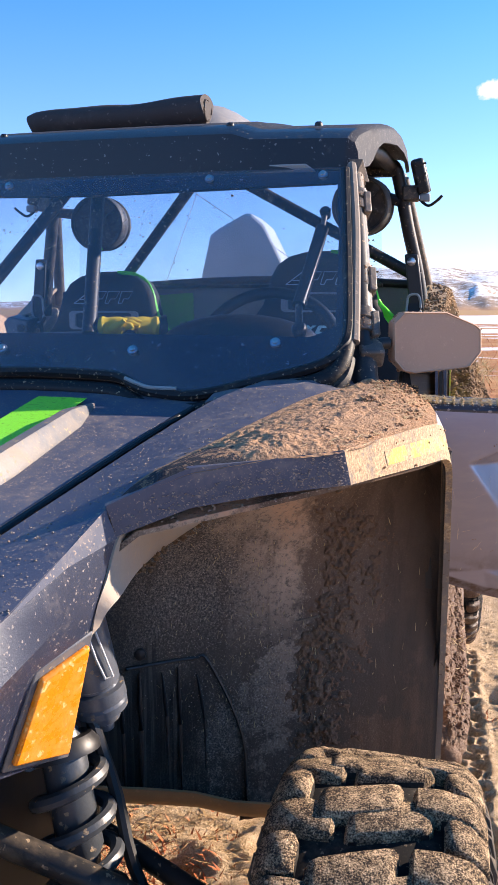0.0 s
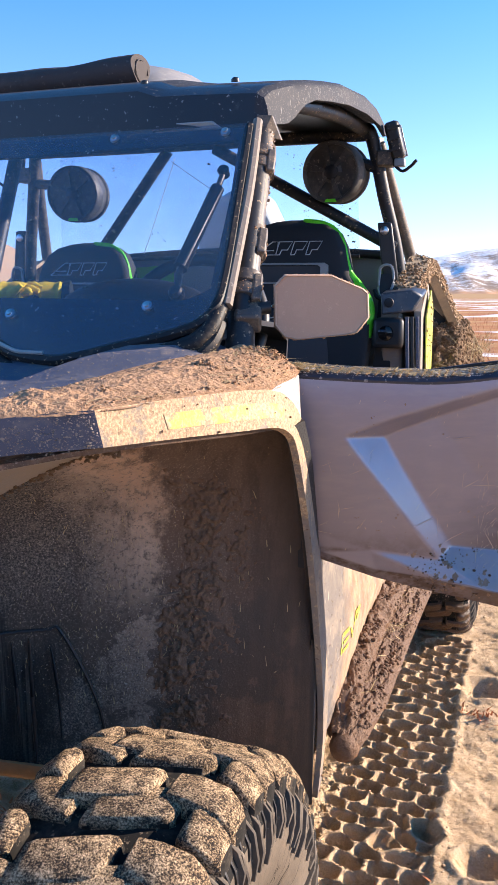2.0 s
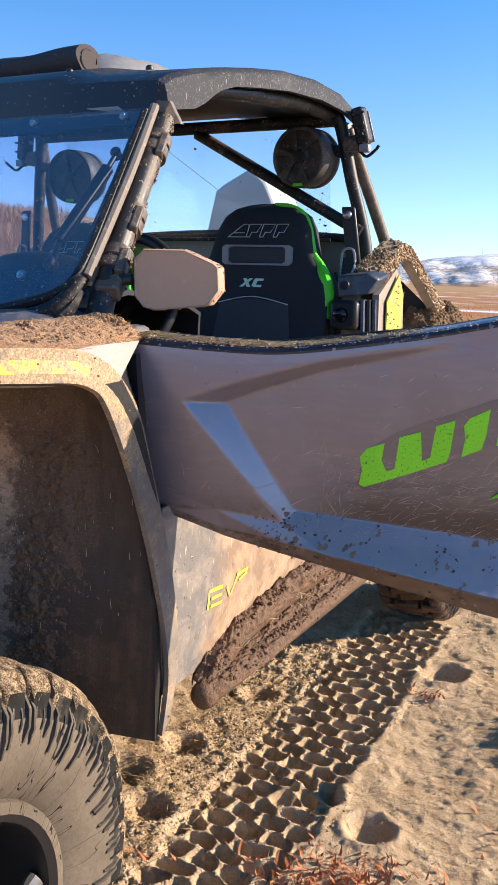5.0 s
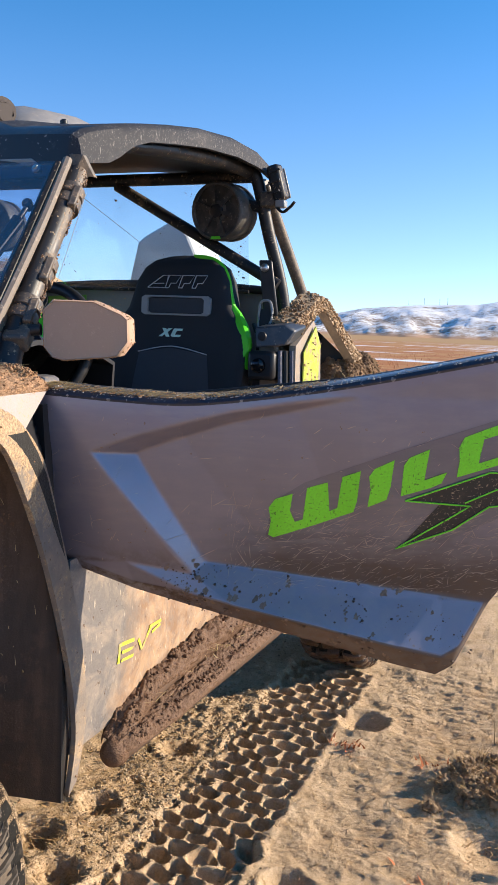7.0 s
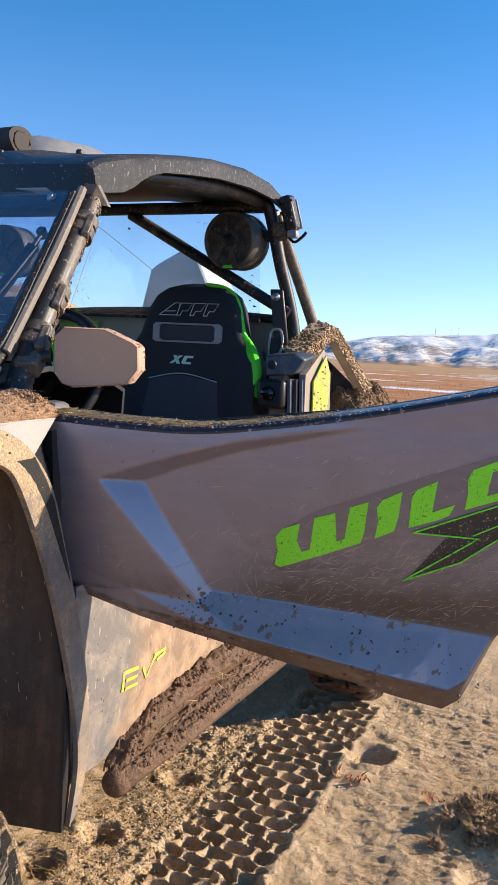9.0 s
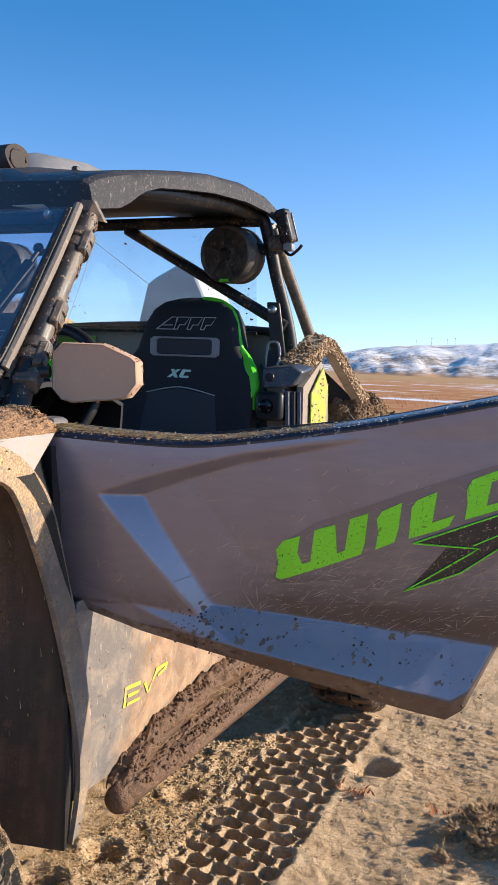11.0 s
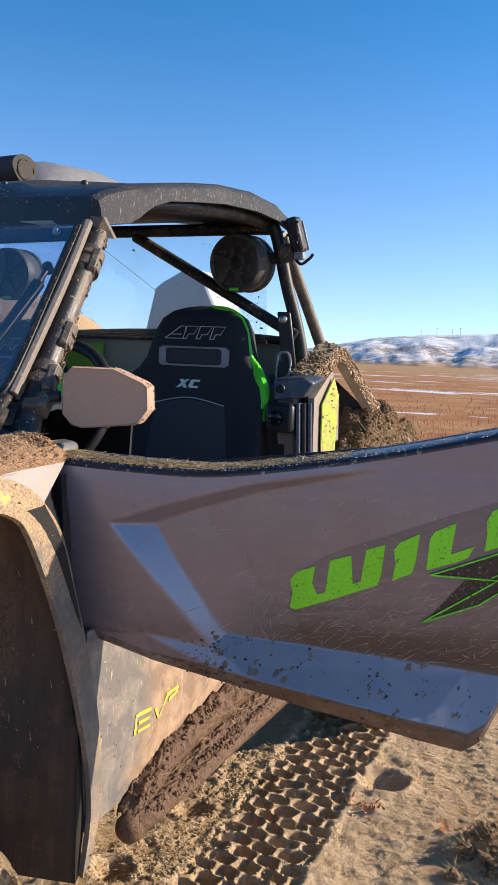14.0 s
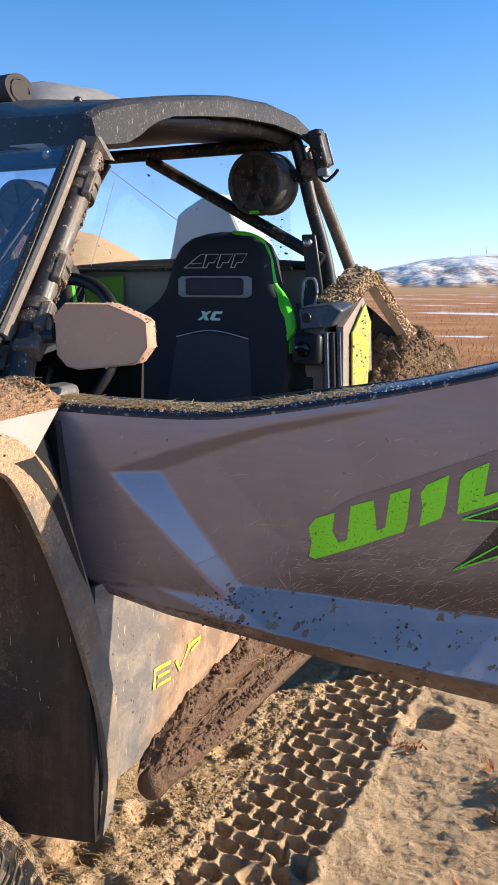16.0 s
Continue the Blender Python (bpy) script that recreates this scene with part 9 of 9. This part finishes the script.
V, AZ, TS = [], np.arange(-76, -25, 0.5), np.linspace(0, 1, 14)
for az in AZ:
    for t in TS:
        r = lerp(20.0, 58.0, t)
        a = radians(az)
        x, y = r * math.sin(a), r * math.cos(a)
        h = bank_top(az) * (math.sin(math.pi * min(1, t * 1.15) / 2) if t < 0.86 else 1 - (t - 0.86) * 1.2)
        V.append((x, y, h + 0.18 * (float(fbm(np.array(x * 0.5), np.array(y * 0.5), 3, 90)) - 0.5) * min(1, h * 3) - 0.05))
n = len(TS)
me = bpy.data.meshes.new("bank")
me.from_pydata(V, [], [(i * n + j, i * n + j + 1, (i + 1) * n + j + 1, (i + 1) * n + j) for i in range(len(AZ) - 1) for j in range(n - 1)])
me.polygons.foreach_set("use_smooth", [True] * len(me.polygons))
bank = new("grassy_bank", me)
m_bank, nt, outn = mat_new("bank_grass")
pos = node(nt, "ShaderNodeNewGeometry").outputs["Position"]
cb = mixc(nt, ramp(nt, noise_tex(nt, pos, 0.5, 5, 0.7), 0.35, 0.65), (0.64, 0.40, 0.22), (0.60, 0.42, 0.26))
cb = mixc(nt, mathn(nt, "MULTIPLY", ramp(nt, noise_tex(nt, pos, 6.0, 4, 0.75), 0.45, 0.7), 0.6), cb, (0.50, 0.26, 0.13))
finish(nt, outn, cb, 0.95, 0, noise_tex(nt, pos, 5.0, 4, 0.7), 0.6, 0.15, 0, 0.1)
bank.data.materials.append(m_bank)
tagged(bank, "low bank of orange dry grass", "bank", kind="structure")

rngn = np.random.RandomState(77)
pts, lens = [], []
for i in range(1100):
    az = rngn.uniform(-56, -35)
    if rngn.rand() > table(az, [(-60, 0.8), (-46, 1.0), (-38, 0.9), (-36.5, 0.1), (-35, 0.0), (-31, 0.0)]):
        continue
    r = rngn.uniform(27, 53)
    a = radians(az)
    cx, cy = r * math.sin(a), r * math.cos(a)
    h = bank_top(az) * math.sin(math.pi / 2 * min(1, (r - 20) / 38 * 1.15))
    size = rngn.uniform(0.35, 1.25) * table(az, [(-60, 1.2), (-44, 1.2), (-40, 0.8), (-36, 0.5)])
    for k in range(85):
        pts.append((cx + rngn.randn() * 0.35 * size, cy + rngn.randn() * 0.35 * size, h + rngn.rand() * 0.5 * size - 0.1))
        lens.append(size * rngn.uniform(0.3, 0.8))
stuff("brush", straws(pts, lens, 79, 0.007, 0.9, 0.3), M_BRUSH, None, "rust-red leafless brush on the bank", "brush")

# power poles on the ridge
pole_bm = tube([(0, 0, -4), (0, 0, 13)], [0.5, 0.35], 1, 8)
tube([(-2.2, 0, 11.5), (2.2, 0, 11.5)], 0.25, 1, 6, pole_bm)
pole_me = mesh_from("utility_pole", pole_bm, M_WOOD)
for az, k in ((-11.5, 0.5), (-10.5, 0.75), (-9.5, 0.6), (-9.0, 0.75)):
    a = radians(az)
    p = new("utility_pole", pole_me)
    p.location = (1640 * math.sin(a), 1640 * math.cos(a), math.tan(radians(hill_el(az))) * 1650 * 0.955)
    p.scale = (k, k, k)
    tagged(p, "distant wooden power pole on the ridge", "pole", "power poles on the ridge")

# grass and litter on the near ground
rngn = np.random.RandomState(5)


def on_ground(x, y, dz=0.0):
    return (x, y, float(ground_height(np.array(x), np.array(y))) + dz)


pts, lens = [], []
for cx, cy, sp, nn in ((1.03, 1.72, 0.10, 700), (0.84, 1.70, 0.05, 120), (1.16, 1.68, 0.08, 200), (0.94, 2.63, 0.03, 46), (0.60, 1.62, 0.03, 18), (1.30, 1.75, 0.1, 160), (1.10, 1.62, 0.10, 700), (1.45, 2.05, 0.12, 60), (1.22, 2.62, 0.04, 40)):
    for i in range(nn):
        pts.append(on_ground(cx + rngn.randn() * sp, cy + rngn.randn() * sp * 0.6, -0.004))
        lens.append(rngn.uniform(0.010, 0.036))
for i in range(900):
    pts.append(on_ground(0.02 + rngn.randn() * 0.13, 1.72 + rngn.randn() * 0.10, -0.004))
    lens.append(rngn.uniform(0.010, 0.034))
stuff("rust_grass", straws(pts, lens, 81, 0.0027, 0.75, 0.35), M_REDGRASS, None, "small rust-red dry grass tufts on sand", "grass")
pts, lens = [], []
for i in range(6500):
    x, y = rngn.uniform(-0.4, 1.9), rngn.uniform(1.3, 4.6)
    if abs(x - TRACK_X) < 0.13 and rngn.rand() < 0.8:
        continue
    pts.append(on_ground(x, y, 0.001))
    lens.append(0.006 + 0.04 * rngn.rand() ** 2.5)
for i in range(1500):
    x, y = -0.05 + rngn.randn() * 0.28, 1.9 + rngn.randn() * 0.3
    pts.append(on_ground(x, y, 0.0))
    lens.append(rngn.uniform(0.02, 0.07))
for i in range(1500):
    pts.append(on_ground(1.34 + rngn.randn() * 0.11, 2.56 + rngn.randn() * 0.17, 0.0))
    lens.append(rngn.uniform(0.010, 0.035))
for i in range(2500):
    pts.append(on_ground(rngn.uniform(0.30, 0.64), rngn.uniform(1.55, 2.5), 0.002))
    lens.append(0.006 + 0.030 * rngn.rand() ** 2)
stuff("dry_grass", straws(pts, lens, 83, 0.0011, 0.22, 0.25), M_DRYGRASS, None, "scattered straw and dry grass litter on sand", "grass")
pts, sz = [], []
for i in range(9000):
    x, y = rngn.uniform(0.0, 1.8), rngn.uniform(1.4, 4.2)
    pts.append(on_ground(x, y))
    sz.append((abs(rngn.randn()) * 0.0020 + 0.0009) * (0.55 if x > 0.92 else 1.0))
for i in range(7000):
    x, y = 0.34 + 0.28 * rngn.rand() ** 0.8, rngn.uniform(1.5, 2.9)
    pts.append(on_ground(x, y))
    sz.append(0.0008 + 0.0048 * rngn.rand() ** 4)
stuff("pebbles", clods(pts, sz, 85, 0.7, 0.2), M_SOIL, None, "loose crumbs of sandy soil", "soil")
# torn-up tussocks at the edge of the track, and taller stalks beyond them
pts, sz, tuft, tall = [], [], [], []
for cx, cy, r in ((1.30, 2.60, 0.045), (1.37, 2.66, 0.055), (1.36, 2.53, 0.06), (1.45, 2.58, 0.06), (1.33, 2.46, 0.035), (1.25, 2.50, 0.025), (1.43, 2.46, 0.05), (1.52, 2.70, 0.06), (1.24, 2.40, 0.02), (1.48, 2.86, 0.04)):
    for i in range(150):
        a, q = rngn.uniform(0, 6.28), r * rngn.rand() ** 0.5
        top = 0.9 * r * max(0.0, 1 - (q / r) ** 2)
        pts.append(on_ground(cx + q * math.cos(a), cy + q * math.sin(a), top * rngn.uniform(0.3, 1.0)))
        sz.append(0.002 + 0.010 * rngn.rand() ** 2.5)
    for i in range(int(2600 * r)):
        a, q = rngn.uniform(0, 6.28), 1.1 * r * rngn.rand() ** 0.5
        tuft.append(on_ground(cx + q * math.cos(a), cy + q * math.sin(a), 0.5 * r * max(0.0, 1 - (q / r) ** 2)))
for i in range(420):
    tall.append(on_ground(1.70 + rngn.randn() * 0.13, 2.95 + rngn.randn() * 0.22))
stuff("tussock_soil", clods(pts, sz, 91, 0.8, 0.0), M_CLOD, None, "torn clods of straw-bound soil beside the track", "soil")
stuff("tussock_straw", straws(tuft, [rngn.uniform(0.015, 0.055) for p in tuft], 92, 0.0012, 0.55, 0.3), M_DRYGRASS, None, "matted straw standing out of torn clods", "grass")
stuff("tall_grass", straws(tall, [rngn.uniform(0.06, 0.17) for p in tall], 93, 0.0016, 1.0, 0.2), M_DRYGRASS, None, "sparse dry grass stalks on sand", "grass")
pts, lens = [], []
for i in range(30000):
    r = 7.0 * (10 ** rngn.uniform(0, 1.0))
    a = radians(rngn.uniform(-50, 22))
    x, y = r * math.sin(a), r * math.cos(a)
    if rngn.rand() < 0.35:
        continue
    pts.append((x, y, -0.02))
    lens.append(rngn.uniform(0.04, 0.16) * (1 + r / 50))
stuff("prairie_grass", straws(pts, lens, 87, 0.006, 0.9, 0.3), M_REDGRASS, None, "rusty prairie grass and low scrub", "grass")
